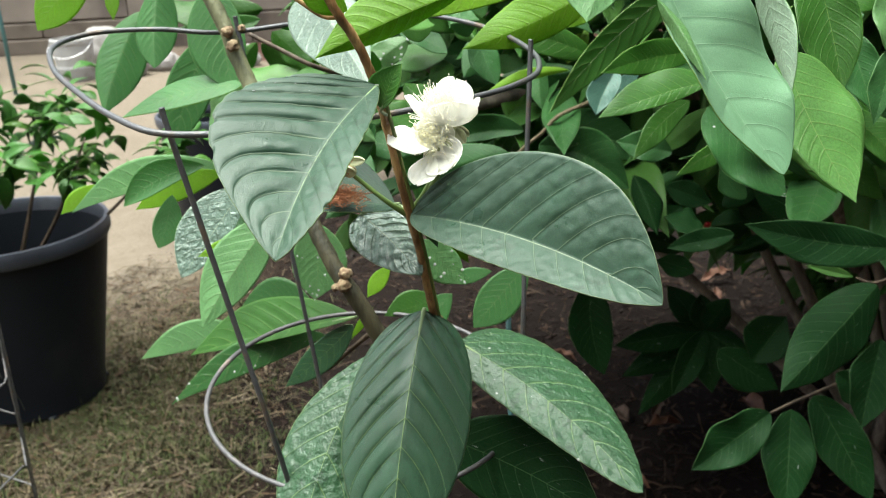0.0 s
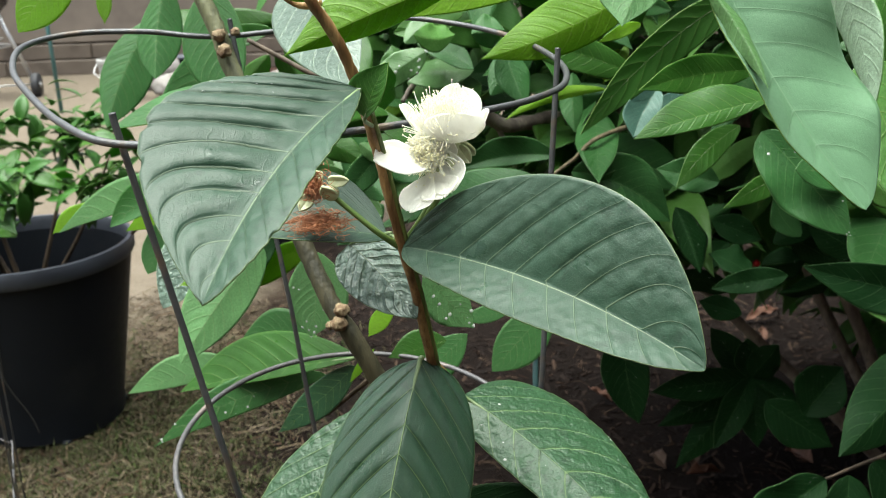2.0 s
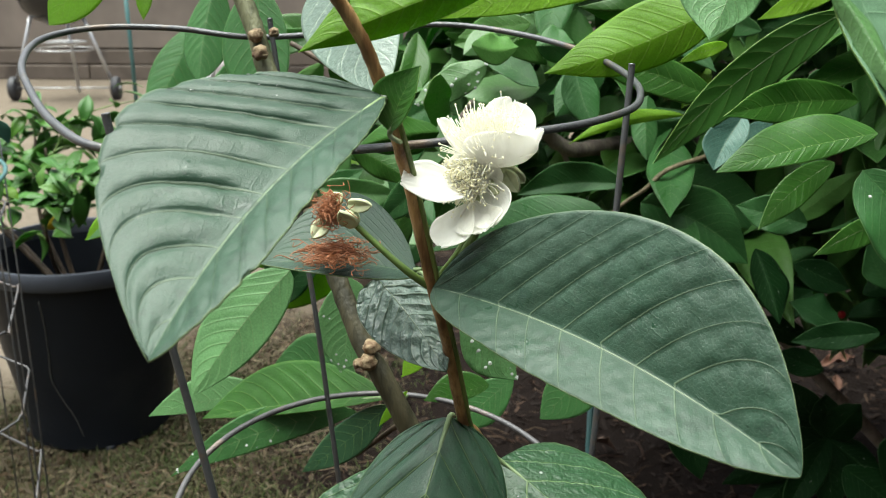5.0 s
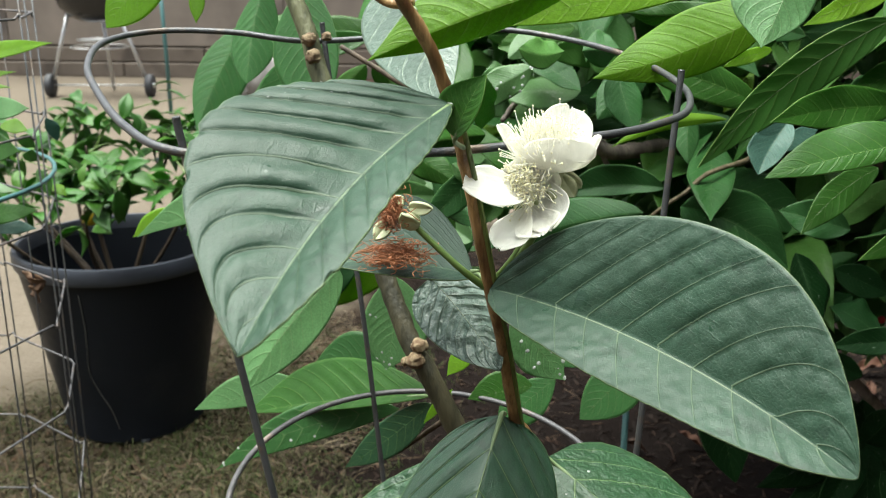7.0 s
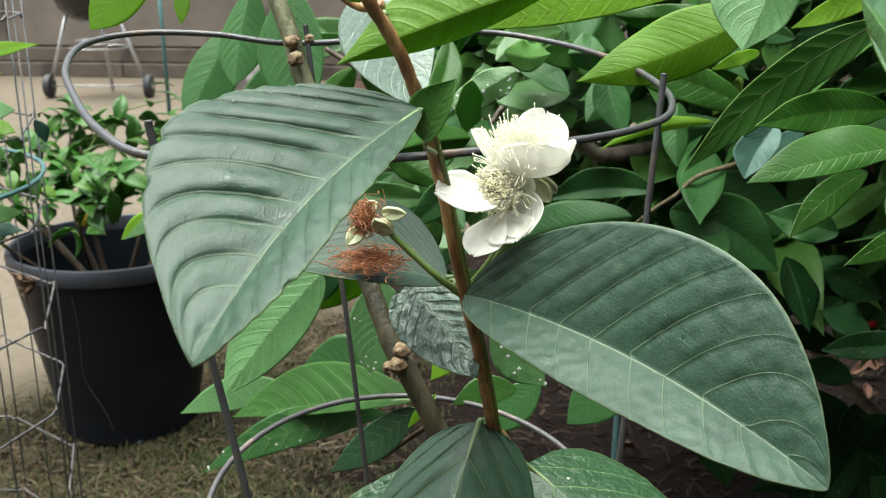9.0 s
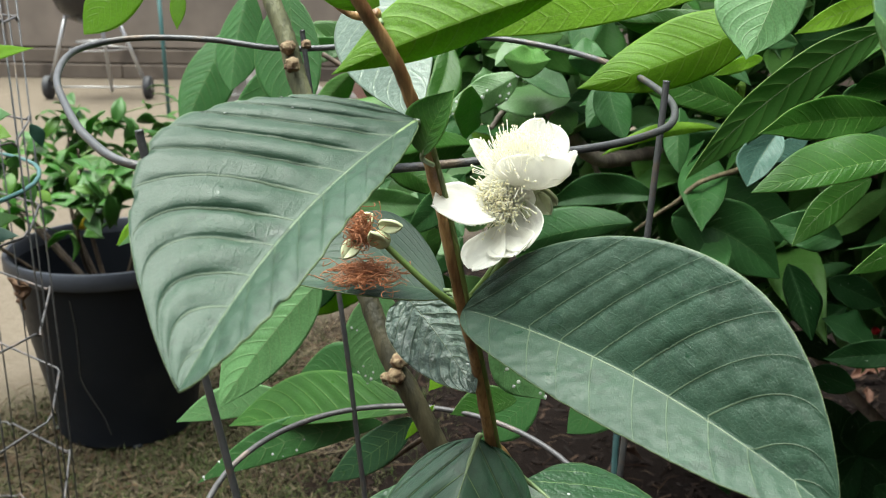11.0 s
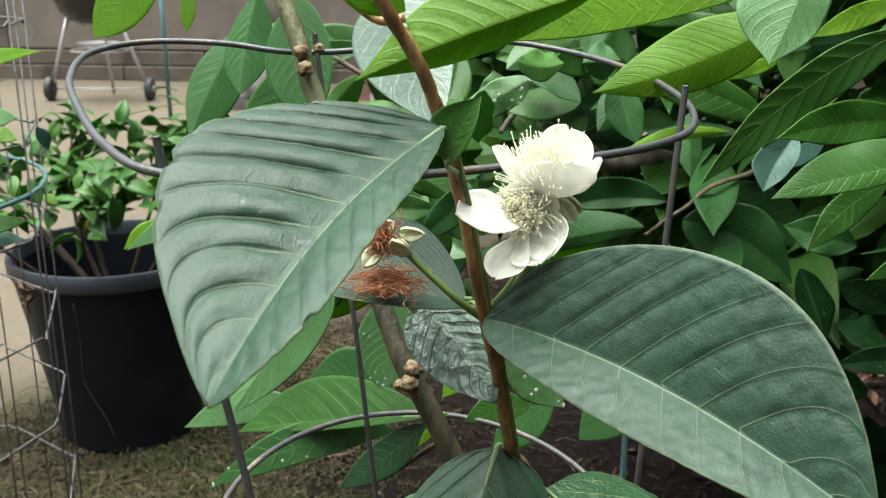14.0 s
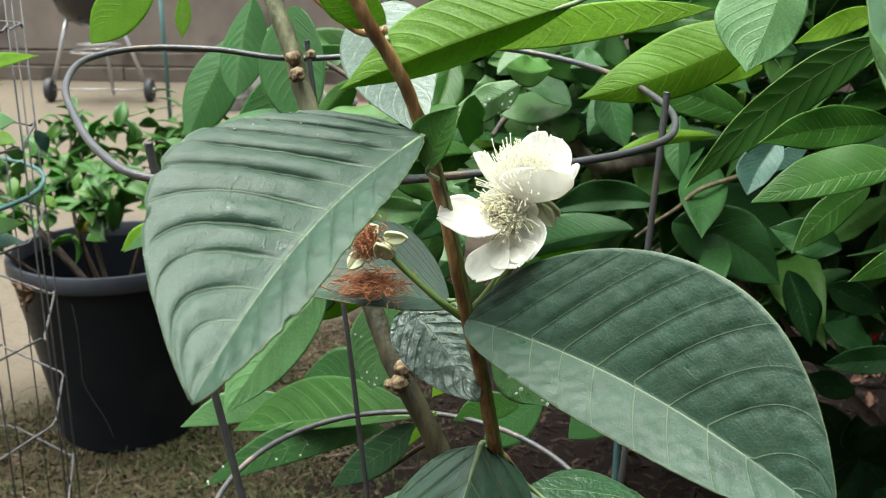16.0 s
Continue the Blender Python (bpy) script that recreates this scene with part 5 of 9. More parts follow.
leaf(sapling, (-0.2715, 0.7236, 0.9679), (-0.3107, 0.7035, 0.9276), (-0.0028, 0.0003, 0.0026), (0.0126, -0.0013, -0.0116), (-0.0112, 0.0012, 0.0103), "young", "lime", widest=0.5, rows=30, cols=8, seed=40, full=0.6)
leaf(sapling, (-0.2706, 0.7640, 0.9601), (-0.2697, 0.7541, 0.9284), (0.0000, 0.0000, 0.0000), (0.0056, 0.0010, -0.0002), (-0.0056, -0.0010, 0.0002), "young", widest=0.5, rows=20, cols=5, seed=41)
leaf(sapling, (-0.0121, 0.6674, 0.7099), (-0.0523, 0.6526, 0.7028), (0.0000, 0.0000, 0.0000), (0.0016, -0.0017, -0.0049), (-0.0039, 0.0044, 0.0122), "mid", widest=0.45, rows=30, cols=8, seed=42, full=0.7)
leaf(sapling, (-0.3505, 0.8563, 0.7610), (-0.3854, 0.8417, 0.7357), (0.0000, 0.0000, 0.0000), (0.0043, -0.0009, -0.0055), (-0.0062, 0.0013, 0.0078), "lime", widest=0.5, rows=20, cols=5, seed=44)
leaf(sapling, (-0.0973, 0.7309, 0.7168), (-0.1408, 0.7451, 0.7017), (0.0000, 0.0000, 0.0000), (0.0021, -0.0033, -0.0091), (-0.0028, 0.0043, 0.0119), "sap", widest=0.5, rows=24, cols=6, seed=45)
leaf(sapling, (0.0006, 0.7061, 0.6980), (-0.0387, 0.6920, 0.6635), (0.0000, 0.0000, 0.0000), (0.0099, -0.0033, -0.0099), (-0.0099, 0.0033, 0.0099), "sap", widest=0.5, rows=24, cols=6, seed=46)
leaf(sapling, (0.0673, 0.7811, 0.6924), (0.0178, 0.7602, 0.6404), (0.0000, 0.0000, 0.0000), (0.0156, -0.0043, -0.0132), (-0.0133, 0.0036, 0.0112), "sap", widest=0.5, rows=30, cols=8, seed=47, full=0.6)
leaf(sapling, (0.0350, 0.7321, 0.7072), (-0.0045, 0.7278, 0.6995), (0.0000, 0.0000, 0.0000), (0.0013, -0.0020, -0.0054), (-0.0017, 0.0026, 0.0072), "sap", widest=0.5, rows=24, cols=6, seed=48)
tube("twig", smooth_path([(-0.0673, 0.6748, 0.6777), (-0.0868, 0.6876, 0.6563), (-0.1096, 0.6991, 0.6320)], 5), [0.0022, 0.0015], M["twig"], sapling, "", 6)
tube("twig", smooth_path([(-0.1512, 0.7179, 0.9181), (-0.1251, 0.7139, 0.9046), (-0.1033, 0.7105, 0.8934), (-0.0842, 0.7287, 0.8831)], 5), [0.0018, 0.0022], M["twig"], sapling, "", 6)
tube("twig", smooth_path([(-0.1542, 0.6810, 0.8764), (-0.1902, 0.7384, 0.8040), (-0.1957, 0.7567, 0.7966)], 5), [0.0012, 0.0010], M["petiole"], sapling, "", 6)


# ---- young plant in the tall wire cage ----
caged = thing("caged_plant", "young leafy plant growing inside a wire mesh cage", "plant", at=(-0.78, 0.86, 0.0))
tube("stem", smooth_path([(-0.78, 0.86, -0.02), (-0.785, 0.86, 0.5), (-0.775, 0.85, 1.02)], 8), [0.006, 0.005, 0.003], M["twig"], caged, "", 8, rough=0.1, seed=1)
leaf(caged, (-0.5874, 0.8906, 0.8750), (-0.4554, 0.8601, 0.9022), (-0.0006, 0.0005, 0.0019), (-0.0055, 0.0061, 0.0091), (0.0043, -0.0051, -0.0053), "lime", stalk=(-0.7800, 0.8600, 0.8550), seed=700, rows=24, cols=6, wave=0.08)
leaf(caged, (-0.5682, 0.8891, 0.8590), (-0.5105, 0.8832, 0.8733), (-0.0006, 0.0005, 0.0019), (-0.0037, 0.0043, 0.0024), (0.0036, -0.0043, -0.0024), "lime", stalk=(-0.7800, 0.8600, 0.8390), seed=701, rows=24, cols=6, wave=0.08)
leaf(caged, (-0.5679, 0.8876, 0.8540), (-0.5276, 0.8961, 0.8568), (-0.0003, 0.0006, 0.0020), (-0.0031, 0.0045, 0.0025), (0.0031, -0.0045, -0.0025), "young", stalk=(-0.7800, 0.8600, 0.8340), seed=702, rows=24, cols=6, wave=0.08)
leaf(caged, (-0.5425, 0.8657, 0.8371), (-0.4836, 0.8578, 0.8445), (-0.0003, 0.0006, 0.0019), (-0.0041, 0.0064, 0.0091), (0.0041, -0.0063, -0.0090), "sap_pale", stalk=(-0.7800, 0.8600, 0.8171), seed=703, rows=24, cols=6, wave=0.08)
leaf(caged, (-0.5609, 0.9190, 0.8145), (-0.5335, 0.9230, 0.8110), (0.0002, 0.0007, 0.0021), (-0.0020, 0.0060, 0.0066), (0.0021, -0.0056, -0.0055), "young", seed=704, rows=24, cols=6, wave=0.08)
leaf(caged, (-0.5642, 0.8707, 0.7985), (-0.4896, 0.8451, 0.8080), (-0.0002, 0.0006, 0.0020), (-0.0041, 0.0086, 0.0160), (0.0038, -0.0073, -0.0119), "mid", stalk=(-0.7800, 0.8600, 0.7785), seed=705, rows=24, cols=6, wave=0.08)
leaf(caged, (-0.5567, 0.9366, 0.8003), (-0.5507, 0.9550, 0.7874), (0.0009, 0.0008, 0.0019), (0.0003, 0.0059, 0.0051), (-0.0002, -0.0059, -0.0050), "mid", seed=706, rows=24, cols=6, wave=0.08)
leaf(caged, (-0.5485, 0.9746, 0.8145), (-0.5463, 0.9878, 0.7874), (0.0020, 0.0007, 0.0011), (0.0036, 0.0057, 0.0025), (-0.0035, -0.0057, -0.0025), "blue_leaf", seed=707, rows=24, cols=6, wave=0.08)
leaf(caged, (-0.5498, 0.8542, 0.7381), (-0.4822, 0.8503, 0.7529), (-0.0005, 0.0005, 0.0020), (-0.0045, 0.0056, 0.0068), (0.0047, -0.0058, -0.0077), "mid", stalk=(-0.7800, 0.8600, 0.7181), seed=708, rows=24, cols=6, wave=0.08)
leaf(caged, (-0.5390, 0.8539, 0.7307), (-0.4944, 0.8624, 0.7310), (-0.0001, 0.0006, 0.0020), (-0.0029, 0.0053, 0.0050), (0.0030, -0.0056, -0.0059), "blue_leaf", stalk=(-0.7800, 0.8600, 0.7107), seed=709, rows=24, cols=6, wave=0.08)
leaf(caged, (-0.5722, 0.9841, 0.7577), (-0.5567, 0.9780, 0.7291), (0.0021, 0.0007, 0.0010), (0.0038, 0.0056, 0.0020), (-0.0038, -0.0056, -0.0020), "mid", seed=710, rows=24, cols=6, wave=0.08)
leaf(caged, (-0.5683, 0.9993, 0.7359), (-0.5507, 0.9993, 0.7255), (0.0012, 0.0008, 0.0020), (0.0003, 0.0054, 0.0035), (-0.0003, -0.0054, -0.0035), "young", seed=711, rows=24, cols=6, wave=0.08)
leaf(caged, (-0.5898, 0.8959, 0.7588), (-0.5406, 0.9036, 0.7540), (0.0001, 0.0007, 0.0021), (-0.0024, 0.0052, 0.0043), (0.0023, -0.0055, -0.0053), "shrub_light", stalk=(-0.7800, 0.8600, 0.7388), seed=712, rows=24, cols=6, wave=0.08)
leaf(caged, (-0.5374, 0.9151, 0.7883), (-0.5353, 0.9337, 0.7784), (0.0007, 0.0008, 0.0020), (-0.0003, 0.0058, 0.0051), (0.0007, -0.0054, -0.0041), "mid", seed=713, rows=24, cols=6, wave=0.08)


# ---- shrub with long dark leaves ----
shrub = thing("leafy_shrub", "dense evergreen shrub with long pointed dark green leaves", "shrub", at=(0.75, 1.45, 0.0))


def berry(at, radius):
    """A small red berry of the shrub."""
    bm = bmesh.new()
    bmesh.ops.create_uvsphere(bm, u_segments=12, v_segments=8, radius=radius)
    bmesh.ops.translate(bm, verts=bm.verts[:], vec=Vector(at))
    part("berry", bm, M["red"], shrub, "small red berry")


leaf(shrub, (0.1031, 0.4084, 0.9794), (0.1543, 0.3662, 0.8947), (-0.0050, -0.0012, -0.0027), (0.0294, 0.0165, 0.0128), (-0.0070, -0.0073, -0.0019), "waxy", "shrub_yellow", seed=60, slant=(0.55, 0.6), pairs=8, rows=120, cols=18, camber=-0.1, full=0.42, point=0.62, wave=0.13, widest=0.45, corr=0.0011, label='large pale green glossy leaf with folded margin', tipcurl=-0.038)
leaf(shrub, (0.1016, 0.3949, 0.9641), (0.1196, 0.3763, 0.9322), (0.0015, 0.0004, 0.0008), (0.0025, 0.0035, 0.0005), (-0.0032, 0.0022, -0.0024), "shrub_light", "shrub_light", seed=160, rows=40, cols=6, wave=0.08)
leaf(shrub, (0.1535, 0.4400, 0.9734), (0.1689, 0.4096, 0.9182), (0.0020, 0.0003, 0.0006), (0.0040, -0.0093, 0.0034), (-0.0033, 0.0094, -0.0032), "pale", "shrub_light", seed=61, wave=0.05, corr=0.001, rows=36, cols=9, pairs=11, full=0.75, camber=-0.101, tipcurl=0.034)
leaf(shrub, (0.1766, 0.4567, 0.9297), (0.2018, 0.4120, 0.8638), (-0.0015, -0.0003, -0.0006), (0.0265, 0.0141, 0.0067), (-0.0142, -0.0081, -0.0033), "shrub_yellow", "shrub_light", seed=62, fine=True, full=0.55, point=1.1, corr=0.0018, slant=(0.65, 0.65), label='yellowish green mottled leaf', rows=36, cols=9, pairs=11, wave=0.053, camber=-0.018, tipcurl=0.03)
leaf(shrub, (0.2090, 0.5155, 0.9701), (0.2224, 0.4913, 0.9033), (0.0012, 0.0001, 0.0002), (0.0149, -0.0046, 0.0037), (-0.0210, -0.0085, -0.0022), "mid", "shrub_light", seed=63, full=0.6, corr=0.001, rows=36, cols=9, pairs=11, wave=0.056, camber=0.072, tipcurl=0.017)
leaf(shrub, (0.1926, 0.7440, 0.9402), (0.0829, 0.7109, 0.8490), (-0.0032, 0.0017, 0.0073), (-0.0065, -0.0040, 0.0117), (0.0074, 0.0031, -0.0150), "long_leaf", "long_leaf", seed=64, rows=80, cols=14, corr=0.0012, label='long dark pointed leaf with pale veins', pairs=9, full=0.62, point=0.95, widest=0.42, wave=0.06, camber=-0.05, slant=(1.3, 1.3))
leaf(shrub, (0.1169, 0.6638, 0.9524), (0.0158, 0.6507, 0.9104), (0.0021, -0.0010, -0.0044), (0.0066, 0.0005, -0.0140), (-0.0085, 0.0093, 0.0185), "young", "shrub_light", seed=65, rows=50, cols=12, corr=0.0009, pairs=11, full=0.75, wave=0.076, camber=-0.103, tipcurl=-0.041)
leaf(shrub, (0.1101, 0.5882, 0.9851), (0.0913, 0.5536, 0.9368), (0.0015, 0.0003, 0.0000), (-0.0236, 0.0009, 0.0033), (0.0138, 0.0053, -0.0048), "sap_pale", "sap_pale", seed=66, full=0.5, point=1.15, rows=60, cols=12, corr=0.0009, pairs=8, widest=0.50, wave=0.05, camber=-0.06)
leaf(shrub, (0.2144, 0.7671, 0.8841), (0.1127, 0.6634, 0.8863), (-0.0006, 0.0009, 0.0033), (0.0011, -0.0073, -0.0104), (-0.0037, -0.0014, 0.0143), "mid", "shrub_yellow", seed=67, corr=0.0012, rows=36, cols=9, pairs=11, full=0.75, wave=0.136, camber=0.018, tipcurl=0.029)
leaf(shrub, (0.1871, 0.6242, 0.8867), (0.1034, 0.5806, 0.8727), (-0.0005, 0.0004, 0.0016), (0.0009, -0.0058, -0.0054), (-0.0032, 0.0103, 0.0142), "mid", "shrub_yellow", seed=68, rows=50, cols=12, full=0.65, corr=0.0005, label='smooth bluish green leaf with yellow lower margin', pairs=11, wave=0.073, camber=-0.138, tipcurl=-0.004)
leaf(shrub, (0.1386, 0.7401, 0.8752), (0.1200, 0.7116, 0.8462), (-0.0020, -0.0006, -0.0007), (-0.0139, -0.0070, 0.0063), (0.0099, -0.0063, 0.0011), "blue_leaf", seed=69, full=0.6, rows=44, cols=10, corr=0.0009, pairs=9, widest=0.42, wave=0.05)
leaf(shrub, (0.1351, 0.7343, 0.8587), (0.1613, 0.7585, 0.8692), (-0.0001, 0.0004, 0.0014), (-0.0025, 0.0010, 0.0048), (0.0032, -0.0011, -0.0055), "blue_leaf", seed=70, full=0.6, rows=30, cols=8, corr=0.0006, pairs=8, wave=0.05)
leaf(shrub, (0.1150, 0.8674, 0.8561), (0.0275, 0.8239, 0.8381), (-0.0021, 0.0017, 0.0065), (0.0013, -0.0001, -0.0042), (-0.0020, 0.0032, 0.0062), "lime", "young", seed=71, rows=36, cols=9, corr=0.0008, pairs=11, full=0.75, wave=0.114, camber=-0.104, tipcurl=0.019)
leaf(shrub, (0.1395, 0.8546, 0.8686), (0.0318, 0.8235, 0.9013), (0.0014, 0.0020, 0.0054), (-0.0035, -0.0076, -0.0128), (0.0032, 0.0021, 0.0143), "mid", "shrub_yellow", seed=72, corr=0.001, rows=36, cols=9, pairs=11, full=0.75, wave=0.087, camber=-0.131, tipcurl=0.004)
leaf(shrub, (0.0905, 0.9211, 0.7712), (0.1856, 0.9229, 0.7204), (0.0043, 0.0034, 0.0082), (0.0116, -0.0011, 0.0281), (-0.0123, -0.0183, -0.0182), "shrub_lit", seed=73, corr=0.0012, rows=44, cols=10, full=0.6, pairs=11, wave=0.105, camber=-0.103, tipcurl=-0.013)
leaf(shrub, (0.1068, 0.9794, 0.7772), (0.2174, 0.9862, 0.7332), (0.0027, 0.0028, 0.0074), (0.0079, 0.0031, 0.0253), (-0.0075, -0.0118, -0.0171), "shrub_lit", seed=74, corr=0.0012, full=0.6, rows=36, cols=9, pairs=11, wave=0.134, camber=-0.12, tipcurl=-0.008)
leaf(shrub, (0.0755, 0.9230, 0.7861), (-0.0173, 0.9226, 0.7725), (-0.0009, 0.0016, 0.0057), (0.0013, -0.0055, -0.0077), (-0.0030, -0.0015, 0.0204), "shrub_lit", seed=75, full=0.65, rows=36, cols=9, corr=0.0008, pairs=11, wave=0.13, camber=0.101, tipcurl=0.008)
leaf(shrub, (0.0572, 0.8736, 0.7756), (-0.0614, 0.8608, 0.7383), (-0.0021, 0.0015, 0.0061), (0.0029, 0.0002, -0.0094), (-0.0068, 0.0101, 0.0178), "shrub_lit", seed=76, full=0.65, rows=36, cols=9, corr=0.0008, pairs=11, wave=0.08, camber=-0.098, tipcurl=-0.066)
leaf(shrub, (0.2045, 1.0381, 0.7364), (0.2730, 1.0405, 0.7706), (0.0000, 0.0000, 0.0000), (-0.0051, 0.0113, 0.0127), (0.0070, 0.0037, -0.0132), "shrub_lit", seed=77, rows=36, cols=9, corr=0.0008, pairs=11, full=0.75, wave=0.082, camber=-0.139, tipcurl=0.025)
leaf(shrub, (0.2194, 0.9405, 0.7558), (0.2793, 0.9653, 0.7985), (0.0000, 0.0000, 0.0000), (-0.0061, 0.0033, 0.0080), (0.0084, 0.0005, -0.0105), "shrub_yellow", seed=78, rows=36, cols=9, corr=0.0008, pairs=11, full=0.75, wave=0.122, camber=0.066, tipcurl=0.045)
leaf(shrub, (0.2376, 1.0909, 0.7152), (0.3067, 1.1023, 0.7102), (0.0000, 0.0000, 0.0000), (-0.0010, -0.0005, 0.0157), (-0.0014, -0.0089, -0.0120), "shrub_lit", seed=79, rows=36, cols=9, corr=0.0008, pairs=11, full=0.75, wave=0.092, camber=0.07, tipcurl=-0.024)
leaf(shrub, (-0.0620, 0.8393, 0.8723), (-0.1081, 0.8225, 0.8466), (0.0000, 0.0000, 0.0000), (0.0066, -0.0057, -0.0089), (-0.0046, -0.0016, 0.0086), "shrub_lit", seed=80, rows=36, cols=9, corr=0.0008, pairs=11, full=0.75, wave=0.098, camber=-0.108, tipcurl=0.024)
wet = leaf(shrub, (-0.0317, 0.7899, 0.9002), (-0.0797, 0.7721, 0.8727), (0.0000, 0.0000, 0.0000), (0.0061, 0.0014, -0.0106), (-0.0065, 0.0050, 0.0090), "shrub_light", "shrub_lit", seed=81, full=0.55, label='drop-spattered rounded green leaf', rows=36, cols=9, corr=0.0008, pairs=11, wave=0.124, camber=0.03, tipcurl=0.037)
drops(wet, 30, 9, 0.0010)
leaf(shrub, (-0.0149, 0.8943, 0.9170), (-0.0684, 0.8806, 0.9056), (0.0000, 0.0000, 0.0000), (0.0037, -0.0064, -0.0117), (-0.0026, -0.0001, 0.0105), "shrub_yellow", seed=82, full=0.55, rows=36, cols=9, corr=0.0008, pairs=11, wave=0.12, camber=0.059, tipcurl=0.005)
leaf(shrub, (0.0114, 0.9499, 0.9089), (-0.0233, 0.9478, 0.9227), (0.0000, 0.0000, 0.0000), (-0.0037, -0.0010, -0.0097), (0.0034, 0.0064, 0.0094), "shrub_light", seed=83, full=0.5, rows=36, cols=9, corr=0.0008, pairs=11, wave=0.125, camber=0.095, tipcurl=-0.044)
leaf(shrub, (0.0609, 1.0484, 0.8539), (-0.0147, 1.0323, 0.8480), (0.0000, 0.0000, 0.0000), (0.0026, -0.0086, -0.0179), (-0.0025, 0.0021, 0.0188), "shrub_lit", seed=84, rows=36, cols=9, corr=0.0008, pairs=11, full=0.75, wave=0.093, camber=-0.065, tipcurl=-0.032)
leaf(shrub, (0.0480, 1.0848, 0.8083), (-0.0466, 1.0809, 0.8521), (0.0000, 0.0000, 0.0000), (-0.0073, -0.0141, -0.0158), (0.0069, -0.0005, 0.0159), "shrub_lit", seed=85, rows=36, cols=9, corr=0.0008, pairs=11, full=0.75, wave=0.098, camber=-0.137, tipcurl=0.017)
leaf(shrub, (-0.0762, 0.7205, 0.8423), (-0.0565, 0.7197, 0.8279), (0.0000, 0.0000, 0.0000), (0.0032, 0.0034, 0.0043), (-0.0037, -0.0008, -0.0049), "shrub_light", seed=86, rows=36, cols=9, corr=0.0008, pairs=11, full=0.75, wave=0.132, camber=-0.12, tipcurl=0.015)
leaf(shrub, (-0.1768, 0.7930, 0.8618), (-0.1463, 0.7943, 0.8477), (0.0000, 0.0000, 0.0000), (0.0042, -0.0002, 0.0079), (-0.0024, -0.0061, -0.0068), "shrub_lit", seed=87, rows=36, cols=9, corr=0.0008, pairs=11, full=0.75, wave=0.059, camber=-0.085, tipcurl=0.033)
leaf(shrub, (0.1361, 0.9147, 0.8919), (0.1159, 0.8997, 0.8565), (0.0000, 0.0000, 0.0000), (0.0090, -0.0043, -0.0049), (-0.0100, -0.0044, 0.0060), "young", seed=88, rows=36, cols=9, corr=0.0008, pairs=11, full=0.75, wave=0.098, camber=0.092, tipcurl=0.011)
leaf(shrub, (0.0994, 0.9608, 0.8909), (0.1618, 0.9741, 0.8961), (0.0000, 0.0000, 0.0000), (-0.0013, 0.0079, 0.0118), (0.0023, 0.0009, -0.0126), "shrub_light", seed=89, full=0.55, rows=36, cols=9, corr=0.0008, pairs=11, wave=0.111, camber=-0.073, tipcurl=0.003)
leaf(shrub, (0.2211, 0.8561, 0.8921), (0.1976, 0.8466, 0.8760), (0.0000, 0.0000, 0.0000), (0.0068, -0.0045, -0.0095), (-0.0070, -0.0009, 0.0088), "shrub_lit", seed=90, rows=36, cols=9, corr=0.0008, pairs=11, full=0.75, wave=0.064, camber=-0.066, tipcurl=-0.027)
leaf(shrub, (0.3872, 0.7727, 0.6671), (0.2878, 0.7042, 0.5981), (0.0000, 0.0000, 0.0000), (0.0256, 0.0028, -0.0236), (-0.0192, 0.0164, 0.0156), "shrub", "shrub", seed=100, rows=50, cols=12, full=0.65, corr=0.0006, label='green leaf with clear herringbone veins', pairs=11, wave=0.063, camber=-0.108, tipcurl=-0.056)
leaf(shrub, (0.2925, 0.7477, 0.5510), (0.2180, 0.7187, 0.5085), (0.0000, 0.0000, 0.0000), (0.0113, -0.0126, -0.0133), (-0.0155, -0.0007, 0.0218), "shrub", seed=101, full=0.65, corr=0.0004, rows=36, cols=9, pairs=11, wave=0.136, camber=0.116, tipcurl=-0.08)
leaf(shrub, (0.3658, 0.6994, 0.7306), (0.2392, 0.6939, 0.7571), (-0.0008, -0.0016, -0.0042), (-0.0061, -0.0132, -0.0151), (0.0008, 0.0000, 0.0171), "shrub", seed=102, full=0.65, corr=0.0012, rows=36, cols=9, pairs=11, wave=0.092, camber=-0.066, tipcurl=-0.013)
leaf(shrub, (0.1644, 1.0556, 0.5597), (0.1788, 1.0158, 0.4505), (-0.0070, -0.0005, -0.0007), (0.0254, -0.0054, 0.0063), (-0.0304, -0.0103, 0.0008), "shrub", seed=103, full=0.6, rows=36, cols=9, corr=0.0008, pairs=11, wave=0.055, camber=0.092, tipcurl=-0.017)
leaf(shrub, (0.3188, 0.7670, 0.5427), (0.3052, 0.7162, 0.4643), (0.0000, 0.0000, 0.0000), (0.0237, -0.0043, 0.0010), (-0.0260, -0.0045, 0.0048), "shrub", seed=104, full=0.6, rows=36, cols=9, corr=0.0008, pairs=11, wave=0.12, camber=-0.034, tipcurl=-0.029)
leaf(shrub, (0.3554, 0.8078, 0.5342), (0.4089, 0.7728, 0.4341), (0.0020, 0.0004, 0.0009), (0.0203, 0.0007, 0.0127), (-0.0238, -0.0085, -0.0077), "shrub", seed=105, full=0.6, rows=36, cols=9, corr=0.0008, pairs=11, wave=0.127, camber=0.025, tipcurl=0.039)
wet = leaf(shrub, (0.2058, 0.7059, 0.8507), (0.2639, 0.6830, 0.7830), (0.0021, 0.0006, 0.0015), (0.0128, 0.0016, 0.0110), (-0.0209, -0.0101, -0.0138), "shrub_lit", seed=106, full=0.55, rows=44, cols=10, corr=0.0008, pairs=11, wave=0.09, camber=0.015, tipcurl=0.031)
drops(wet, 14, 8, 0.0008)
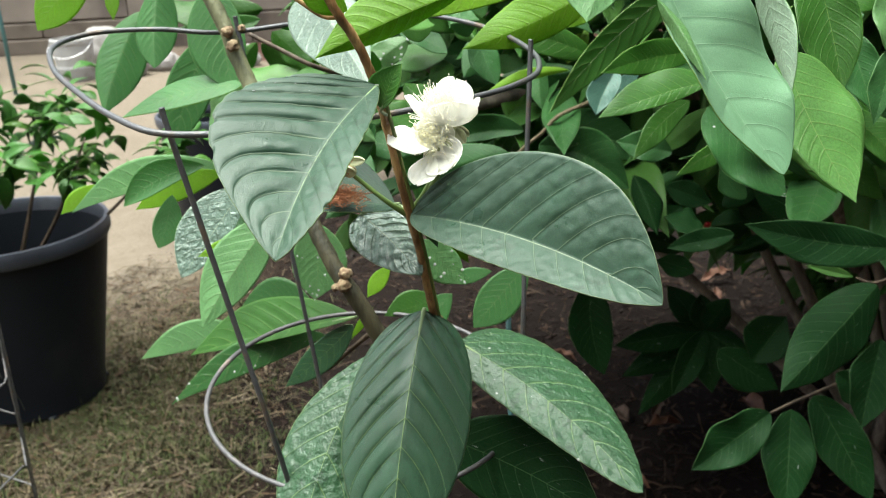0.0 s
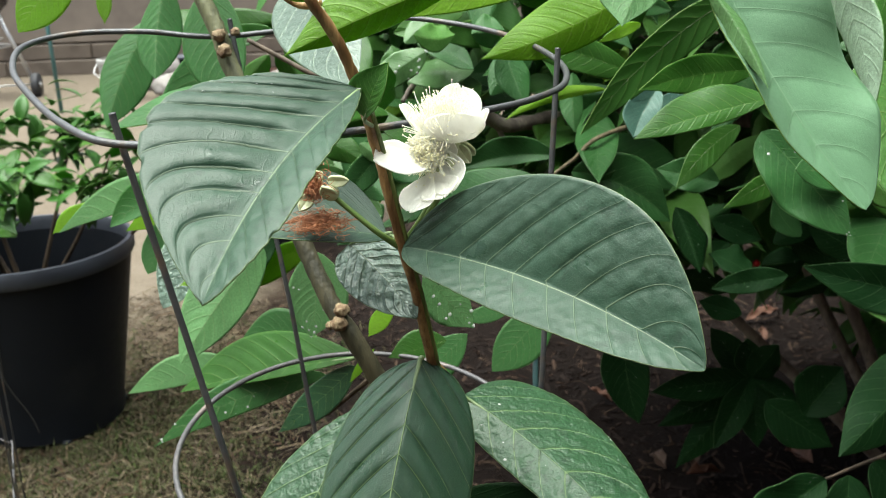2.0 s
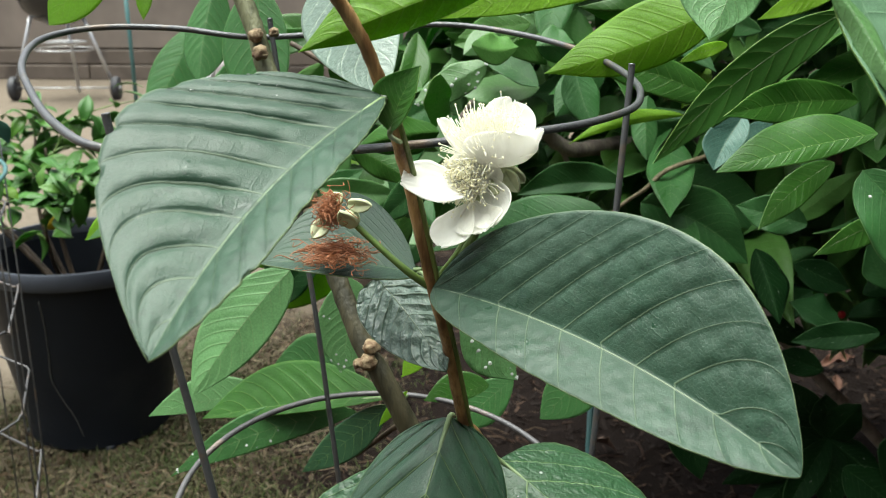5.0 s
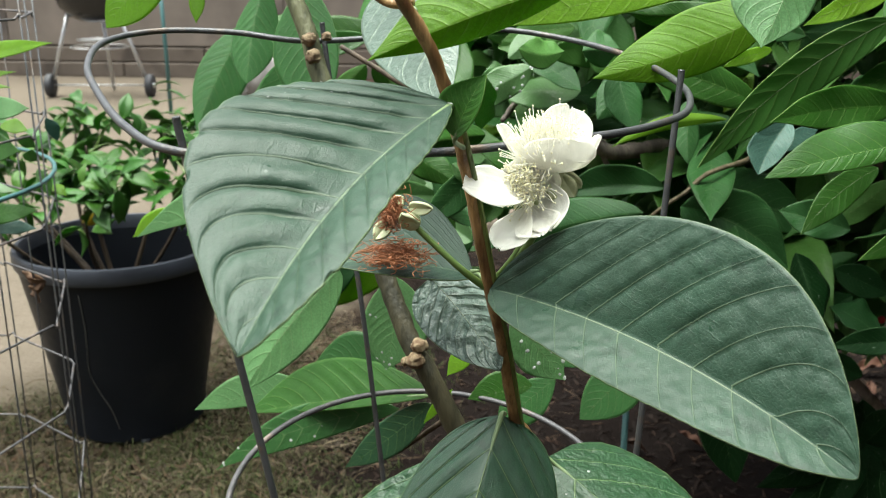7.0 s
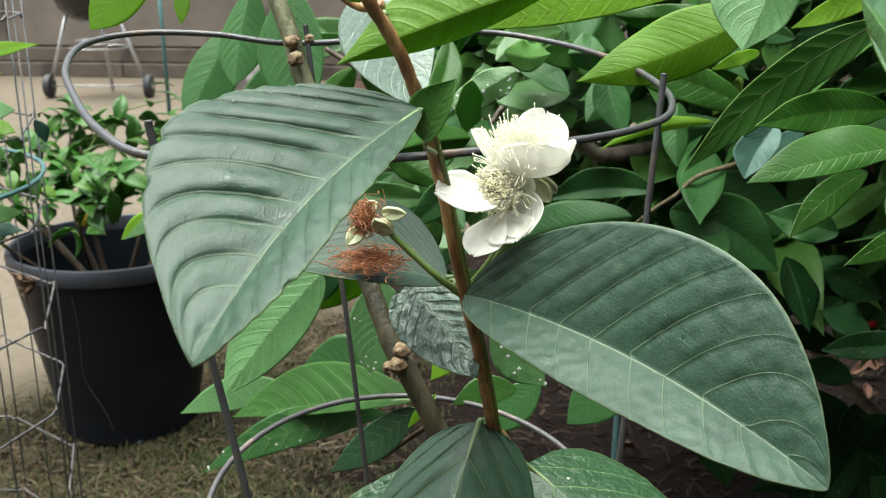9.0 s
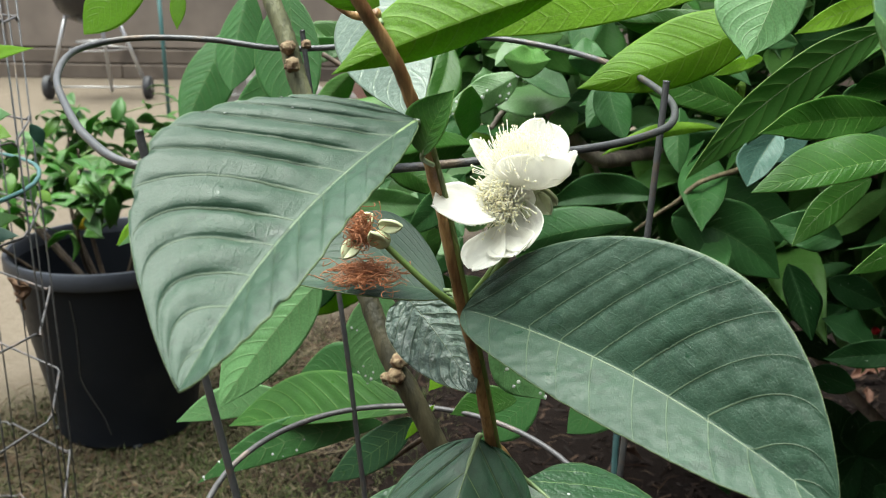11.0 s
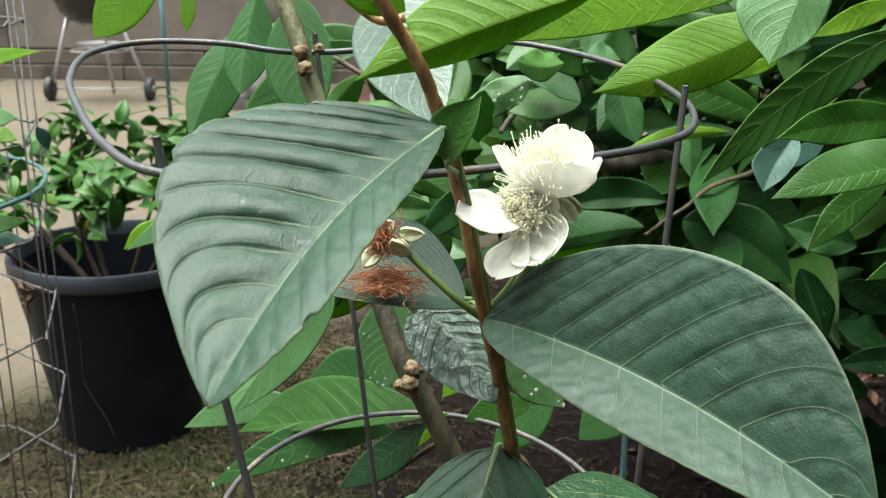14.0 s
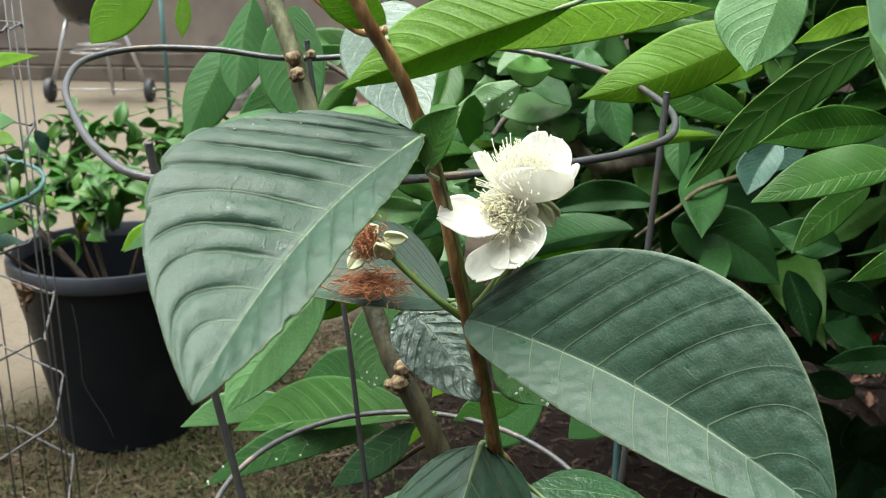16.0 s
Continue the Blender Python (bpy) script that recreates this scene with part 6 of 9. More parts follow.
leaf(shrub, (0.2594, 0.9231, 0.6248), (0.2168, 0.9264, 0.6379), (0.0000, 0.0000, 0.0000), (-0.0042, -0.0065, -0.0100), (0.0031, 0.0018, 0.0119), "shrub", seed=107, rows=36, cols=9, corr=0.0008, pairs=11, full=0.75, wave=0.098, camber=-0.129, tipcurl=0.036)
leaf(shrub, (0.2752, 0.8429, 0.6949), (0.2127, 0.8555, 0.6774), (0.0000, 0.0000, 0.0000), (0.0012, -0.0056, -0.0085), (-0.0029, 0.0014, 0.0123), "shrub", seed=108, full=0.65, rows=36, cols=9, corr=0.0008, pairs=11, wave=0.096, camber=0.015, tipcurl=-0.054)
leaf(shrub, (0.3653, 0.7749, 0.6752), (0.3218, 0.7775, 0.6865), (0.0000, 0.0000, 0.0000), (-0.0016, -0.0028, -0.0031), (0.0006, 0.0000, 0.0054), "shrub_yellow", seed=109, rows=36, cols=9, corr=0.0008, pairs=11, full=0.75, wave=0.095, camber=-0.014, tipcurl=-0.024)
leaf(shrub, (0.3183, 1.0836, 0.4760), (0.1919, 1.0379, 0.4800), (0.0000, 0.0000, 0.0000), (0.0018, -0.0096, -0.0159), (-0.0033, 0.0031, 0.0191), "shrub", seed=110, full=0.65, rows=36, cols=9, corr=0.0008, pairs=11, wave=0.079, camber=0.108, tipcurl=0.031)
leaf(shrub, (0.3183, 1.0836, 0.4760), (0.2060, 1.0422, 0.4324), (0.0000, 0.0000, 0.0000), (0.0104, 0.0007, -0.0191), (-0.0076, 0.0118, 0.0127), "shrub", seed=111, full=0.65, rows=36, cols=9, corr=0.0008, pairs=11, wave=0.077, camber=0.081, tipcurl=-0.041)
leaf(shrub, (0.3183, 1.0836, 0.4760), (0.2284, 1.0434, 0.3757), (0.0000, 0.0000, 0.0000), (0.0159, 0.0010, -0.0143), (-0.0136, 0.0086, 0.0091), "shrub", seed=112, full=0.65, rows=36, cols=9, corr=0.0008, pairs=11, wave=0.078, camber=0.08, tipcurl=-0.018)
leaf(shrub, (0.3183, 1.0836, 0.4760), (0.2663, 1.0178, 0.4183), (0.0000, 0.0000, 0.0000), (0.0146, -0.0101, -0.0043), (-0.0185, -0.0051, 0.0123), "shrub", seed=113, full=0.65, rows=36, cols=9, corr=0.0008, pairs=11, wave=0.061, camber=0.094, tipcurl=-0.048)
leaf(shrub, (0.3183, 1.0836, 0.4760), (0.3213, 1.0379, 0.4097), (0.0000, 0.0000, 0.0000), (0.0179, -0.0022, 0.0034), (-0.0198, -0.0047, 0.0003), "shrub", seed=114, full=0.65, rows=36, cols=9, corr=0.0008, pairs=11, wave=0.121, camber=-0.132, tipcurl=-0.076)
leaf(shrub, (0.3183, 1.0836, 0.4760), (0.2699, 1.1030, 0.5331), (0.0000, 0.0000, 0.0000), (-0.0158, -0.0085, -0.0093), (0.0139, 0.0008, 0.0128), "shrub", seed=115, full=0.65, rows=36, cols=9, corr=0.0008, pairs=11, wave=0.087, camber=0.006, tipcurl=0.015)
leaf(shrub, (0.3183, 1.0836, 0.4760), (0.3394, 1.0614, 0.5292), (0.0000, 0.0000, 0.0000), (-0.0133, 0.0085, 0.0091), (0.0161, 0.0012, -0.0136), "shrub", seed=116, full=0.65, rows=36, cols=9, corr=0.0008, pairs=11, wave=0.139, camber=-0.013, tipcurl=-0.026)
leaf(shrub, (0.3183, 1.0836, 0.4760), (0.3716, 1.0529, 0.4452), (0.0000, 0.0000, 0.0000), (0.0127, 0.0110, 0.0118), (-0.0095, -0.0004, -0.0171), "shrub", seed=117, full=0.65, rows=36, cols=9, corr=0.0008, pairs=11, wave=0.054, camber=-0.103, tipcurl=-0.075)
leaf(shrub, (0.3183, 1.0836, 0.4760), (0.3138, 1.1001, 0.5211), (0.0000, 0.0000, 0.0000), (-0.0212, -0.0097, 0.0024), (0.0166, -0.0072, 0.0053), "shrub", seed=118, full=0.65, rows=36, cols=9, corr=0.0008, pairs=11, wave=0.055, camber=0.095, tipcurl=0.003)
leaf(shrub, (0.2675, 0.6055, 0.9194), (0.2830, 0.5879, 0.8700), (0.0000, 0.0000, 0.0000), (0.0116, -0.0039, 0.0048), (-0.0148, -0.0069, -0.0024), "shrub_lit", seed=120, full=0.65, rows=36, cols=9, corr=0.0008, pairs=11, wave=0.14, camber=0.003, tipcurl=-0.003)
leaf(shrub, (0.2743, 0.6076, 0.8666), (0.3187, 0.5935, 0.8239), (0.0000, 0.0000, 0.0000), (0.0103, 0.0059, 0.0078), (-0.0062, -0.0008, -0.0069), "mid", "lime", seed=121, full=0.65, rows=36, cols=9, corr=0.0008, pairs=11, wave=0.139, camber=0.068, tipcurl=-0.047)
leaf(shrub, (0.2522, 0.5005, 0.9252), (0.2397, 0.4851, 0.8848), (0.0000, 0.0000, 0.0000), (0.0053, -0.0017, -0.0014), (-0.0097, -0.0013, 0.0029), "shrub_lit", seed=122, rows=36, cols=9, corr=0.0008, pairs=11, full=0.75, wave=0.093, camber=0.076, tipcurl=-0.051)
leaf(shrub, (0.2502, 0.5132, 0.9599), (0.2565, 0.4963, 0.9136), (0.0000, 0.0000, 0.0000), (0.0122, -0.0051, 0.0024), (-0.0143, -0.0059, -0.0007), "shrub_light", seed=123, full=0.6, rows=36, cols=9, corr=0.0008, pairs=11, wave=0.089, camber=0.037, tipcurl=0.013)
leaf(shrub, (0.2058, 0.8204, 0.7851), (0.1539, 0.8228, 0.7969), (0.0000, 0.0000, 0.0000), (-0.0035, -0.0072, -0.0117), (0.0029, 0.0025, 0.0150), "shrub_lit", seed=124, rows=36, cols=9, corr=0.0008, pairs=11, full=0.75, wave=0.139, camber=0.009, tipcurl=-0.007)
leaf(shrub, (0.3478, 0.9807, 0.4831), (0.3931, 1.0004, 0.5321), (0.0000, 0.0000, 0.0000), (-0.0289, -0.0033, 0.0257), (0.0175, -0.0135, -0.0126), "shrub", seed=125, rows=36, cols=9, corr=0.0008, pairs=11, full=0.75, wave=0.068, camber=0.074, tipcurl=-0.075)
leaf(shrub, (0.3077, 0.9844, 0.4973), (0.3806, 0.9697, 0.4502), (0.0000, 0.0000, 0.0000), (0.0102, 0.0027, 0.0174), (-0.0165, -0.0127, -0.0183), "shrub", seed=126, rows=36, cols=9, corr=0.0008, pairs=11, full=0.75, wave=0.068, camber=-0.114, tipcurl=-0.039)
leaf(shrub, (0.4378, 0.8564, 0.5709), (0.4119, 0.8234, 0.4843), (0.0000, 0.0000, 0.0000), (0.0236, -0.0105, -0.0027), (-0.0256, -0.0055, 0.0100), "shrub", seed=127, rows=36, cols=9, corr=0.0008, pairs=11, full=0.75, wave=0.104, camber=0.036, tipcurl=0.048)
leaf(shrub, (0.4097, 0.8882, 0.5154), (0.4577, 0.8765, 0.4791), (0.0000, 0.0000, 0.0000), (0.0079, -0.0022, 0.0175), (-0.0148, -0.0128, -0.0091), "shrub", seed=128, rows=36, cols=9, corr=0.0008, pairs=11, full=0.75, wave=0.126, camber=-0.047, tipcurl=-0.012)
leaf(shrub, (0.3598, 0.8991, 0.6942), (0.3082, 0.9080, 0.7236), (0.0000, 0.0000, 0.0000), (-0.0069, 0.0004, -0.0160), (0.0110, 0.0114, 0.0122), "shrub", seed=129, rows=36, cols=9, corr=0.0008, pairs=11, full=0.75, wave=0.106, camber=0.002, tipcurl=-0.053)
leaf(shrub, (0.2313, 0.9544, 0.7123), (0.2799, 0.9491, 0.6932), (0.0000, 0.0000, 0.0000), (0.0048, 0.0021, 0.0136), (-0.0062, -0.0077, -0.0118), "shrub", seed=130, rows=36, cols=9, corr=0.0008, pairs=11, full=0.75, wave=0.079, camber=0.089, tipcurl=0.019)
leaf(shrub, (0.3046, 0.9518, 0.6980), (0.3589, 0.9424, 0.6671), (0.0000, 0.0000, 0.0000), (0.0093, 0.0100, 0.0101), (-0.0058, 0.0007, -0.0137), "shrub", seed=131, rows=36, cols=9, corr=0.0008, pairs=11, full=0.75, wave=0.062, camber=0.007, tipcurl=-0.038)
tube("twig", smooth_path([(0.4318, 0.7986, 0.6750), (0.3917, 0.7830, 0.6655), (0.3720, 0.7840, 0.6702)], 5), [0.0018, 0.0012], M["twig"], shrub, "", 6)
tube("twig", smooth_path([(0.3549, 0.7585, 0.5739), (0.3229, 0.7532, 0.5627), (0.2925, 0.7477, 0.5510)], 5), [0.0018, 0.0012], M["twig"], shrub, "", 6)
leaf(shrub, (-0.1780, 0.9340, 0.8938), (-0.1383, 0.9182, 0.8536), (0.0023, 0.0010, 0.0019), (0.0127, 0.0021, 0.0104), (-0.0128, 0.0008, -0.0103), "mid", seed=200, rows=24, cols=6, corr=0.0008, pairs=11, full=0.75, wave=0.135, camber=-0.089, tipcurl=-0.003)
leaf(shrub, (-0.0304, 0.8803, 0.7544), (0.0236, 0.9045, 0.7514), (0.0003, -0.0011, -0.0037), (-0.0008, 0.0021, 0.0114), (0.0001, 0.0121, -0.0157), "young", seed=201, rows=24, cols=6, corr=0.0008, pairs=11, full=0.75, wave=0.06, camber=0.052, tipcurl=-0.001)
leaf(shrub, (-0.0298, 1.0629, 0.8204), (-0.0669, 1.0133, 0.7703), (0.0050, -0.0002, -0.0035), (0.0099, 0.0140, -0.0105), (-0.0129, 0.0185, 0.0045), "young", seed=202, rows=24, cols=6, corr=0.0008, pairs=11, full=0.75, wave=0.07, camber=-0.079, tipcurl=0.047)
leaf(shrub, (-0.1611, 0.9288, 0.7131), (-0.0936, 0.9502, 0.7378), (0.0003, -0.0002, -0.0008), (-0.0044, -0.0020, 0.0137), (0.0061, -0.0040, -0.0133), "young", seed=203, rows=24, cols=6, corr=0.0008, pairs=11, full=0.75, wave=0.126, camber=-0.099, tipcurl=-0.021)
leaf(shrub, (-0.0405, 0.9797, 0.8980), (0.0396, 1.0066, 0.8857), (0.0002, 0.0007, 0.0021), (0.0016, -0.0034, 0.0153), (-0.0016, 0.0142, -0.0127), "shrub_yellow", seed=204, rows=24, cols=6, corr=0.0008, pairs=11, full=0.75, wave=0.134, camber=-0.047, tipcurl=0.006)
leaf(shrub, (-0.0758, 0.9314, 0.8601), (-0.0800, 0.9458, 0.8883), (0.0051, 0.0011, 0.0003), (-0.0155, -0.0064, -0.0005), (0.0089, 0.0152, -0.0009), "shrub_light", seed=205, rows=24, cols=6, corr=0.0008, pairs=11, full=0.75, wave=0.136, camber=0.001, tipcurl=0.049)
leaf(shrub, (-0.0314, 1.1056, 0.8774), (-0.0446, 1.0714, 0.8254), (-0.0029, -0.0003, 0.0009), (0.0112, 0.0115, -0.0049), (-0.0187, -0.0019, 0.0056), "mid", seed=206, rows=24, cols=6, corr=0.0008, pairs=11, full=0.75, wave=0.088, camber=-0.019, tipcurl=-0.074)
leaf(shrub, (-0.1750, 0.9732, 0.6841), (-0.2631, 0.9533, 0.6333), (-0.0022, 0.0007, 0.0035), (0.0085, 0.0000, -0.0162), (-0.0055, -0.0031, 0.0134), "young", seed=207, rows=24, cols=6, corr=0.0008, pairs=11, full=0.75, wave=0.095, camber=-0.051, tipcurl=-0.022)
leaf(shrub, (-0.0938, 0.9939, 0.8780), (-0.1398, 0.9562, 0.8319), (0.0007, -0.0001, -0.0006), (0.0114, 0.0018, -0.0118), (-0.0123, -0.0023, 0.0128), "mid", seed=208, rows=24, cols=6, corr=0.0008, pairs=11, full=0.75, wave=0.06, camber=0.068, tipcurl=-0.071)
leaf(shrub, (-0.2348, 1.0181, 0.8945), (-0.3256, 1.0184, 0.9137), (0.0004, 0.0008, 0.0022), (0.0003, -0.0138, -0.0136), (-0.0023, 0.0200, 0.0138), "mid", seed=209, rows=24, cols=6, corr=0.0008, pairs=11, full=0.75, wave=0.126, camber=-0.059, tipcurl=0.026)
leaf(shrub, (-0.0536, 1.0932, 0.8051), (-0.1306, 1.0629, 0.7852), (-0.0011, 0.0008, 0.0033), (0.0018, 0.0135, -0.0145), (-0.0069, 0.0183, 0.0117), "young", seed=210, rows=24, cols=6, corr=0.0008, pairs=11, full=0.75, wave=0.059, camber=-0.068, tipcurl=0.022)
leaf(shrub, (-0.1809, 0.8992, 0.9103), (-0.2590, 0.8745, 0.9065), (0.0005, -0.0013, -0.0043), (0.0014, -0.0037, -0.0108), (0.0008, -0.0031, 0.0117), "shrub_light", seed=211, rows=24, cols=6, corr=0.0008, pairs=11, full=0.75, wave=0.12, camber=0.037, tipcurl=0.046)
leaf(shrub, (-0.1383, 0.9543, 0.7088), (-0.1176, 0.9701, 0.7483), (-0.0043, -0.0001, 0.0023), (-0.0135, 0.0159, 0.0009), (0.0081, 0.0170, -0.0109), "mid", seed=212, rows=24, cols=6, corr=0.0008, pairs=11, full=0.75, wave=0.071, camber=0.096, tipcurl=-0.073)
leaf(shrub, (-0.1881, 1.0400, 0.7929), (-0.2108, 0.9885, 0.7398), (-0.0020, -0.0001, 0.0010), (0.0156, 0.0021, -0.0086), (-0.0173, 0.0042, 0.0072), "young", seed=213, rows=24, cols=6, corr=0.0008, pairs=11, full=0.75, wave=0.07, camber=0.098, tipcurl=0.043)
leaf(shrub, (0.0150, 0.9828, 0.6953), (0.1083, 0.9557, 0.6798), (-0.0013, -0.0019, -0.0052), (0.0040, 0.0012, 0.0180), (-0.0034, 0.0035, -0.0175), "shrub_light", seed=214, rows=24, cols=6, corr=0.0008, pairs=11, full=0.75, wave=0.054, camber=-0.054, tipcurl=0.038)
leaf(shrub, (-0.1150, 0.9248, 0.8322), (-0.0916, 0.9021, 0.8623), (0.0010, -0.0000, -0.0007), (-0.0139, 0.0133, 0.0062), (0.0093, 0.0011, -0.0069), "mid", seed=215, rows=24, cols=6, corr=0.0008, pairs=11, full=0.75, wave=0.064, camber=-0.018, tipcurl=-0.056)
leaf(shrub, (-0.0819, 0.8521, 0.7482), (-0.1225, 0.8901, 0.7606), (-0.0002, -0.0001, -0.0002), (-0.0064, -0.0138, -0.0089), (0.0083, -0.0041, 0.0123), "shrub_light", seed=216, rows=24, cols=6, corr=0.0008, pairs=11, full=0.75, wave=0.053, camber=0.061, tipcurl=0.009)
leaf(shrub, (-0.1920, 0.8651, 0.8062), (-0.1733, 0.8333, 0.8360), (0.0022, 0.0002, -0.0008), (-0.0144, -0.0007, 0.0050), (0.0165, -0.0063, -0.0035), "shrub_light", seed=217, rows=24, cols=6, corr=0.0008, pairs=11, full=0.75, wave=0.059, camber=0.064, tipcurl=-0.045)
leaf(shrub, (-0.1507, 1.0877, 0.8549), (-0.2342, 1.0910, 0.7955), (0.0037, -0.0008, -0.0047), (0.0066, 0.0115, -0.0144), (-0.0081, 0.0026, 0.0099), "young", seed=218, rows=24, cols=6, corr=0.0008, pairs=11, full=0.75, wave=0.08, camber=-0.11, tipcurl=0.005)
leaf(shrub, (-0.1274, 0.9160, 0.7649), (-0.1977, 0.9249, 0.7886), (0.0016, 0.0016, 0.0042), (-0.0072, 0.0005, -0.0167), (0.0043, 0.0058, 0.0119), "mid", seed=219, rows=24, cols=6, corr=0.0008, pairs=11, full=0.75, wave=0.051, camber=-0.075, tipcurl=-0.057)
leaf(shrub, (-0.1991, 0.9533, 0.8813), (-0.2510, 0.9677, 0.8217), (-0.0020, 0.0001, 0.0014), (0.0112, 0.0056, -0.0103), (-0.0101, 0.0048, 0.0057), "shrub_yellow", seed=220, rows=24, cols=6, corr=0.0008, pairs=11, full=0.75, wave=0.082, camber=-0.049, tipcurl=0.003)
leaf(shrub, (-0.0860, 0.9562, 0.8002), (-0.1396, 0.9081, 0.7713), (-0.0034, 0.0010, 0.0051), (0.0078, -0.0099, -0.0076), (-0.0123, 0.0192, 0.0101), "shrub_light", seed=221, rows=24, cols=6, corr=0.0008, pairs=11, full=0.75, wave=0.099, camber=0.11, tipcurl=-0.072)
leaf(shrub, (-0.0109, 1.0769, 0.7949), (-0.0440, 1.0762, 0.7160), (-0.0047, -0.0002, 0.0021), (0.0150, 0.0136, -0.0100), (-0.0143, 0.0002, 0.0062), "shrub_yellow", seed=222, rows=24, cols=6, corr=0.0008, pairs=11, full=0.75, wave=0.097, camber=0.035, tipcurl=0.029)
leaf(shrub, (-0.1594, 0.9708, 0.8158), (-0.1952, 0.9523, 0.8506), (-0.0022, -0.0013, -0.0028), (-0.0129, 0.0038, -0.0148), (0.0032, 0.0202, 0.0064), "shrub_lit", seed=223, rows=24, cols=6, corr=0.0008, pairs=11, full=0.75, wave=0.123, camber=0.063, tipcurl=0.035)
leaf(shrub, (-0.1145, 0.8367, 0.7385), (-0.1486, 0.8172, 0.7642), (-0.0021, -0.0017, -0.0042), (-0.0073, 0.0106, -0.0124), (0.0011, 0.0164, 0.0039), "young", seed=224, rows=24, cols=6, corr=0.0008, pairs=11, full=0.75, wave=0.093, camber=-0.032, tipcurl=-0.077)
leaf(shrub, (-0.0305, 0.9049, 0.9011), (0.0477, 0.9683, 0.8893), (0.0002, 0.0017, 0.0054), (0.0005, -0.0018, 0.0102), (-0.0007, -0.0005, -0.0157), "shrub_yellow", seed=225, rows=24, cols=6, corr=0.0008, pairs=11, full=0.75, wave=0.076, camber=-0.006, tipcurl=-0.05)
leaf(shrub, (-0.1889, 0.9544, 0.7336), (-0.1438, 1.0100, 0.7543), (0.0020, -0.0006, -0.0031), (-0.0072, 0.0031, 0.0106), (0.0054, 0.0092, -0.0158), "shrub_light", seed=226, rows=24, cols=6, corr=0.0008, pairs=11, full=0.75, wave=0.131, camber=-0.057, tipcurl=0.009)
leaf(shrub, (-0.0846, 1.0192, 0.6676), (-0.1566, 1.0220, 0.6123), (-0.0041, 0.0010, 0.0055), (0.0090, -0.0062, -0.0098), (-0.0100, 0.0080, 0.0102), "shrub_yellow", seed=227, rows=24, cols=6, corr=0.0008, pairs=11, full=0.75, wave=0.061, camber=0.007, tipcurl=0.003)
leaf(shrub, (-0.0877, 0.9057, 0.7439), (-0.1319, 0.8873, 0.7083), (0.0010, -0.0002, -0.0012), (0.0087, -0.0011, -0.0102), (-0.0136, 0.0150, 0.0088), "shrub_lit", seed=228, rows=24, cols=6, corr=0.0008, pairs=11, full=0.75, wave=0.088, camber=-0.004, tipcurl=0.01)
leaf(shrub, (-0.0496, 0.9972, 0.8039), (-0.1260, 0.9329, 0.7921), (-0.0014, 0.0011, 0.0043), (0.0063, -0.0125, -0.0143), (-0.0036, 0.0045, 0.0099), "shrub_light", seed=229, rows=24, cols=6, corr=0.0008, pairs=11, full=0.75, wave=0.059, camber=0.049, tipcurl=0.008)
leaf(shrub, (-0.0780, 1.0704, 0.7725), (-0.0766, 1.0158, 0.7144), (-0.0025, -0.0004, 0.0002), (0.0129, -0.0042, 0.0004), (-0.0107, -0.0098, 0.0030), "shrub_yellow", seed=230, rows=24, cols=6, corr=0.0008, pairs=11, full=0.75, wave=0.107, camber=0.088, tipcurl=-0.046)
leaf(shrub, (-0.1719, 0.9608, 0.7073), (-0.1961, 1.0133, 0.7350), (-0.0008, -0.0002, -0.0002), (-0.0198, 0.0054, -0.0077), (0.0134, 0.0154, 0.0012), "shrub_light", seed=231, rows=24, cols=6, corr=0.0008, pairs=11, full=0.75, wave=0.12, camber=0.008, tipcurl=-0.025)
leaf(shrub, (-0.1808, 0.8656, 0.8377), (-0.1953, 0.8340, 0.7886), (0.0002, 0.0000, -0.0001), (0.0082, 0.0065, -0.0050), (-0.0141, -0.0019, 0.0056), "young", seed=232, rows=24, cols=6, corr=0.0008, pairs=11, full=0.75, wave=0.079, camber=-0.057, tipcurl=-0.061)
leaf(shrub, (-0.1527, 0.9273, 0.8340), (-0.0565, 0.8905, 0.8225), (-0.0007, -0.0013, -0.0038), (0.0004, 0.0206, 0.0129), (-0.0044, 0.0107, -0.0130), "mid", seed=233, rows=24, cols=6, corr=0.0008, pairs=11, full=0.75, wave=0.063, camber=0.091, tipcurl=-0.004)
leaf(shrub, (-0.2148, 1.0730, 0.9038), (-0.3159, 1.0482, 0.9015), (0.0002, -0.0007, -0.0025), (-0.0019, 0.0056, -0.0179), (-0.0016, 0.0055, 0.0180), "mid", seed=234, rows=24, cols=6, corr=0.0008, pairs=11, full=0.75, wave=0.053, camber=-0.081, tipcurl=0.039)
leaf(shrub, (-0.0181, 0.8577, 0.8108), (-0.0775, 0.8337, 0.8358), (-0.0003, -0.0004, -0.0010), (-0.0027, -0.0131, -0.0099), (0.0032, 0.0138, 0.0116), "mid", seed=235, rows=24, cols=6, corr=0.0008, pairs=11, full=0.75, wave=0.134, camber=-0.009, tipcurl=-0.07)
leaf(shrub, (-0.0903, 0.9544, 0.7358), (-0.0795, 1.0002, 0.7614), (0.0031, 0.0001, -0.0015), (-0.0154, -0.0011, 0.0073), (0.0113, -0.0062, -0.0031), "shrub_yellow", seed=236, rows=24, cols=6, corr=0.0008, pairs=11, full=0.75, wave=0.057, camber=0.069, tipcurl=-0.065)
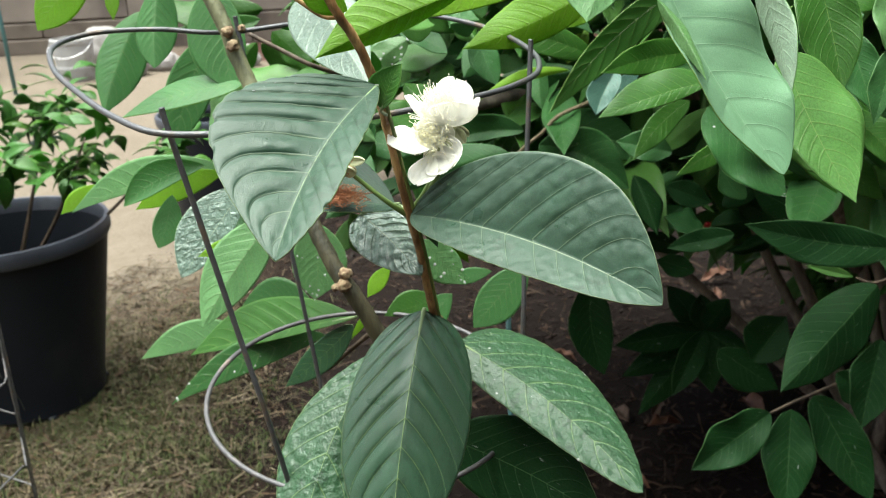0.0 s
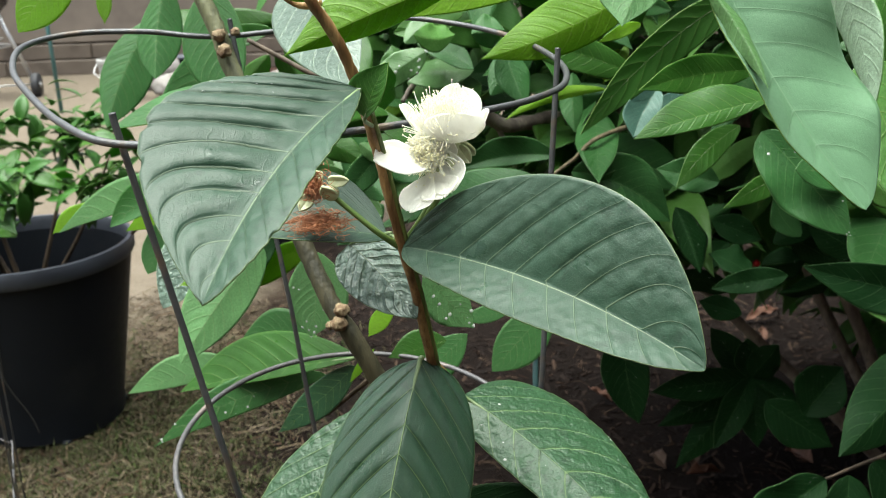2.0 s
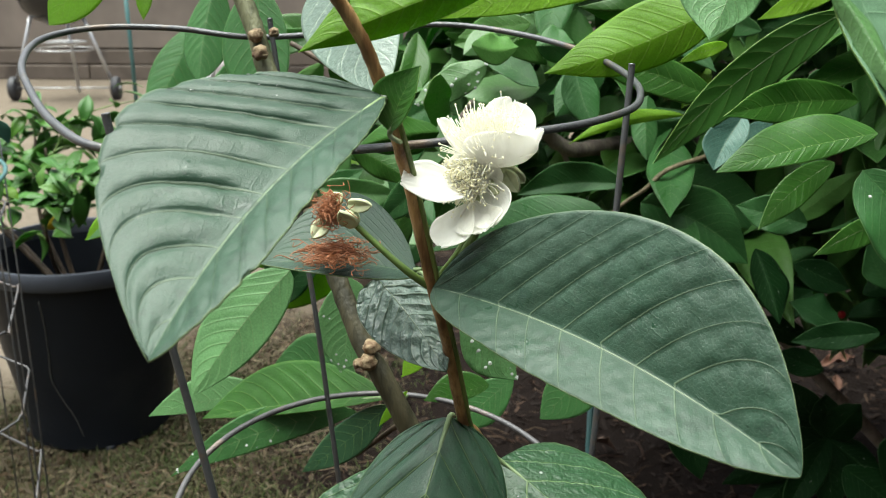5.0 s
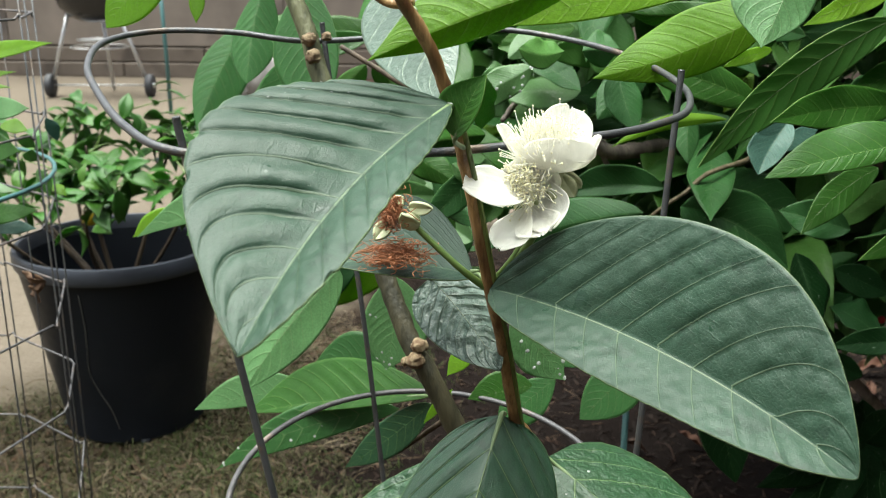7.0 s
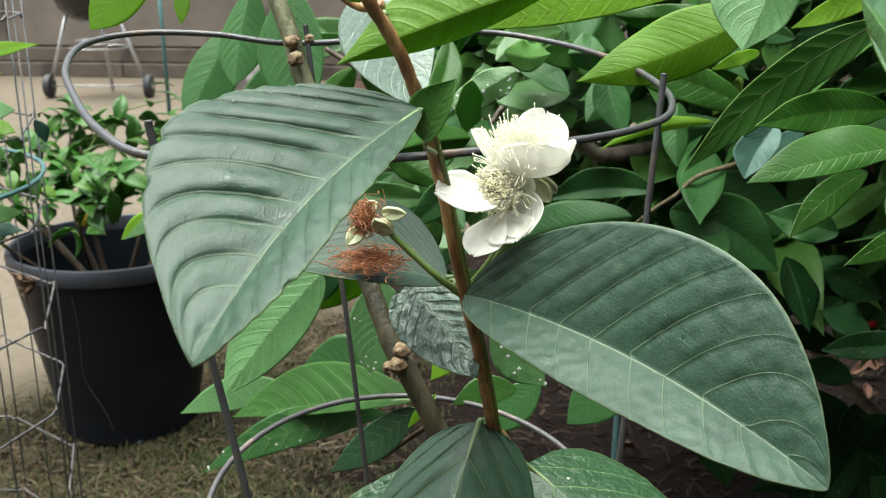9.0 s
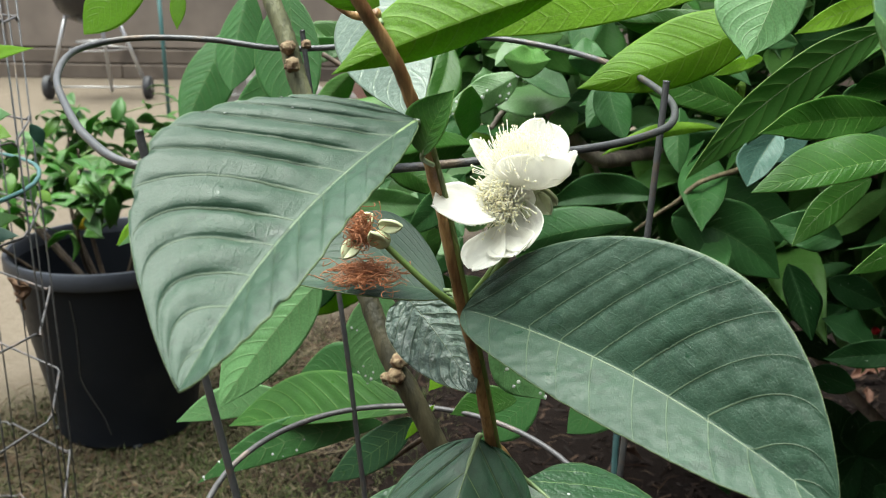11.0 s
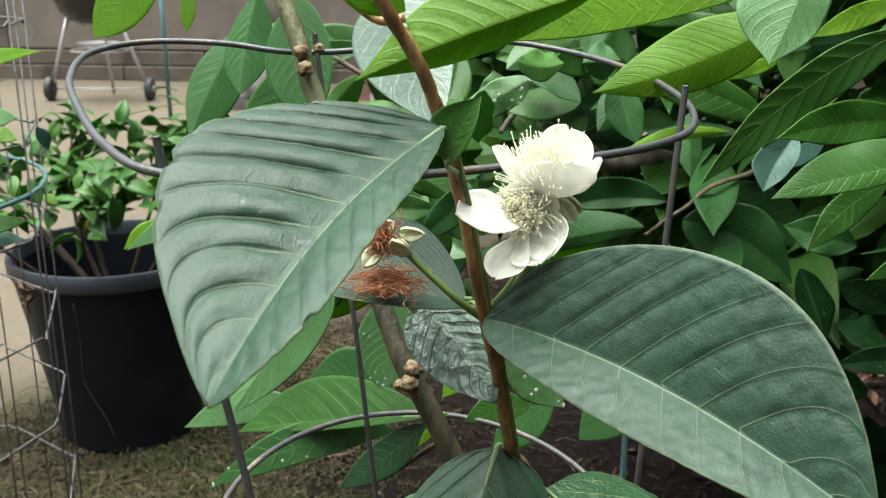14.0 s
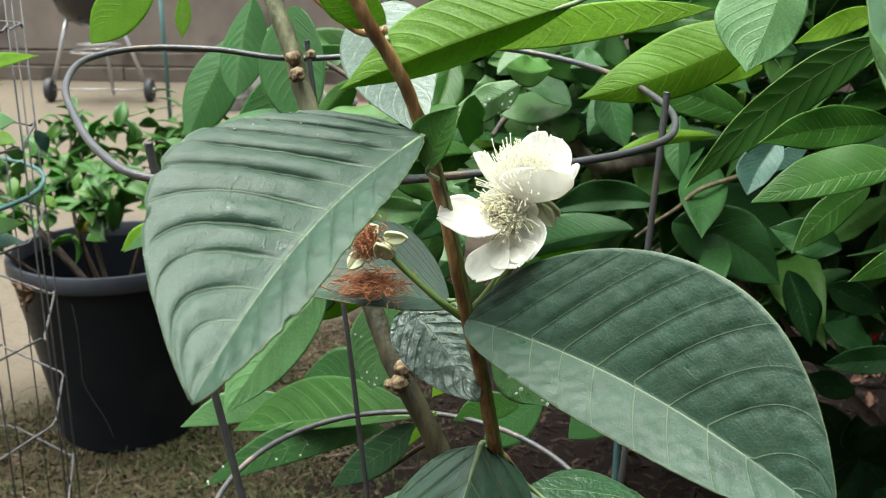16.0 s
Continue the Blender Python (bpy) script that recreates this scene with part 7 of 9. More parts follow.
leaf(shrub, (-0.2305, 0.9308, 0.8448), (-0.1338, 0.9173, 0.8533), (-0.0004, 0.0011, 0.0038), (-0.0039, 0.0140, 0.0084), (0.0036, -0.0125, -0.0118), "shrub_yellow", seed=237, rows=24, cols=6, corr=0.0008, pairs=11, full=0.75, wave=0.139, camber=-0.086, tipcurl=-0.078)
leaf(shrub, (-0.2484, 1.0068, 0.7172), (-0.2899, 1.0548, 0.7323), (0.0050, 0.0024, 0.0046), (-0.0180, 0.0078, -0.0162), (0.0087, 0.0136, 0.0084), "shrub_light", seed=238, rows=24, cols=6, corr=0.0008, pairs=11, full=0.75, wave=0.056, camber=-0.078, tipcurl=0.012)
leaf(shrub, (0.0075, 1.0637, 0.6882), (0.1053, 1.0488, 0.6798), (-0.0003, -0.0007, -0.0021), (0.0022, 0.0235, 0.0074), (-0.0017, 0.0095, -0.0218), "shrub_yellow", seed=239, rows=24, cols=6, corr=0.0008, pairs=11, full=0.75, wave=0.078, camber=-0.115, tipcurl=-0.035)
leaf(shrub, (-0.0880, 0.9601, 0.9085), (-0.0042, 1.0125, 0.9022), (-0.0001, 0.0011, 0.0034), (-0.0012, 0.0152, 0.0113), (-0.0001, -0.0014, -0.0150), "mid", seed=240, rows=24, cols=6, corr=0.0008, pairs=11, full=0.75, wave=0.076, camber=-0.034, tipcurl=0.022)
leaf(shrub, (-0.1808, 0.9195, 0.8138), (-0.1166, 0.9713, 0.8018), (-0.0000, -0.0003, -0.0011), (-0.0026, 0.0174, 0.0145), (0.0007, -0.0088, -0.0157), "mid", seed=241, rows=24, cols=6, corr=0.0008, pairs=11, full=0.75, wave=0.105, camber=0.006, tipcurl=-0.059)
leaf(shrub, (-0.1048, 0.9169, 0.9121), (-0.1138, 0.8583, 0.8564), (0.0053, 0.0005, -0.0016), (0.0146, -0.0037, -0.0035), (-0.0082, -0.0081, 0.0036), "mid", seed=242, rows=24, cols=6, corr=0.0008, pairs=11, full=0.75, wave=0.112, camber=-0.135, tipcurl=0.004)
leaf(shrub, (-0.0007, 0.9100, 0.8701), (-0.0550, 0.9228, 0.8937), (0.0013, 0.0012, 0.0029), (-0.0032, -0.0106, -0.0073), (0.0049, 0.0103, 0.0109), "shrub_lit", seed=243, rows=24, cols=6, corr=0.0008, pairs=11, full=0.75, wave=0.069, camber=0.061, tipcurl=-0.001)
leaf(shrub, (-0.1892, 0.8497, 0.7216), (-0.2776, 0.8747, 0.7159), (0.0001, 0.0012, 0.0037), (-0.0041, 0.0072, -0.0138), (0.0036, -0.0035, 0.0179), "young", seed=244, rows=24, cols=6, corr=0.0008, pairs=11, full=0.75, wave=0.076, camber=-0.123, tipcurl=-0.048)
leaf(shrub, (-0.0273, 0.8907, 0.7842), (-0.0969, 0.9053, 0.7921), (-0.0008, -0.0019, -0.0054), (-0.0016, -0.0098, -0.0129), (0.0008, 0.0174, 0.0119), "shrub_lit", seed=245, rows=24, cols=6, corr=0.0008, pairs=11, full=0.75, wave=0.132, camber=-0.12, tipcurl=-0.067)
leaf(shrub, (0.0107, 0.9867, 0.6963), (0.0798, 1.0364, 0.6764), (0.0003, 0.0014, 0.0044), (0.0008, -0.0015, 0.0180), (-0.0010, -0.0090, -0.0144), "mid", seed=246, rows=24, cols=6, corr=0.0008, pairs=11, full=0.75, wave=0.093, camber=0.096, tipcurl=0.01)
leaf(shrub, (-0.1375, 0.9348, 0.7850), (-0.1661, 0.9035, 0.7349), (-0.0034, -0.0000, 0.0020), (0.0090, 0.0007, -0.0055), (-0.0145, -0.0011, 0.0088), "mid", seed=247, rows=24, cols=6, corr=0.0008, pairs=11, full=0.75, wave=0.083, camber=0.095, tipcurl=0.028)
leaf(shrub, (-0.1018, 1.0037, 0.8685), (-0.1456, 1.0004, 0.8141), (-0.0016, 0.0001, 0.0012), (0.0115, 0.0184, -0.0141), (-0.0092, -0.0031, 0.0080), "shrub_lit", seed=248, rows=24, cols=6, corr=0.0008, pairs=11, full=0.75, wave=0.112, camber=-0.019, tipcurl=-0.076)
leaf(shrub, (-0.2265, 0.9900, 0.8423), (-0.2741, 1.0066, 0.7746), (0.0036, 0.0000, -0.0020), (0.0178, -0.0047, -0.0084), (-0.0217, 0.0188, 0.0055), "shrub_light", seed=249, rows=24, cols=6, corr=0.0008, pairs=11, full=0.75, wave=0.097, camber=0.066, tipcurl=0.041)
leaf(shrub, (-0.1204, 0.9417, 0.8397), (-0.0811, 0.9651, 0.7949), (-0.0031, -0.0016, -0.0033), (0.0104, 0.0042, 0.0109), (-0.0099, 0.0020, -0.0105), "shrub_lit", seed=250, rows=24, cols=6, corr=0.0008, pairs=11, full=0.75, wave=0.069, camber=-0.076, tipcurl=-0.034)
leaf(shrub, (-0.1107, 0.9225, 0.7030), (-0.0727, 0.9210, 0.6424), (-0.0049, -0.0019, -0.0030), (0.0118, 0.0076, 0.0064), (-0.0151, 0.0080, -0.0130), "mid", seed=251, rows=24, cols=6, corr=0.0008, pairs=11, full=0.75, wave=0.107, camber=-0.122, tipcurl=-0.045)
leaf(shrub, (-0.0893, 1.0051, 0.8826), (-0.0760, 0.9910, 0.8164), (0.0053, 0.0013, 0.0008), (0.0114, 0.0182, -0.0002), (-0.0172, 0.0060, -0.0037), "shrub_light", seed=252, rows=24, cols=6, corr=0.0008, pairs=11, full=0.75, wave=0.05, camber=-0.033, tipcurl=-0.048)
leaf(shrub, (-0.0015, 0.9412, 0.8652), (-0.0744, 0.9132, 0.8650), (-0.0000, 0.0001, 0.0003), (0.0018, -0.0110, -0.0141), (-0.0024, 0.0199, 0.0087), "shrub_light", seed=253, rows=24, cols=6, corr=0.0008, pairs=11, full=0.75, wave=0.074, camber=0.035, tipcurl=-0.012)
leaf(shrub, (-0.1978, 0.9682, 0.8777), (-0.1356, 0.9667, 0.8231), (0.0017, 0.0009, 0.0019), (0.0102, -0.0040, 0.0104), (-0.0147, 0.0087, -0.0147), "mid", seed=254, rows=24, cols=6, corr=0.0008, pairs=11, full=0.75, wave=0.096, camber=0.023, tipcurl=-0.059)
leaf(shrub, (-0.0855, 0.8510, 0.8731), (-0.1557, 0.8023, 0.8590), (0.0006, -0.0005, -0.0019), (-0.0005, 0.0155, -0.0140), (-0.0066, 0.0189, 0.0076), "mid", seed=255, rows=24, cols=6, corr=0.0008, pairs=11, full=0.75, wave=0.092, camber=-0.09, tipcurl=-0.038)
leaf(shrub, (-0.0087, 0.9567, 0.9082), (-0.0799, 0.9348, 0.9282), (-0.0007, -0.0012, -0.0033), (-0.0037, 0.0103, -0.0114), (0.0038, -0.0045, 0.0138), "mid", seed=256, rows=24, cols=6, corr=0.0008, pairs=11, full=0.75, wave=0.054, camber=0.008, tipcurl=-0.054)
leaf(shrub, (-0.0211, 1.0142, 0.6845), (0.0138, 1.0381, 0.5971), (-0.0061, -0.0020, -0.0026), (0.0176, 0.0045, 0.0079), (-0.0107, 0.0019, -0.0064), "young", seed=257, rows=24, cols=6, corr=0.0008, pairs=11, full=0.75, wave=0.134, camber=0.068, tipcurl=0.002)
leaf(shrub, (-0.2102, 0.8852, 0.8093), (-0.1801, 0.8956, 0.7596), (-0.0034, -0.0014, -0.0024), (0.0030, 0.0212, 0.0016), (-0.0129, 0.0123, -0.0097), "young", seed=258, rows=24, cols=6, corr=0.0008, pairs=11, full=0.75, wave=0.058, camber=0.028, tipcurl=-0.026)
leaf(shrub, (-0.1139, 0.9894, 0.7954), (-0.0531, 0.9928, 0.7433), (-0.0040, -0.0022, -0.0047), (0.0106, -0.0031, 0.0132), (-0.0093, -0.0071, -0.0108), "shrub_yellow", seed=259, rows=24, cols=6, corr=0.0008, pairs=11, full=0.75, wave=0.112, camber=-0.123, tipcurl=-0.045)
leaf(shrub, (-0.1346, 0.8390, 0.8473), (-0.0973, 0.8402, 0.7954), (0.0021, 0.0009, 0.0015), (0.0101, -0.0013, 0.0076), (-0.0087, -0.0095, -0.0059), "shrub_lit", seed=560, rows=24, cols=6, corr=0.0008, pairs=11, full=0.75, wave=0.067, camber=-0.103, tipcurl=-0.0)
leaf(shrub, (-0.1162, 0.8780, 0.7577), (-0.1841, 0.8784, 0.7994), (-0.0015, -0.0010, -0.0024), (-0.0054, -0.0079, -0.0093), (0.0076, 0.0009, 0.0119), "shrub_lit", seed=1115, rows=24, cols=6, corr=0.0008, pairs=11, full=0.75, wave=0.073, camber=-0.075, tipcurl=-0.078)
leaf(shrub, (-0.1669, 0.9079, 0.7141), (-0.1076, 0.9295, 0.7470), (-0.0016, 0.0005, 0.0026), (-0.0083, 0.0076, 0.0098), (0.0065, 0.0033, -0.0140), "shrub_lit", seed=580, rows=24, cols=6, corr=0.0008, pairs=11, full=0.75, wave=0.058, camber=-0.048, tipcurl=0.018)
leaf(shrub, (-0.2521, 0.9442, 0.6437), (-0.2061, 0.9718, 0.7035), (-0.0027, 0.0001, 0.0020), (-0.0109, -0.0020, 0.0097), (0.0135, -0.0034, -0.0084), "shrub", seed=760, rows=24, cols=6, corr=0.0008, pairs=11, full=0.75, wave=0.14, camber=0.061, tipcurl=0.049)
leaf(shrub, (-0.1535, 0.9442, 0.7868), (-0.2187, 0.9566, 0.7302), (0.0022, -0.0003, -0.0024), (0.0109, -0.0074, -0.0087), (-0.0084, -0.0048, 0.0127), "shrub_lit", seed=710, rows=24, cols=6, corr=0.0008, pairs=11, full=0.75, wave=0.106, camber=-0.148, tipcurl=-0.038)
leaf(shrub, (-0.1259, 0.9977, 0.8049), (-0.1816, 0.9918, 0.7522), (0.0024, -0.0003, -0.0024), (0.0113, -0.0067, -0.0090), (-0.0097, -0.0044, 0.0122), "shrub_lit", seed=1150, rows=24, cols=6, corr=0.0008, pairs=11, full=0.75, wave=0.083, camber=0.057, tipcurl=-0.01)
leaf(shrub, (-0.0575, 0.7241, 0.8425), (-0.0993, 0.7230, 0.7967), (0.0023, -0.0002, -0.0021), (0.0080, -0.0037, -0.0059), (-0.0075, -0.0024, 0.0079), "shrub_lit", seed=300, rows=24, cols=6, corr=0.0008, pairs=11, full=0.75, wave=0.099, camber=-0.106, tipcurl=-0.039)
leaf(shrub, (-0.1236, 0.7551, 0.8452), (-0.0761, 0.7556, 0.8185), (0.0006, 0.0004, 0.0010), (0.0049, 0.0074, 0.0093), (-0.0058, -0.0010, -0.0100), "mid", seed=301, rows=24, cols=6, corr=0.0008, pairs=11, full=0.75, wave=0.111, camber=-0.007, tipcurl=0.013)
leaf(shrub, (-0.0651, 0.7687, 0.7861), (-0.1066, 0.7934, 0.8214), (0.0006, 0.0003, 0.0005), (-0.0112, 0.0003, -0.0104), (0.0077, 0.0082, 0.0064), "shrub_lit", seed=302, rows=24, cols=6, corr=0.0008, pairs=11, full=0.75, wave=0.098, camber=-0.14, tipcurl=-0.014)
leaf(shrub, (-0.1618, 0.7988, 0.8040), (-0.0997, 0.8284, 0.7934), (-0.0001, -0.0010, -0.0030), (0.0015, -0.0010, 0.0121), (0.0007, -0.0087, -0.0106), "shrub_light", seed=303, rows=24, cols=6, corr=0.0008, pairs=11, full=0.75, wave=0.119, camber=-0.024, tipcurl=-0.076)
leaf(shrub, (-0.0788, 0.8072, 0.8483), (-0.1232, 0.8089, 0.8127), (0.0022, -0.0004, -0.0026), (0.0090, -0.0053, -0.0091), (-0.0071, -0.0020, 0.0099), "shrub_lit", seed=304, rows=24, cols=6, corr=0.0008, pairs=11, full=0.75, wave=0.113, camber=-0.041, tipcurl=0.01)
leaf(shrub, (-0.1057, 0.7908, 0.7453), (-0.0917, 0.8095, 0.7961), (-0.0013, -0.0001, 0.0004), (-0.0149, 0.0016, 0.0036), (0.0114, 0.0034, -0.0044), "mid", seed=305, rows=24, cols=6, corr=0.0008, pairs=11, full=0.75, wave=0.088, camber=-0.02, tipcurl=-0.001)
leaf(shrub, (-0.1910, 0.8485, 0.7761), (-0.1455, 0.8858, 0.7997), (0.0005, -0.0002, -0.0008), (-0.0058, -0.0009, 0.0112), (0.0080, -0.0055, -0.0105), "shrub_lit", seed=306, rows=24, cols=6, corr=0.0008, pairs=11, full=0.75, wave=0.109, camber=-0.044, tipcurl=-0.045)
leaf(shrub, (-0.1615, 0.8902, 0.8230), (-0.1810, 0.8642, 0.7525), (-0.0033, -0.0003, 0.0010), (0.0131, 0.0049, -0.0052), (-0.0141, 0.0022, 0.0032), "shrub_light", seed=307, rows=24, cols=6, corr=0.0008, pairs=11, full=0.75, wave=0.068, camber=-0.071, tipcurl=-0.027)
leaf(shrub, (-0.2243, 0.8440, 0.7146), (-0.1762, 0.8651, 0.7525), (-0.0025, 0.0005, 0.0030), (-0.0086, -0.0045, 0.0146), (0.0105, -0.0070, -0.0086), "shrub_lit", seed=308, rows=24, cols=6, corr=0.0008, pairs=11, full=0.75, wave=0.075, camber=0.052, tipcurl=-0.055)
leaf(shrub, (-0.0743, 0.8751, 0.7908), (-0.1176, 0.8733, 0.7436), (0.0011, -0.0001, -0.0010), (0.0085, 0.0042, -0.0099), (-0.0110, 0.0065, 0.0077), "mid", seed=309, rows=24, cols=6, corr=0.0008, pairs=11, full=0.75, wave=0.086, camber=0.041, tipcurl=0.012)
tube("branch", smooth_path([(-0.0667, 0.9136, 0.8407), (-0.0573, 0.9409, 0.8539), (-0.0457, 0.9764, 0.8581), (-0.0232, 0.9976, 0.8444), (0.0181, 1.0029, 0.8031), (0.0538, 1.0293, 0.7979), (0.0868, 1.0671, 0.7968), (0.1587, 1.1505, 0.7818)] + [(0.42, 1.15, 0.74), (0.62, 1.35, 0.45)], 7), [0.0022, 0.003, 0.0045, 0.006, 0.0075, 0.008, 0.008, 0.009, 0.010, 0.011], M["grey_branch"], shrub, "grey-brown bare branch", 9, rough=0.09, seed=7)
tube("twig", smooth_path([(0.0600, 0.9113, 0.7582), (0.0777, 0.9093, 0.7750), (0.0928, 0.9152, 0.7848), (0.1104, 0.9234, 0.8002), (0.1421, 0.9427, 0.8087), (0.1926, 1.0162, 0.8089)] + [(0.42, 1.15, 0.80)], 7), [0.0014, 0.0018, 0.002, 0.0022, 0.0028, 0.0035], M["tan_twig"], shrub, "tan brown twig with leaf scars", 8, rough=0.12, seed=8)
tube("twig", smooth_path([(0.0170, 1.0029, 0.8036), (0.0279, 1.0087, 0.7819), (0.0510, 1.0379, 0.7595)], 6), [0.003, 0.002], M["grey_branch"], shrub, "", 7, rough=0.09, seed=9)
berry((0.2987, 0.9555, 0.7086), 0.0038)
berry((0.3075, 0.9587, 0.7163), 0.0044)
berry((0.3411, 0.9351, 0.7070), 0.0038)
berry((0.2791, 0.9868, 0.6509), 0.0044)
berry((0.2895, 0.9981, 0.6515), 0.0038)
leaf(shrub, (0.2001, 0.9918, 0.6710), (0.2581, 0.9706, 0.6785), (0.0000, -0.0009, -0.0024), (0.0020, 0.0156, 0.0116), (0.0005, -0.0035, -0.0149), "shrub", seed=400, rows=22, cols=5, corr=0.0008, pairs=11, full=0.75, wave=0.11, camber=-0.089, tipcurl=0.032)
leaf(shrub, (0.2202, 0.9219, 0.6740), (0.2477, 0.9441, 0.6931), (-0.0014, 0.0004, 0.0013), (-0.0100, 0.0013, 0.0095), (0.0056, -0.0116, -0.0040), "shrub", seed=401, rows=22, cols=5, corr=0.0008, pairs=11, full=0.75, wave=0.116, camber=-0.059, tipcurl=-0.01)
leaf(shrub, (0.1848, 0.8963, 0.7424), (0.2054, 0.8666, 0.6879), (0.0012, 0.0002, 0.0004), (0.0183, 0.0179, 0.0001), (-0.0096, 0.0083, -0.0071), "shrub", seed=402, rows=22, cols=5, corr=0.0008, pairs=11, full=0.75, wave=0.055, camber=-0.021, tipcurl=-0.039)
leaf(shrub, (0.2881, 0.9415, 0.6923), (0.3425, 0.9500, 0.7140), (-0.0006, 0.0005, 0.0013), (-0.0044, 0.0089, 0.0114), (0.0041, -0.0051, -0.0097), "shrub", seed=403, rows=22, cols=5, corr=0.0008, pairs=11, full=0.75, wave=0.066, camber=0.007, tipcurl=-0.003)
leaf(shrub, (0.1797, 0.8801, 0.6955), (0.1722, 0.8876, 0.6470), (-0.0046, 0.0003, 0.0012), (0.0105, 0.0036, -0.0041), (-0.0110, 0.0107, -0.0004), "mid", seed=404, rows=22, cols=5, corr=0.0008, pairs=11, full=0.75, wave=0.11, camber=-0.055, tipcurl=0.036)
leaf(shrub, (0.2538, 0.9716, 0.7222), (0.1737, 0.9334, 0.6968), (0.0006, -0.0004, -0.0012), (0.0064, 0.0007, -0.0123), (-0.0043, 0.0108, 0.0092), "shrub_lit", seed=405, rows=22, cols=5, corr=0.0008, pairs=11, full=0.75, wave=0.113, camber=-0.075, tipcurl=-0.056)
leaf(shrub, (0.2937, 0.8780, 0.7194), (0.2692, 0.8827, 0.7566), (-0.0042, -0.0010, -0.0024), (-0.0103, -0.0044, -0.0048), (0.0108, 0.0018, 0.0064), "shrub_lit", seed=406, rows=22, cols=5, corr=0.0008, pairs=11, full=0.75, wave=0.133, camber=-0.003, tipcurl=-0.029)
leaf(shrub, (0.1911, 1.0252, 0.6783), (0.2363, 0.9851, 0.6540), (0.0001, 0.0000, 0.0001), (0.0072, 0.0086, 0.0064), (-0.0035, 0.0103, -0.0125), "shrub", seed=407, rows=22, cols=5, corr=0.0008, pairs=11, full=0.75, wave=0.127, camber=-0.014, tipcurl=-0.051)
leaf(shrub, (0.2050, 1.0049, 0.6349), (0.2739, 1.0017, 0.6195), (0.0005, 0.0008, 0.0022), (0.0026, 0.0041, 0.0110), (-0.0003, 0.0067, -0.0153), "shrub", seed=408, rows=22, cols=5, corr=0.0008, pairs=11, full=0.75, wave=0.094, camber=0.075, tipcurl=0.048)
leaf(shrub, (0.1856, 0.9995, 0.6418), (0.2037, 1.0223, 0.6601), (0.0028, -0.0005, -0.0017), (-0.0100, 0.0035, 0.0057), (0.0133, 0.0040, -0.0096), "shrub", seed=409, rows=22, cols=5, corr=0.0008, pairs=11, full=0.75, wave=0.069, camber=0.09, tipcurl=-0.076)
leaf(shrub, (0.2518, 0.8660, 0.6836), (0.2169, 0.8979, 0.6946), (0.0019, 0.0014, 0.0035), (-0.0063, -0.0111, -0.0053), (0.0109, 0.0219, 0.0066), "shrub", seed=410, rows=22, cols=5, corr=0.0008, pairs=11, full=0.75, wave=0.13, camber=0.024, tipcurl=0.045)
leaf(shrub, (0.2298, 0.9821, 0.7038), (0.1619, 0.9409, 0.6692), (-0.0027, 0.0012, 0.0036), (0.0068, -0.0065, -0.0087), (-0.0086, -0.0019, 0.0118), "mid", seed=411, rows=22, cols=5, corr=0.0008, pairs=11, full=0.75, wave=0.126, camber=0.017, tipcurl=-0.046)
leaf(shrub, (0.2261, 1.0701, 0.7325), (0.3296, 1.1013, 0.7145), (0.0004, 0.0015, 0.0041), (0.0044, 0.0176, 0.0153), (0.0001, 0.0016, -0.0167), "shrub_lit", seed=412, rows=22, cols=5, corr=0.0008, pairs=11, full=0.75, wave=0.135, camber=0.088, tipcurl=-0.076)
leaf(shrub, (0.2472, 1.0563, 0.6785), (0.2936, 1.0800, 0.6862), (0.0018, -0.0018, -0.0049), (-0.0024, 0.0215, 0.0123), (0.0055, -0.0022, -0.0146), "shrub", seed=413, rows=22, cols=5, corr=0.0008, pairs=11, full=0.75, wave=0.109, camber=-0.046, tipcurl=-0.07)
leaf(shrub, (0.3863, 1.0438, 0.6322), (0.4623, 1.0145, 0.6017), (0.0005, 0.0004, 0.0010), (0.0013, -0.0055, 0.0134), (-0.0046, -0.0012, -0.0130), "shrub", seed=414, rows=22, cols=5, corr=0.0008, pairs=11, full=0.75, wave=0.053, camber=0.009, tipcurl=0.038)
leaf(shrub, (0.3019, 0.9099, 0.7689), (0.2951, 0.9020, 0.7214), (0.0034, -0.0001, -0.0007), (0.0161, 0.0110, -0.0057), (-0.0155, -0.0091, 0.0052), "shrub_lit", seed=415, rows=22, cols=5, corr=0.0008, pairs=11, full=0.75, wave=0.056, camber=0.071, tipcurl=-0.064)
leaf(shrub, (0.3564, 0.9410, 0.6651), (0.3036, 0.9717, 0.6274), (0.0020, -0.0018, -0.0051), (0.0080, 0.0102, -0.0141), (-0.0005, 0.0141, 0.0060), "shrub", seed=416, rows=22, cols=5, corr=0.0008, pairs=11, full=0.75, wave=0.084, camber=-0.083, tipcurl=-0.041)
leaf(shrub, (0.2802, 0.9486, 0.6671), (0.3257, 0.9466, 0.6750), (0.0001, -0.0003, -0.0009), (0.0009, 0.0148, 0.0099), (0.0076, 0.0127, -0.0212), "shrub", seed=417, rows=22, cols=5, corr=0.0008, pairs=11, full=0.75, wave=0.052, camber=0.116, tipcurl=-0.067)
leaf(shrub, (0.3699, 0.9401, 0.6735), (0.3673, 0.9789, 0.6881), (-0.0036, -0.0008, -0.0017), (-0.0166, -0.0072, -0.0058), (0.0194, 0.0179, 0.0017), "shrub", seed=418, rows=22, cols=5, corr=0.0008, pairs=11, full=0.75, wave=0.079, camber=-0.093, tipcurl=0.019)
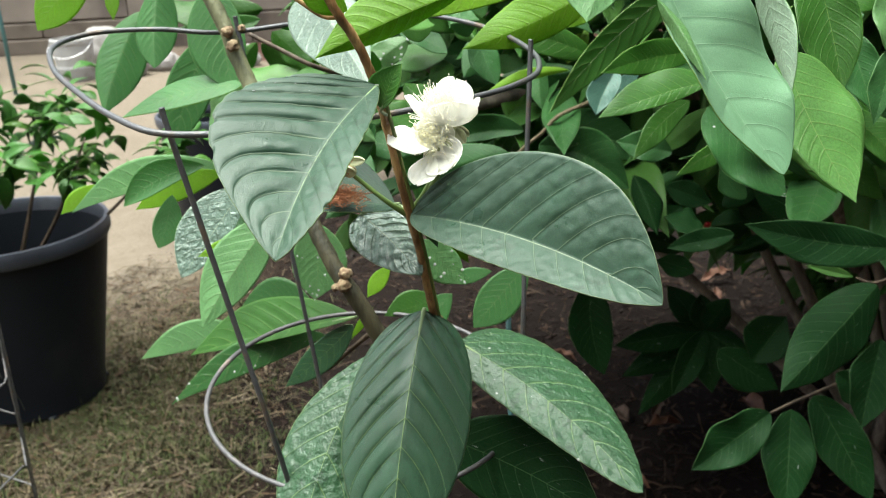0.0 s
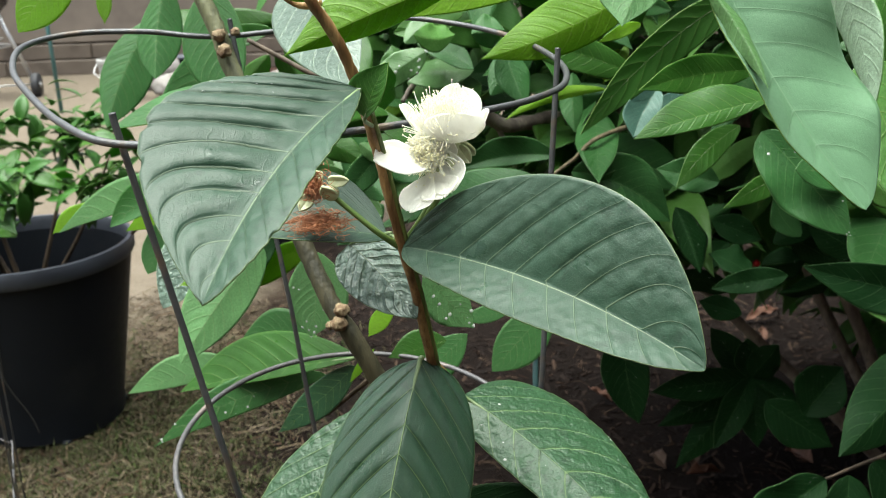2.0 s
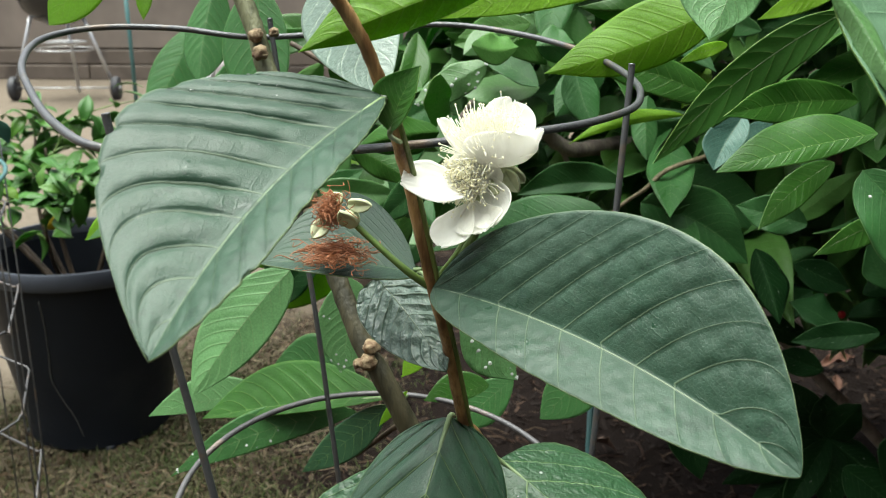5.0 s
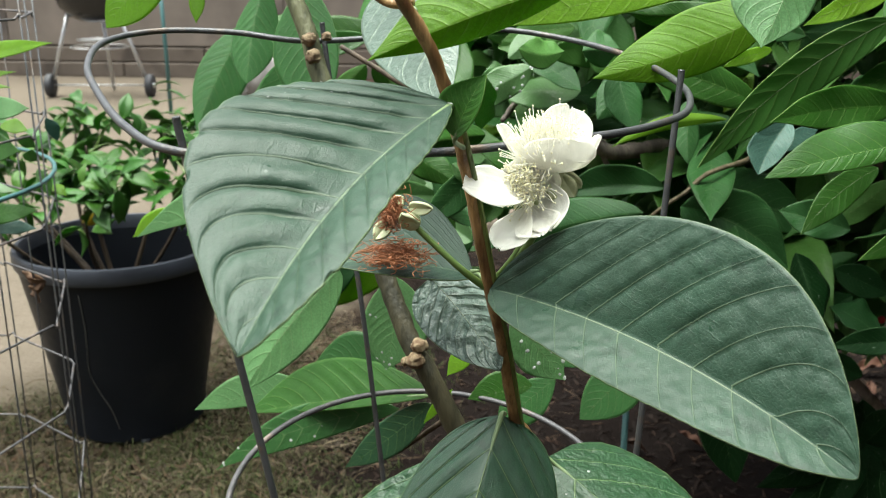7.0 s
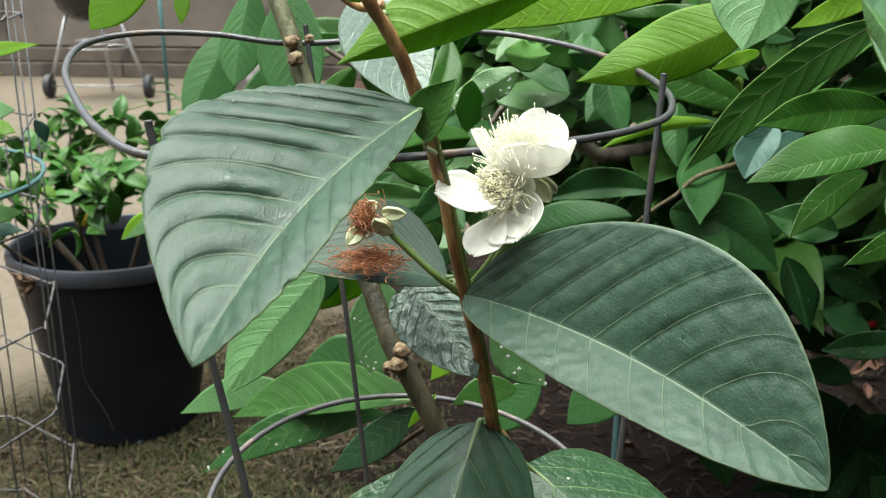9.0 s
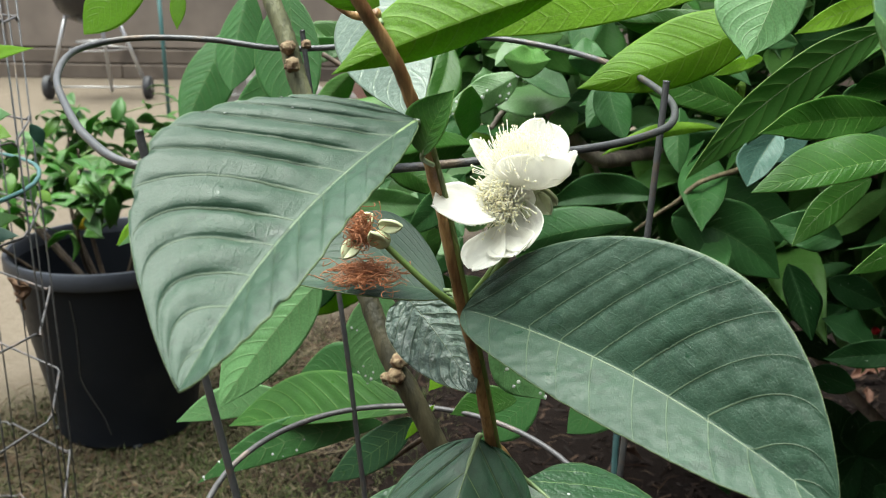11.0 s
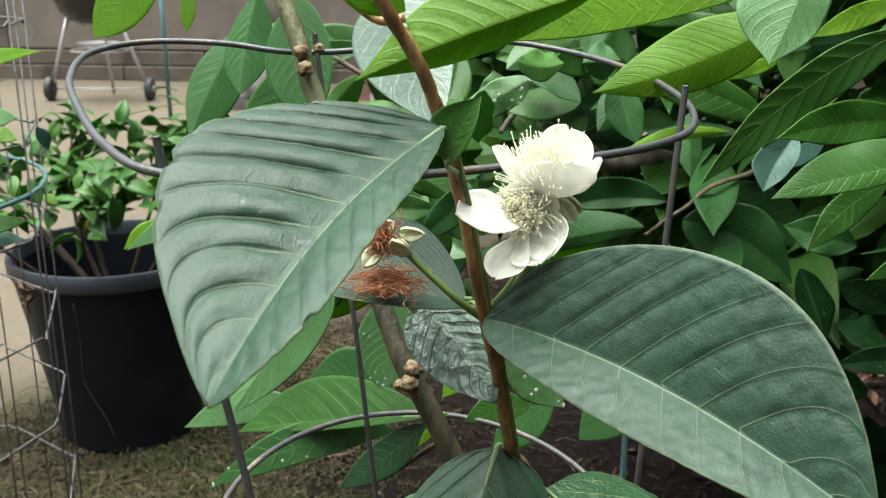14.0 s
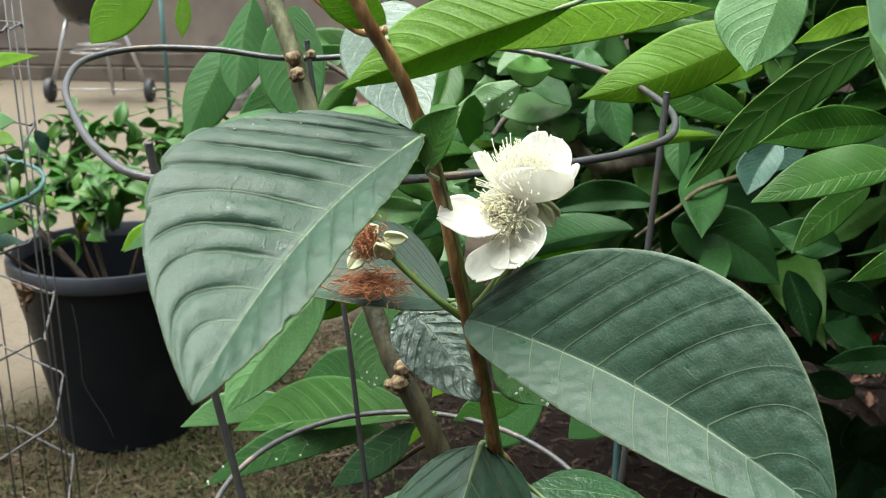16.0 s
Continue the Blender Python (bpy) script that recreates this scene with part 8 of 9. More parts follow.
leaf(shrub, (0.2413, 1.0592, 0.7256), (0.1865, 1.0750, 0.7231), (-0.0001, -0.0013, -0.0035), (0.0001, -0.0030, -0.0161), (-0.0002, 0.0024, 0.0159), "mid", seed=419, rows=22, cols=5, corr=0.0008, pairs=11, full=0.75, wave=0.076, camber=0.072, tipcurl=-0.076)
leaf(shrub, (0.1958, 1.0299, 0.7364), (0.1767, 1.0112, 0.7737), (0.0033, 0.0006, 0.0014), (-0.0086, 0.0084, -0.0067), (0.0120, 0.0023, 0.0049), "mid", seed=420, rows=22, cols=5, corr=0.0008, pairs=11, full=0.75, wave=0.078, camber=-0.028, tipcurl=-0.045)
leaf(shrub, (0.3287, 0.9183, 0.7346), (0.3016, 0.9574, 0.7399), (-0.0002, -0.0001, -0.0003), (-0.0060, -0.0091, -0.0084), (0.0079, 0.0109, 0.0124), "mid", seed=421, rows=22, cols=5, corr=0.0008, pairs=11, full=0.75, wave=0.111, camber=0.067, tipcurl=-0.073)
leaf(shrub, (0.3592, 0.8725, 0.7758), (0.4491, 0.8996, 0.7080), (-0.0017, -0.0008, -0.0019), (0.0200, 0.0238, 0.0088), (-0.0134, -0.0120, -0.0096), "mid", seed=501, rows=24, cols=6, corr=0.0008, pairs=11, full=0.75, wave=0.069, camber=-0.012, tipcurl=-0.072)
leaf(shrub, (0.2506, 0.6710, 0.8678), (0.2831, 0.6576, 0.8908), (0.0014, -0.0009, -0.0025), (-0.0032, 0.0112, 0.0095), (0.0100, 0.0104, -0.0118), "mid", seed=503, rows=24, cols=6, corr=0.0008, pairs=11, full=0.75, wave=0.052, camber=-0.025, tipcurl=-0.002)
leaf(shrub, (0.0769, 1.0159, 0.9330), (0.0905, 1.0037, 0.9672), (-0.0033, -0.0001, 0.0015), (-0.0143, -0.0085, 0.0066), (0.0114, -0.0058, -0.0053), "mid", seed=504, rows=24, cols=6, corr=0.0008, pairs=11, full=0.75, wave=0.123, camber=-0.059, tipcurl=-0.053)
leaf(shrub, (0.3329, 0.7318, 0.8455), (0.3526, 0.7391, 0.8725), (0.0027, -0.0006, -0.0020), (-0.0098, 0.0102, 0.0078), (0.0108, 0.0009, -0.0074), "mid", seed=505, rows=24, cols=6, corr=0.0008, pairs=11, full=0.75, wave=0.127, camber=-0.071, tipcurl=-0.051)
leaf(shrub, (0.2715, 1.1365, 0.9560), (0.2492, 1.1740, 0.9910), (0.0018, 0.0008, 0.0014), (-0.0095, -0.0018, -0.0078), (0.0103, 0.0057, 0.0077), "shrub_yellow", seed=506, rows=24, cols=6, corr=0.0008, pairs=11, full=0.75, wave=0.126, camber=-0.148, tipcurl=-0.065)
leaf(shrub, (0.3240, 0.7457, 0.8804), (0.3266, 0.7063, 0.8331), (0.0032, 0.0003, 0.0006), (0.0161, 0.0106, 0.0003), (-0.0198, -0.0112, -0.0010), "mid", seed=507, rows=24, cols=6, corr=0.0008, pairs=11, full=0.75, wave=0.051, camber=0.117, tipcurl=0.008)
leaf(shrub, (0.2615, 1.0709, 0.9596), (0.1930, 1.0223, 0.9169), (-0.0010, 0.0002, 0.0013), (0.0130, 0.0156, -0.0128), (-0.0123, -0.0084, 0.0137), "mid", seed=508, rows=24, cols=6, corr=0.0008, pairs=11, full=0.75, wave=0.079, camber=0.09, tipcurl=-0.027)
leaf(shrub, (0.2848, 0.6660, 0.8395), (0.2963, 0.6645, 0.7899), (-0.0037, -0.0003, -0.0004), (0.0193, 0.0154, -0.0027), (-0.0181, -0.0076, 0.0003), "mid", seed=509, rows=24, cols=6, corr=0.0008, pairs=11, full=0.75, wave=0.118, camber=-0.082, tipcurl=0.012)
leaf(shrub, (0.0012, 0.9561, 0.8326), (-0.0235, 1.0002, 0.8493), (0.0028, 0.0013, 0.0025), (-0.0122, -0.0118, -0.0106), (0.0084, 0.0093, 0.0071), "mid", seed=510, rows=24, cols=6, corr=0.0008, pairs=11, full=0.75, wave=0.1, camber=-0.133, tipcurl=-0.077)
leaf(shrub, (0.3402, 0.7727, 0.8577), (0.3237, 0.7911, 0.7879), (0.0044, -0.0006, -0.0021), (0.0168, 0.0079, -0.0086), (-0.0076, 0.0139, 0.0033), "mid", seed=511, rows=24, cols=6, corr=0.0008, pairs=11, full=0.75, wave=0.074, camber=0.069, tipcurl=-0.049)
leaf(shrub, (0.0747, 0.8878, 0.9395), (0.1359, 0.8607, 0.8911), (0.0007, 0.0004, 0.0009), (0.0090, 0.0027, 0.0116), (-0.0067, -0.0047, -0.0081), "shrub_lit", seed=512, rows=24, cols=6, corr=0.0008, pairs=11, full=0.75, wave=0.06, camber=-0.093, tipcurl=-0.03)
leaf(shrub, (0.3823, 0.8536, 0.7739), (0.3017, 0.8304, 0.7546), (0.0003, -0.0004, -0.0010), (0.0128, 0.0137, -0.0211), (-0.0045, 0.0096, 0.0158), "mid", seed=513, rows=24, cols=6, corr=0.0008, pairs=11, full=0.75, wave=0.059, camber=-0.139, tipcurl=0.006)
leaf(shrub, (0.2827, 0.7553, 0.7936), (0.3549, 0.7704, 0.7891), (-0.0000, -0.0005, -0.0015), (-0.0011, 0.0021, 0.0149), (0.0054, 0.0079, -0.0210), "shrub_lit", seed=515, rows=24, cols=6, corr=0.0008, pairs=11, full=0.75, wave=0.095, camber=-0.004, tipcurl=0.01)
leaf(shrub, (0.0915, 0.9538, 0.9519), (0.1382, 1.0196, 0.9770), (0.0031, -0.0008, -0.0045), (-0.0085, -0.0033, 0.0118), (0.0068, -0.0120, -0.0113), "mid", seed=516, rows=24, cols=6, corr=0.0008, pairs=11, full=0.75, wave=0.123, camber=0.041, tipcurl=-0.066)
leaf(shrub, (0.2967, 0.6531, 0.8772), (0.2663, 0.7047, 0.9013), (0.0008, 0.0004, 0.0011), (-0.0013, 0.0144, -0.0143), (0.0113, 0.0136, 0.0086), "shrub_lit", seed=517, rows=24, cols=6, corr=0.0008, pairs=11, full=0.75, wave=0.086, camber=-0.145, tipcurl=-0.015)
leaf(shrub, (0.2515, 1.0370, 0.8901), (0.2309, 1.0434, 0.9158), (0.0032, 0.0014, 0.0024), (-0.0079, 0.0118, -0.0100), (0.0126, -0.0003, 0.0110), "shrub_lit", seed=518, rows=24, cols=6, corr=0.0008, pairs=11, full=0.75, wave=0.051, camber=-0.079, tipcurl=-0.007)
leaf(shrub, (0.2237, 0.6807, 0.8303), (0.2894, 0.7113, 0.8281), (0.0004, -0.0013, -0.0036), (0.0004, 0.0117, 0.0140), (0.0004, -0.0082, -0.0133), "shrub_lit", seed=519, rows=24, cols=6, corr=0.0008, pairs=11, full=0.75, wave=0.106, camber=0.03, tipcurl=-0.062)
leaf(shrub, (0.0845, 1.0313, 0.9470), (0.1534, 0.9953, 0.9004), (0.0030, 0.0020, 0.0044), (0.0081, 0.0014, 0.0128), (-0.0097, -0.0111, -0.0133), "shrub_yellow", seed=520, rows=24, cols=6, corr=0.0008, pairs=11, full=0.75, wave=0.09, camber=-0.094, tipcurl=-0.078)
leaf(shrub, (0.3182, 0.8725, 0.7988), (0.4111, 0.8684, 0.7879), (0.0005, 0.0016, 0.0042), (0.0072, 0.0190, 0.0111), (0.0030, 0.0072, -0.0158), "mid", seed=521, rows=24, cols=6, corr=0.0008, pairs=11, full=0.75, wave=0.114, camber=0.004, tipcurl=0.039)
leaf(shrub, (0.3221, 0.7514, 0.9158), (0.3844, 0.7743, 0.9372), (-0.0007, 0.0005, 0.0015), (-0.0032, 0.0061, 0.0092), (0.0025, -0.0079, -0.0092), "mid", seed=523, rows=24, cols=6, corr=0.0008, pairs=11, full=0.75, wave=0.053, camber=-0.133, tipcurl=-0.028)
leaf(shrub, (0.0554, 0.9845, 0.8312), (0.1453, 0.9717, 0.8381), (0.0001, -0.0002, -0.0008), (-0.0006, 0.0091, 0.0117), (0.0025, 0.0074, -0.0198), "shrub_lit", seed=524, rows=24, cols=6, corr=0.0008, pairs=11, full=0.75, wave=0.106, camber=-0.044, tipcurl=-0.056)
leaf(shrub, (0.2447, 0.6516, 0.8437), (0.2793, 0.6273, 0.8151), (0.0002, 0.0001, 0.0002), (0.0085, 0.0043, 0.0088), (-0.0044, 0.0053, -0.0106), "shrub_yellow", seed=525, rows=24, cols=6, corr=0.0008, pairs=11, full=0.75, wave=0.118, camber=-0.048, tipcurl=0.02)
leaf(shrub, (0.1249, 0.8890, 0.9285), (0.1296, 0.9106, 0.8773), (-0.0038, -0.0006, 0.0002), (0.0152, 0.0023, -0.0008), (-0.0161, -0.0101, 0.0014), "mid", seed=526, rows=24, cols=6, corr=0.0008, pairs=11, full=0.75, wave=0.057, camber=-0.018, tipcurl=-0.078)
leaf(shrub, (0.4403, 0.8323, 0.7678), (0.3571, 0.7993, 0.7980), (-0.0017, -0.0019, -0.0051), (0.0052, 0.0151, -0.0157), (0.0060, 0.0081, 0.0141), "shrub_lit", seed=527, rows=24, cols=6, corr=0.0008, pairs=11, full=0.75, wave=0.139, camber=-0.095, tipcurl=0.027)
leaf(shrub, (0.1137, 0.9585, 0.9489), (0.1937, 0.9611, 0.9458), (-0.0001, 0.0016, 0.0052), (0.0021, 0.0212, 0.0162), (-0.0009, -0.0129, -0.0162), "shrub_yellow", seed=528, rows=24, cols=6, corr=0.0008, pairs=11, full=0.75, wave=0.076, camber=-0.087, tipcurl=-0.006)
leaf(shrub, (0.2066, 1.0351, 0.9422), (0.3073, 1.0997, 0.9562), (0.0013, -0.0015, -0.0056), (-0.0050, 0.0025, 0.0187), (0.0064, 0.0068, -0.0163), "shrub_lit", seed=530, rows=24, cols=6, corr=0.0008, pairs=11, full=0.75, wave=0.123, camber=-0.031, tipcurl=-0.033)
leaf(shrub, (0.2771, 0.7393, 0.8846), (0.3276, 0.6986, 0.8412), (-0.0012, -0.0005, -0.0013), (0.0083, 0.0017, 0.0107), (-0.0044, 0.0098, -0.0137), "shrub_lit", seed=531, rows=24, cols=6, corr=0.0008, pairs=11, full=0.75, wave=0.112, camber=-0.054, tipcurl=0.043)
leaf(shrub, (0.1819, 0.9534, 0.9177), (0.2687, 0.9741, 0.9113), (0.0000, 0.0008, 0.0024), (0.0051, 0.0266, 0.0159), (0.0001, -0.0035, -0.0164), "shrub_lit", seed=532, rows=24, cols=6, corr=0.0008, pairs=11, full=0.75, wave=0.087, camber=0.047, tipcurl=0.007)
leaf(shrub, (0.2989, 0.9083, 0.8852), (0.2577, 0.8550, 0.8301), (-0.0036, 0.0005, 0.0017), (0.0162, 0.0139, -0.0083), (-0.0084, 0.0175, 0.0037), "mid", seed=533, rows=24, cols=6, corr=0.0008, pairs=11, full=0.75, wave=0.13, camber=0.015, tipcurl=-0.023)
leaf(shrub, (0.0300, 0.8272, 0.8906), (0.0146, 0.8488, 0.9194), (-0.0034, -0.0011, -0.0015), (-0.0127, 0.0093, -0.0067), (0.0088, 0.0203, 0.0023), "mid", seed=534, rows=24, cols=6, corr=0.0008, pairs=11, full=0.75, wave=0.066, camber=-0.148, tipcurl=0.041)
leaf(shrub, (0.3351, 0.7454, 0.9122), (0.2652, 0.7538, 0.9040), (0.0004, -0.0013, -0.0037), (0.0012, -0.0065, -0.0143), (0.0011, 0.0135, 0.0147), "shrub_lit", seed=535, rows=24, cols=6, corr=0.0008, pairs=11, full=0.75, wave=0.083, camber=0.052, tipcurl=-0.059)
leaf(shrub, (0.3692, 0.6972, 0.8021), (0.3946, 0.6974, 0.8261), (-0.0016, 0.0007, 0.0020), (-0.0085, 0.0028, 0.0101), (0.0173, 0.0147, -0.0147), "shrub_lit", seed=537, rows=24, cols=6, corr=0.0008, pairs=11, full=0.75, wave=0.086, camber=-0.016, tipcurl=0.01)
leaf(shrub, (0.3421, 0.6612, 0.9302), (0.3389, 0.6020, 0.8902), (0.0016, 0.0003, 0.0005), (0.0189, 0.0162, 0.0019), (-0.0119, 0.0002, -0.0047), "mid", seed=539, rows=24, cols=6, corr=0.0008, pairs=11, full=0.75, wave=0.06, camber=0.081, tipcurl=-0.065)
leaf(shrub, (0.1612, 0.9557, 0.9076), (0.2125, 0.9677, 0.8668), (-0.0002, -0.0001, -0.0002), (0.0066, -0.0017, 0.0098), (-0.0055, 0.0056, -0.0096), "mid", seed=540, rows=24, cols=6, corr=0.0008, pairs=11, full=0.75, wave=0.115, camber=-0.014, tipcurl=-0.056)
leaf(shrub, (0.2643, 0.7144, 0.8990), (0.2615, 0.6902, 0.9307), (0.0021, -0.0002, -0.0006), (-0.0152, -0.0091, 0.0048), (0.0193, 0.0103, -0.0061), "mid", seed=541, rows=24, cols=6, corr=0.0008, pairs=11, full=0.75, wave=0.097, camber=0.1, tipcurl=0.045)
leaf(shrub, (0.3228, 0.7308, 0.8585), (0.3205, 0.7032, 0.8843), (0.0040, -0.0007, -0.0022), (-0.0124, -0.0085, 0.0065), (0.0190, 0.0137, -0.0099), "mid", seed=543, rows=24, cols=6, corr=0.0008, pairs=11, full=0.75, wave=0.14, camber=-0.096, tipcurl=-0.054)
leaf(shrub, (0.4082, 0.9040, 0.9019), (0.3022, 0.8562, 0.8711), (-0.0010, 0.0008, 0.0023), (0.0138, 0.0101, -0.0199), (-0.0019, 0.0150, 0.0119), "shrub_yellow", seed=545, rows=24, cols=6, corr=0.0008, pairs=11, full=0.75, wave=0.058, camber=0.12, tipcurl=-0.071)
leaf(shrub, (0.1715, 0.8960, 0.9193), (0.1036, 0.9354, 0.9328), (0.0001, 0.0003, 0.0008), (-0.0016, -0.0011, -0.0114), (0.0008, -0.0048, 0.0115), "sap", seed=800, rows=28, cols=7, corr=0.0008, pairs=11, full=0.75, wave=0.057, camber=-0.046, tipcurl=-0.034)
leaf(shrub, (0.1392, 0.7979, 0.9522), (0.0676, 0.7829, 0.9190), (-0.0009, 0.0004, 0.0016), (0.0072, 0.0175, -0.0108), (-0.0051, 0.0001, 0.0095), "shrub_yellow", seed=805, rows=28, cols=7, corr=0.0008, pairs=11, full=0.75, wave=0.052, camber=0.017, tipcurl=-0.027)
leaf(shrub, (0.0934, 0.7764, 0.9451), (0.0306, 0.7781, 0.9392), (0.0005, -0.0010, -0.0034), (0.0020, 0.0127, -0.0095), (-0.0013, 0.0018, 0.0086), "mid", seed=808, rows=28, cols=7, corr=0.0008, pairs=11, full=0.75, wave=0.136, camber=-0.092, tipcurl=-0.066)
leaf(shrub, (0.1514, 0.8983, 0.9233), (0.0905, 0.8634, 0.8793), (0.0005, -0.0001, -0.0006), (0.0093, 0.0116, -0.0107), (-0.0078, 0.0003, 0.0094), "shrub_yellow", seed=811, rows=28, cols=7, corr=0.0008, pairs=11, full=0.75, wave=0.103, camber=-0.011, tipcurl=0.043)
leaf(shrub, (-0.0047, 0.8442, 0.9253), (-0.0614, 0.8587, 0.9124), (-0.0005, 0.0005, 0.0018), (0.0031, -0.0052, -0.0108), (-0.0029, 0.0021, 0.0110), "shrub_yellow", seed=816, rows=28, cols=7, corr=0.0008, pairs=11, full=0.75, wave=0.074, camber=-0.1, tipcurl=0.033)
leaf(shrub, (-0.0336, 0.7507, 0.8694), (-0.0027, 0.7200, 0.8327), (0.0016, 0.0006, 0.0010), (0.0078, 0.0207, 0.0024), (-0.0093, 0.0014, -0.0066), "mid", seed=818, rows=28, cols=7, corr=0.0008, pairs=11, full=0.75, wave=0.128, camber=0.11, tipcurl=0.022)
leaf(shrub, (-0.0332, 0.7174, 0.9194), (-0.0058, 0.7539, 0.9162), (0.0001, -0.0010, -0.0033), (-0.0019, 0.0216, 0.0080), (0.0003, -0.0016, -0.0094), "shrub_yellow", seed=819, rows=28, cols=7, corr=0.0008, pairs=11, full=0.75, wave=0.069, camber=0.043, tipcurl=-0.026)
leaf(shrub, (0.0061, 0.7343, 0.9178), (0.0301, 0.7482, 0.9187), (-0.0001, 0.0001, 0.0005), (-0.0017, 0.0142, 0.0106), (0.0013, 0.0054, -0.0123), "sap", seed=820, rows=28, cols=7, corr=0.0008, pairs=11, full=0.75, wave=0.054, camber=0.004, tipcurl=-0.012)
leaf(shrub, (-0.0590, 0.7551, 0.8963), (-0.0659, 0.7683, 0.8559), (0.0008, 0.0001, -0.0001), (0.0072, 0.0163, -0.0035), (-0.0079, -0.0090, 0.0024), "shrub_yellow", seed=821, rows=28, cols=7, corr=0.0008, pairs=11, full=0.75, wave=0.096, camber=-0.032, tipcurl=0.016)
leaf(shrub, (-0.0522, 0.7085, 0.8649), (-0.0916, 0.6513, 0.8647), (-0.0004, 0.0005, 0.0018), (0.0004, 0.0098, -0.0135), (-0.0042, 0.0108, 0.0094), "mid", seed=825, rows=28, cols=7, corr=0.0008, pairs=11, full=0.75, wave=0.116, camber=0.043, tipcurl=-0.0)
leaf(shrub, (0.2080, 0.8148, 0.9535), (0.1496, 0.7869, 0.9332), (-0.0002, 0.0009, 0.0029), (0.0009, 0.0027, 0.0080), (0.0013, -0.0024, -0.0087), "mid", "lime", seed=901, rows=36, cols=9, corr=0.0009, pairs=9, full=0.7, wave=0.06, camber=-0.05)
leaf(shrub, (0.2539, 0.8514, 0.9065), (0.1875, 0.8099, 0.8817), (-0.0003, 0.0011, 0.0038), (-0.0018, 0.0130, 0.0085), (0.0048, -0.0119, -0.0070), "shrub_light", "mid", seed=902, rows=36, cols=9, corr=0.0009, pairs=9, full=0.7, wave=0.06, camber=-0.05)
leaf(shrub, (0.1380, 0.8316, 0.9129), (0.1028, 0.8110, 0.9020), (-0.0001, 0.0005, 0.0015), (0.0012, 0.0019, 0.0054), (0.0004, -0.0016, -0.0054), "lime", "lime", seed=903, rows=24, cols=6, corr=0.0007, pairs=8, full=0.7, wave=0.08)
leaf(shrub, (0.2486, 0.7568, 0.8111), (0.1847, 0.7080, 0.7954), (-0.0001, 0.0006, 0.0021), (-0.0005, 0.0023, 0.0076), (0.0028, -0.0025, -0.0096), "mid", "mid", seed=904, rows=36, cols=9, corr=0.0009, pairs=9, full=0.7, wave=0.07)
leaf(shrub, (0.2192, 0.8218, 0.8324), (0.1628, 0.7770, 0.7912), (-0.0033, 0.0003, 0.0030), (-0.0061, 0.0017, 0.0091), (0.0070, -0.0018, -0.0098), "shrub_lit", "mid", seed=905, rows=36, cols=9, corr=0.0009, pairs=9, full=0.7, wave=0.07)
leaf(shrub, (0.0286, 0.8686, 0.8928), (0.0461, 0.8471, 0.8475), (-0.0017, -0.0003, -0.0000), (0.0138, 0.0073, 0.0015), (-0.0143, 0.0004, -0.0039), "shrub_lit", seed=906, rows=36, cols=9, corr=0.0009, pairs=9, full=0.6, wave=0.05, camber=-0.05)
leaf(shrub, (0.0524, 0.9142, 0.8882), (0.0151, 0.8845, 0.8494), (-0.0029, 0.0000, 0.0017), (0.0110, 0.0027, -0.0117), (-0.0124, 0.0048, 0.0093), "shrub_lit", seed=907, rows=36, cols=9, corr=0.0009, pairs=9, full=0.6, wave=0.05, camber=-0.05)
leaf(shrub, (0.0880, 0.8931, 0.8672), (0.0894, 0.8678, 0.8194), (-0.0013, -0.0003, -0.0000), (0.0099, 0.0058, -0.0010), (-0.0113, 0.0017, -0.0013), "sap", seed=908, rows=30, cols=8, corr=0.0008, pairs=9, full=0.6, wave=0.05)
leaf(shrub, (-0.0276, 0.8447, 0.9184), (-0.0526, 0.8245, 0.9027), (-0.0002, 0.0007, 0.0024), (0.0057, 0.0027, -0.0084), (-0.0071, 0.0048, 0.0061), "shrub_light", seed=909, rows=30, cols=8, corr=0.0008, pairs=9, full=0.5, wave=0.05)


# ---- limbs and inner leaves of the shrub, with an added shade canopy ----
rng = random.Random(5)
FOOT = V(0.75, 1.45, -0.02)
limbs = []
for k in range(15):
    w = rng.uniform(0, 2 * math.pi)
    r = rng.uniform(0.35, 0.75)
    end = V(0.72 + r * math.cos(w) * 1.05, 1.42 + r * math.sin(w) * 0.62, rng.uniform(0.65, 1.25))
    mid = FOOT.lerp(end, 0.5) + V(rng.uniform(-0.1, 0.1), rng.uniform(-0.1, 0.1), 0.10)
    path = smooth_path([FOOT + V(rng.uniform(-0.06, 0.06), rng.uniform(-0.06, 0.06), 0), mid, end], 9)
    tube("branch", path, [0.013, 0.008, 0.003], M["grey_branch"], shrub, "", 7, rough=0.08, seed=k)
    limbs.append(path)
fill = [small_leaf_mesh("leaf", 0.11, 0.11 * w, "shrub_fill", 20 + k, fo, bz, 12, 3) for k, (w, fo, bz) in enumerate(((0.36, 0.25, 0.1), (0.42, 0.4, 0.2), (0.33, 0.15, -0.05), (0.40, 0.5, 0.25), (0.38, 0.3, 0.3)))]


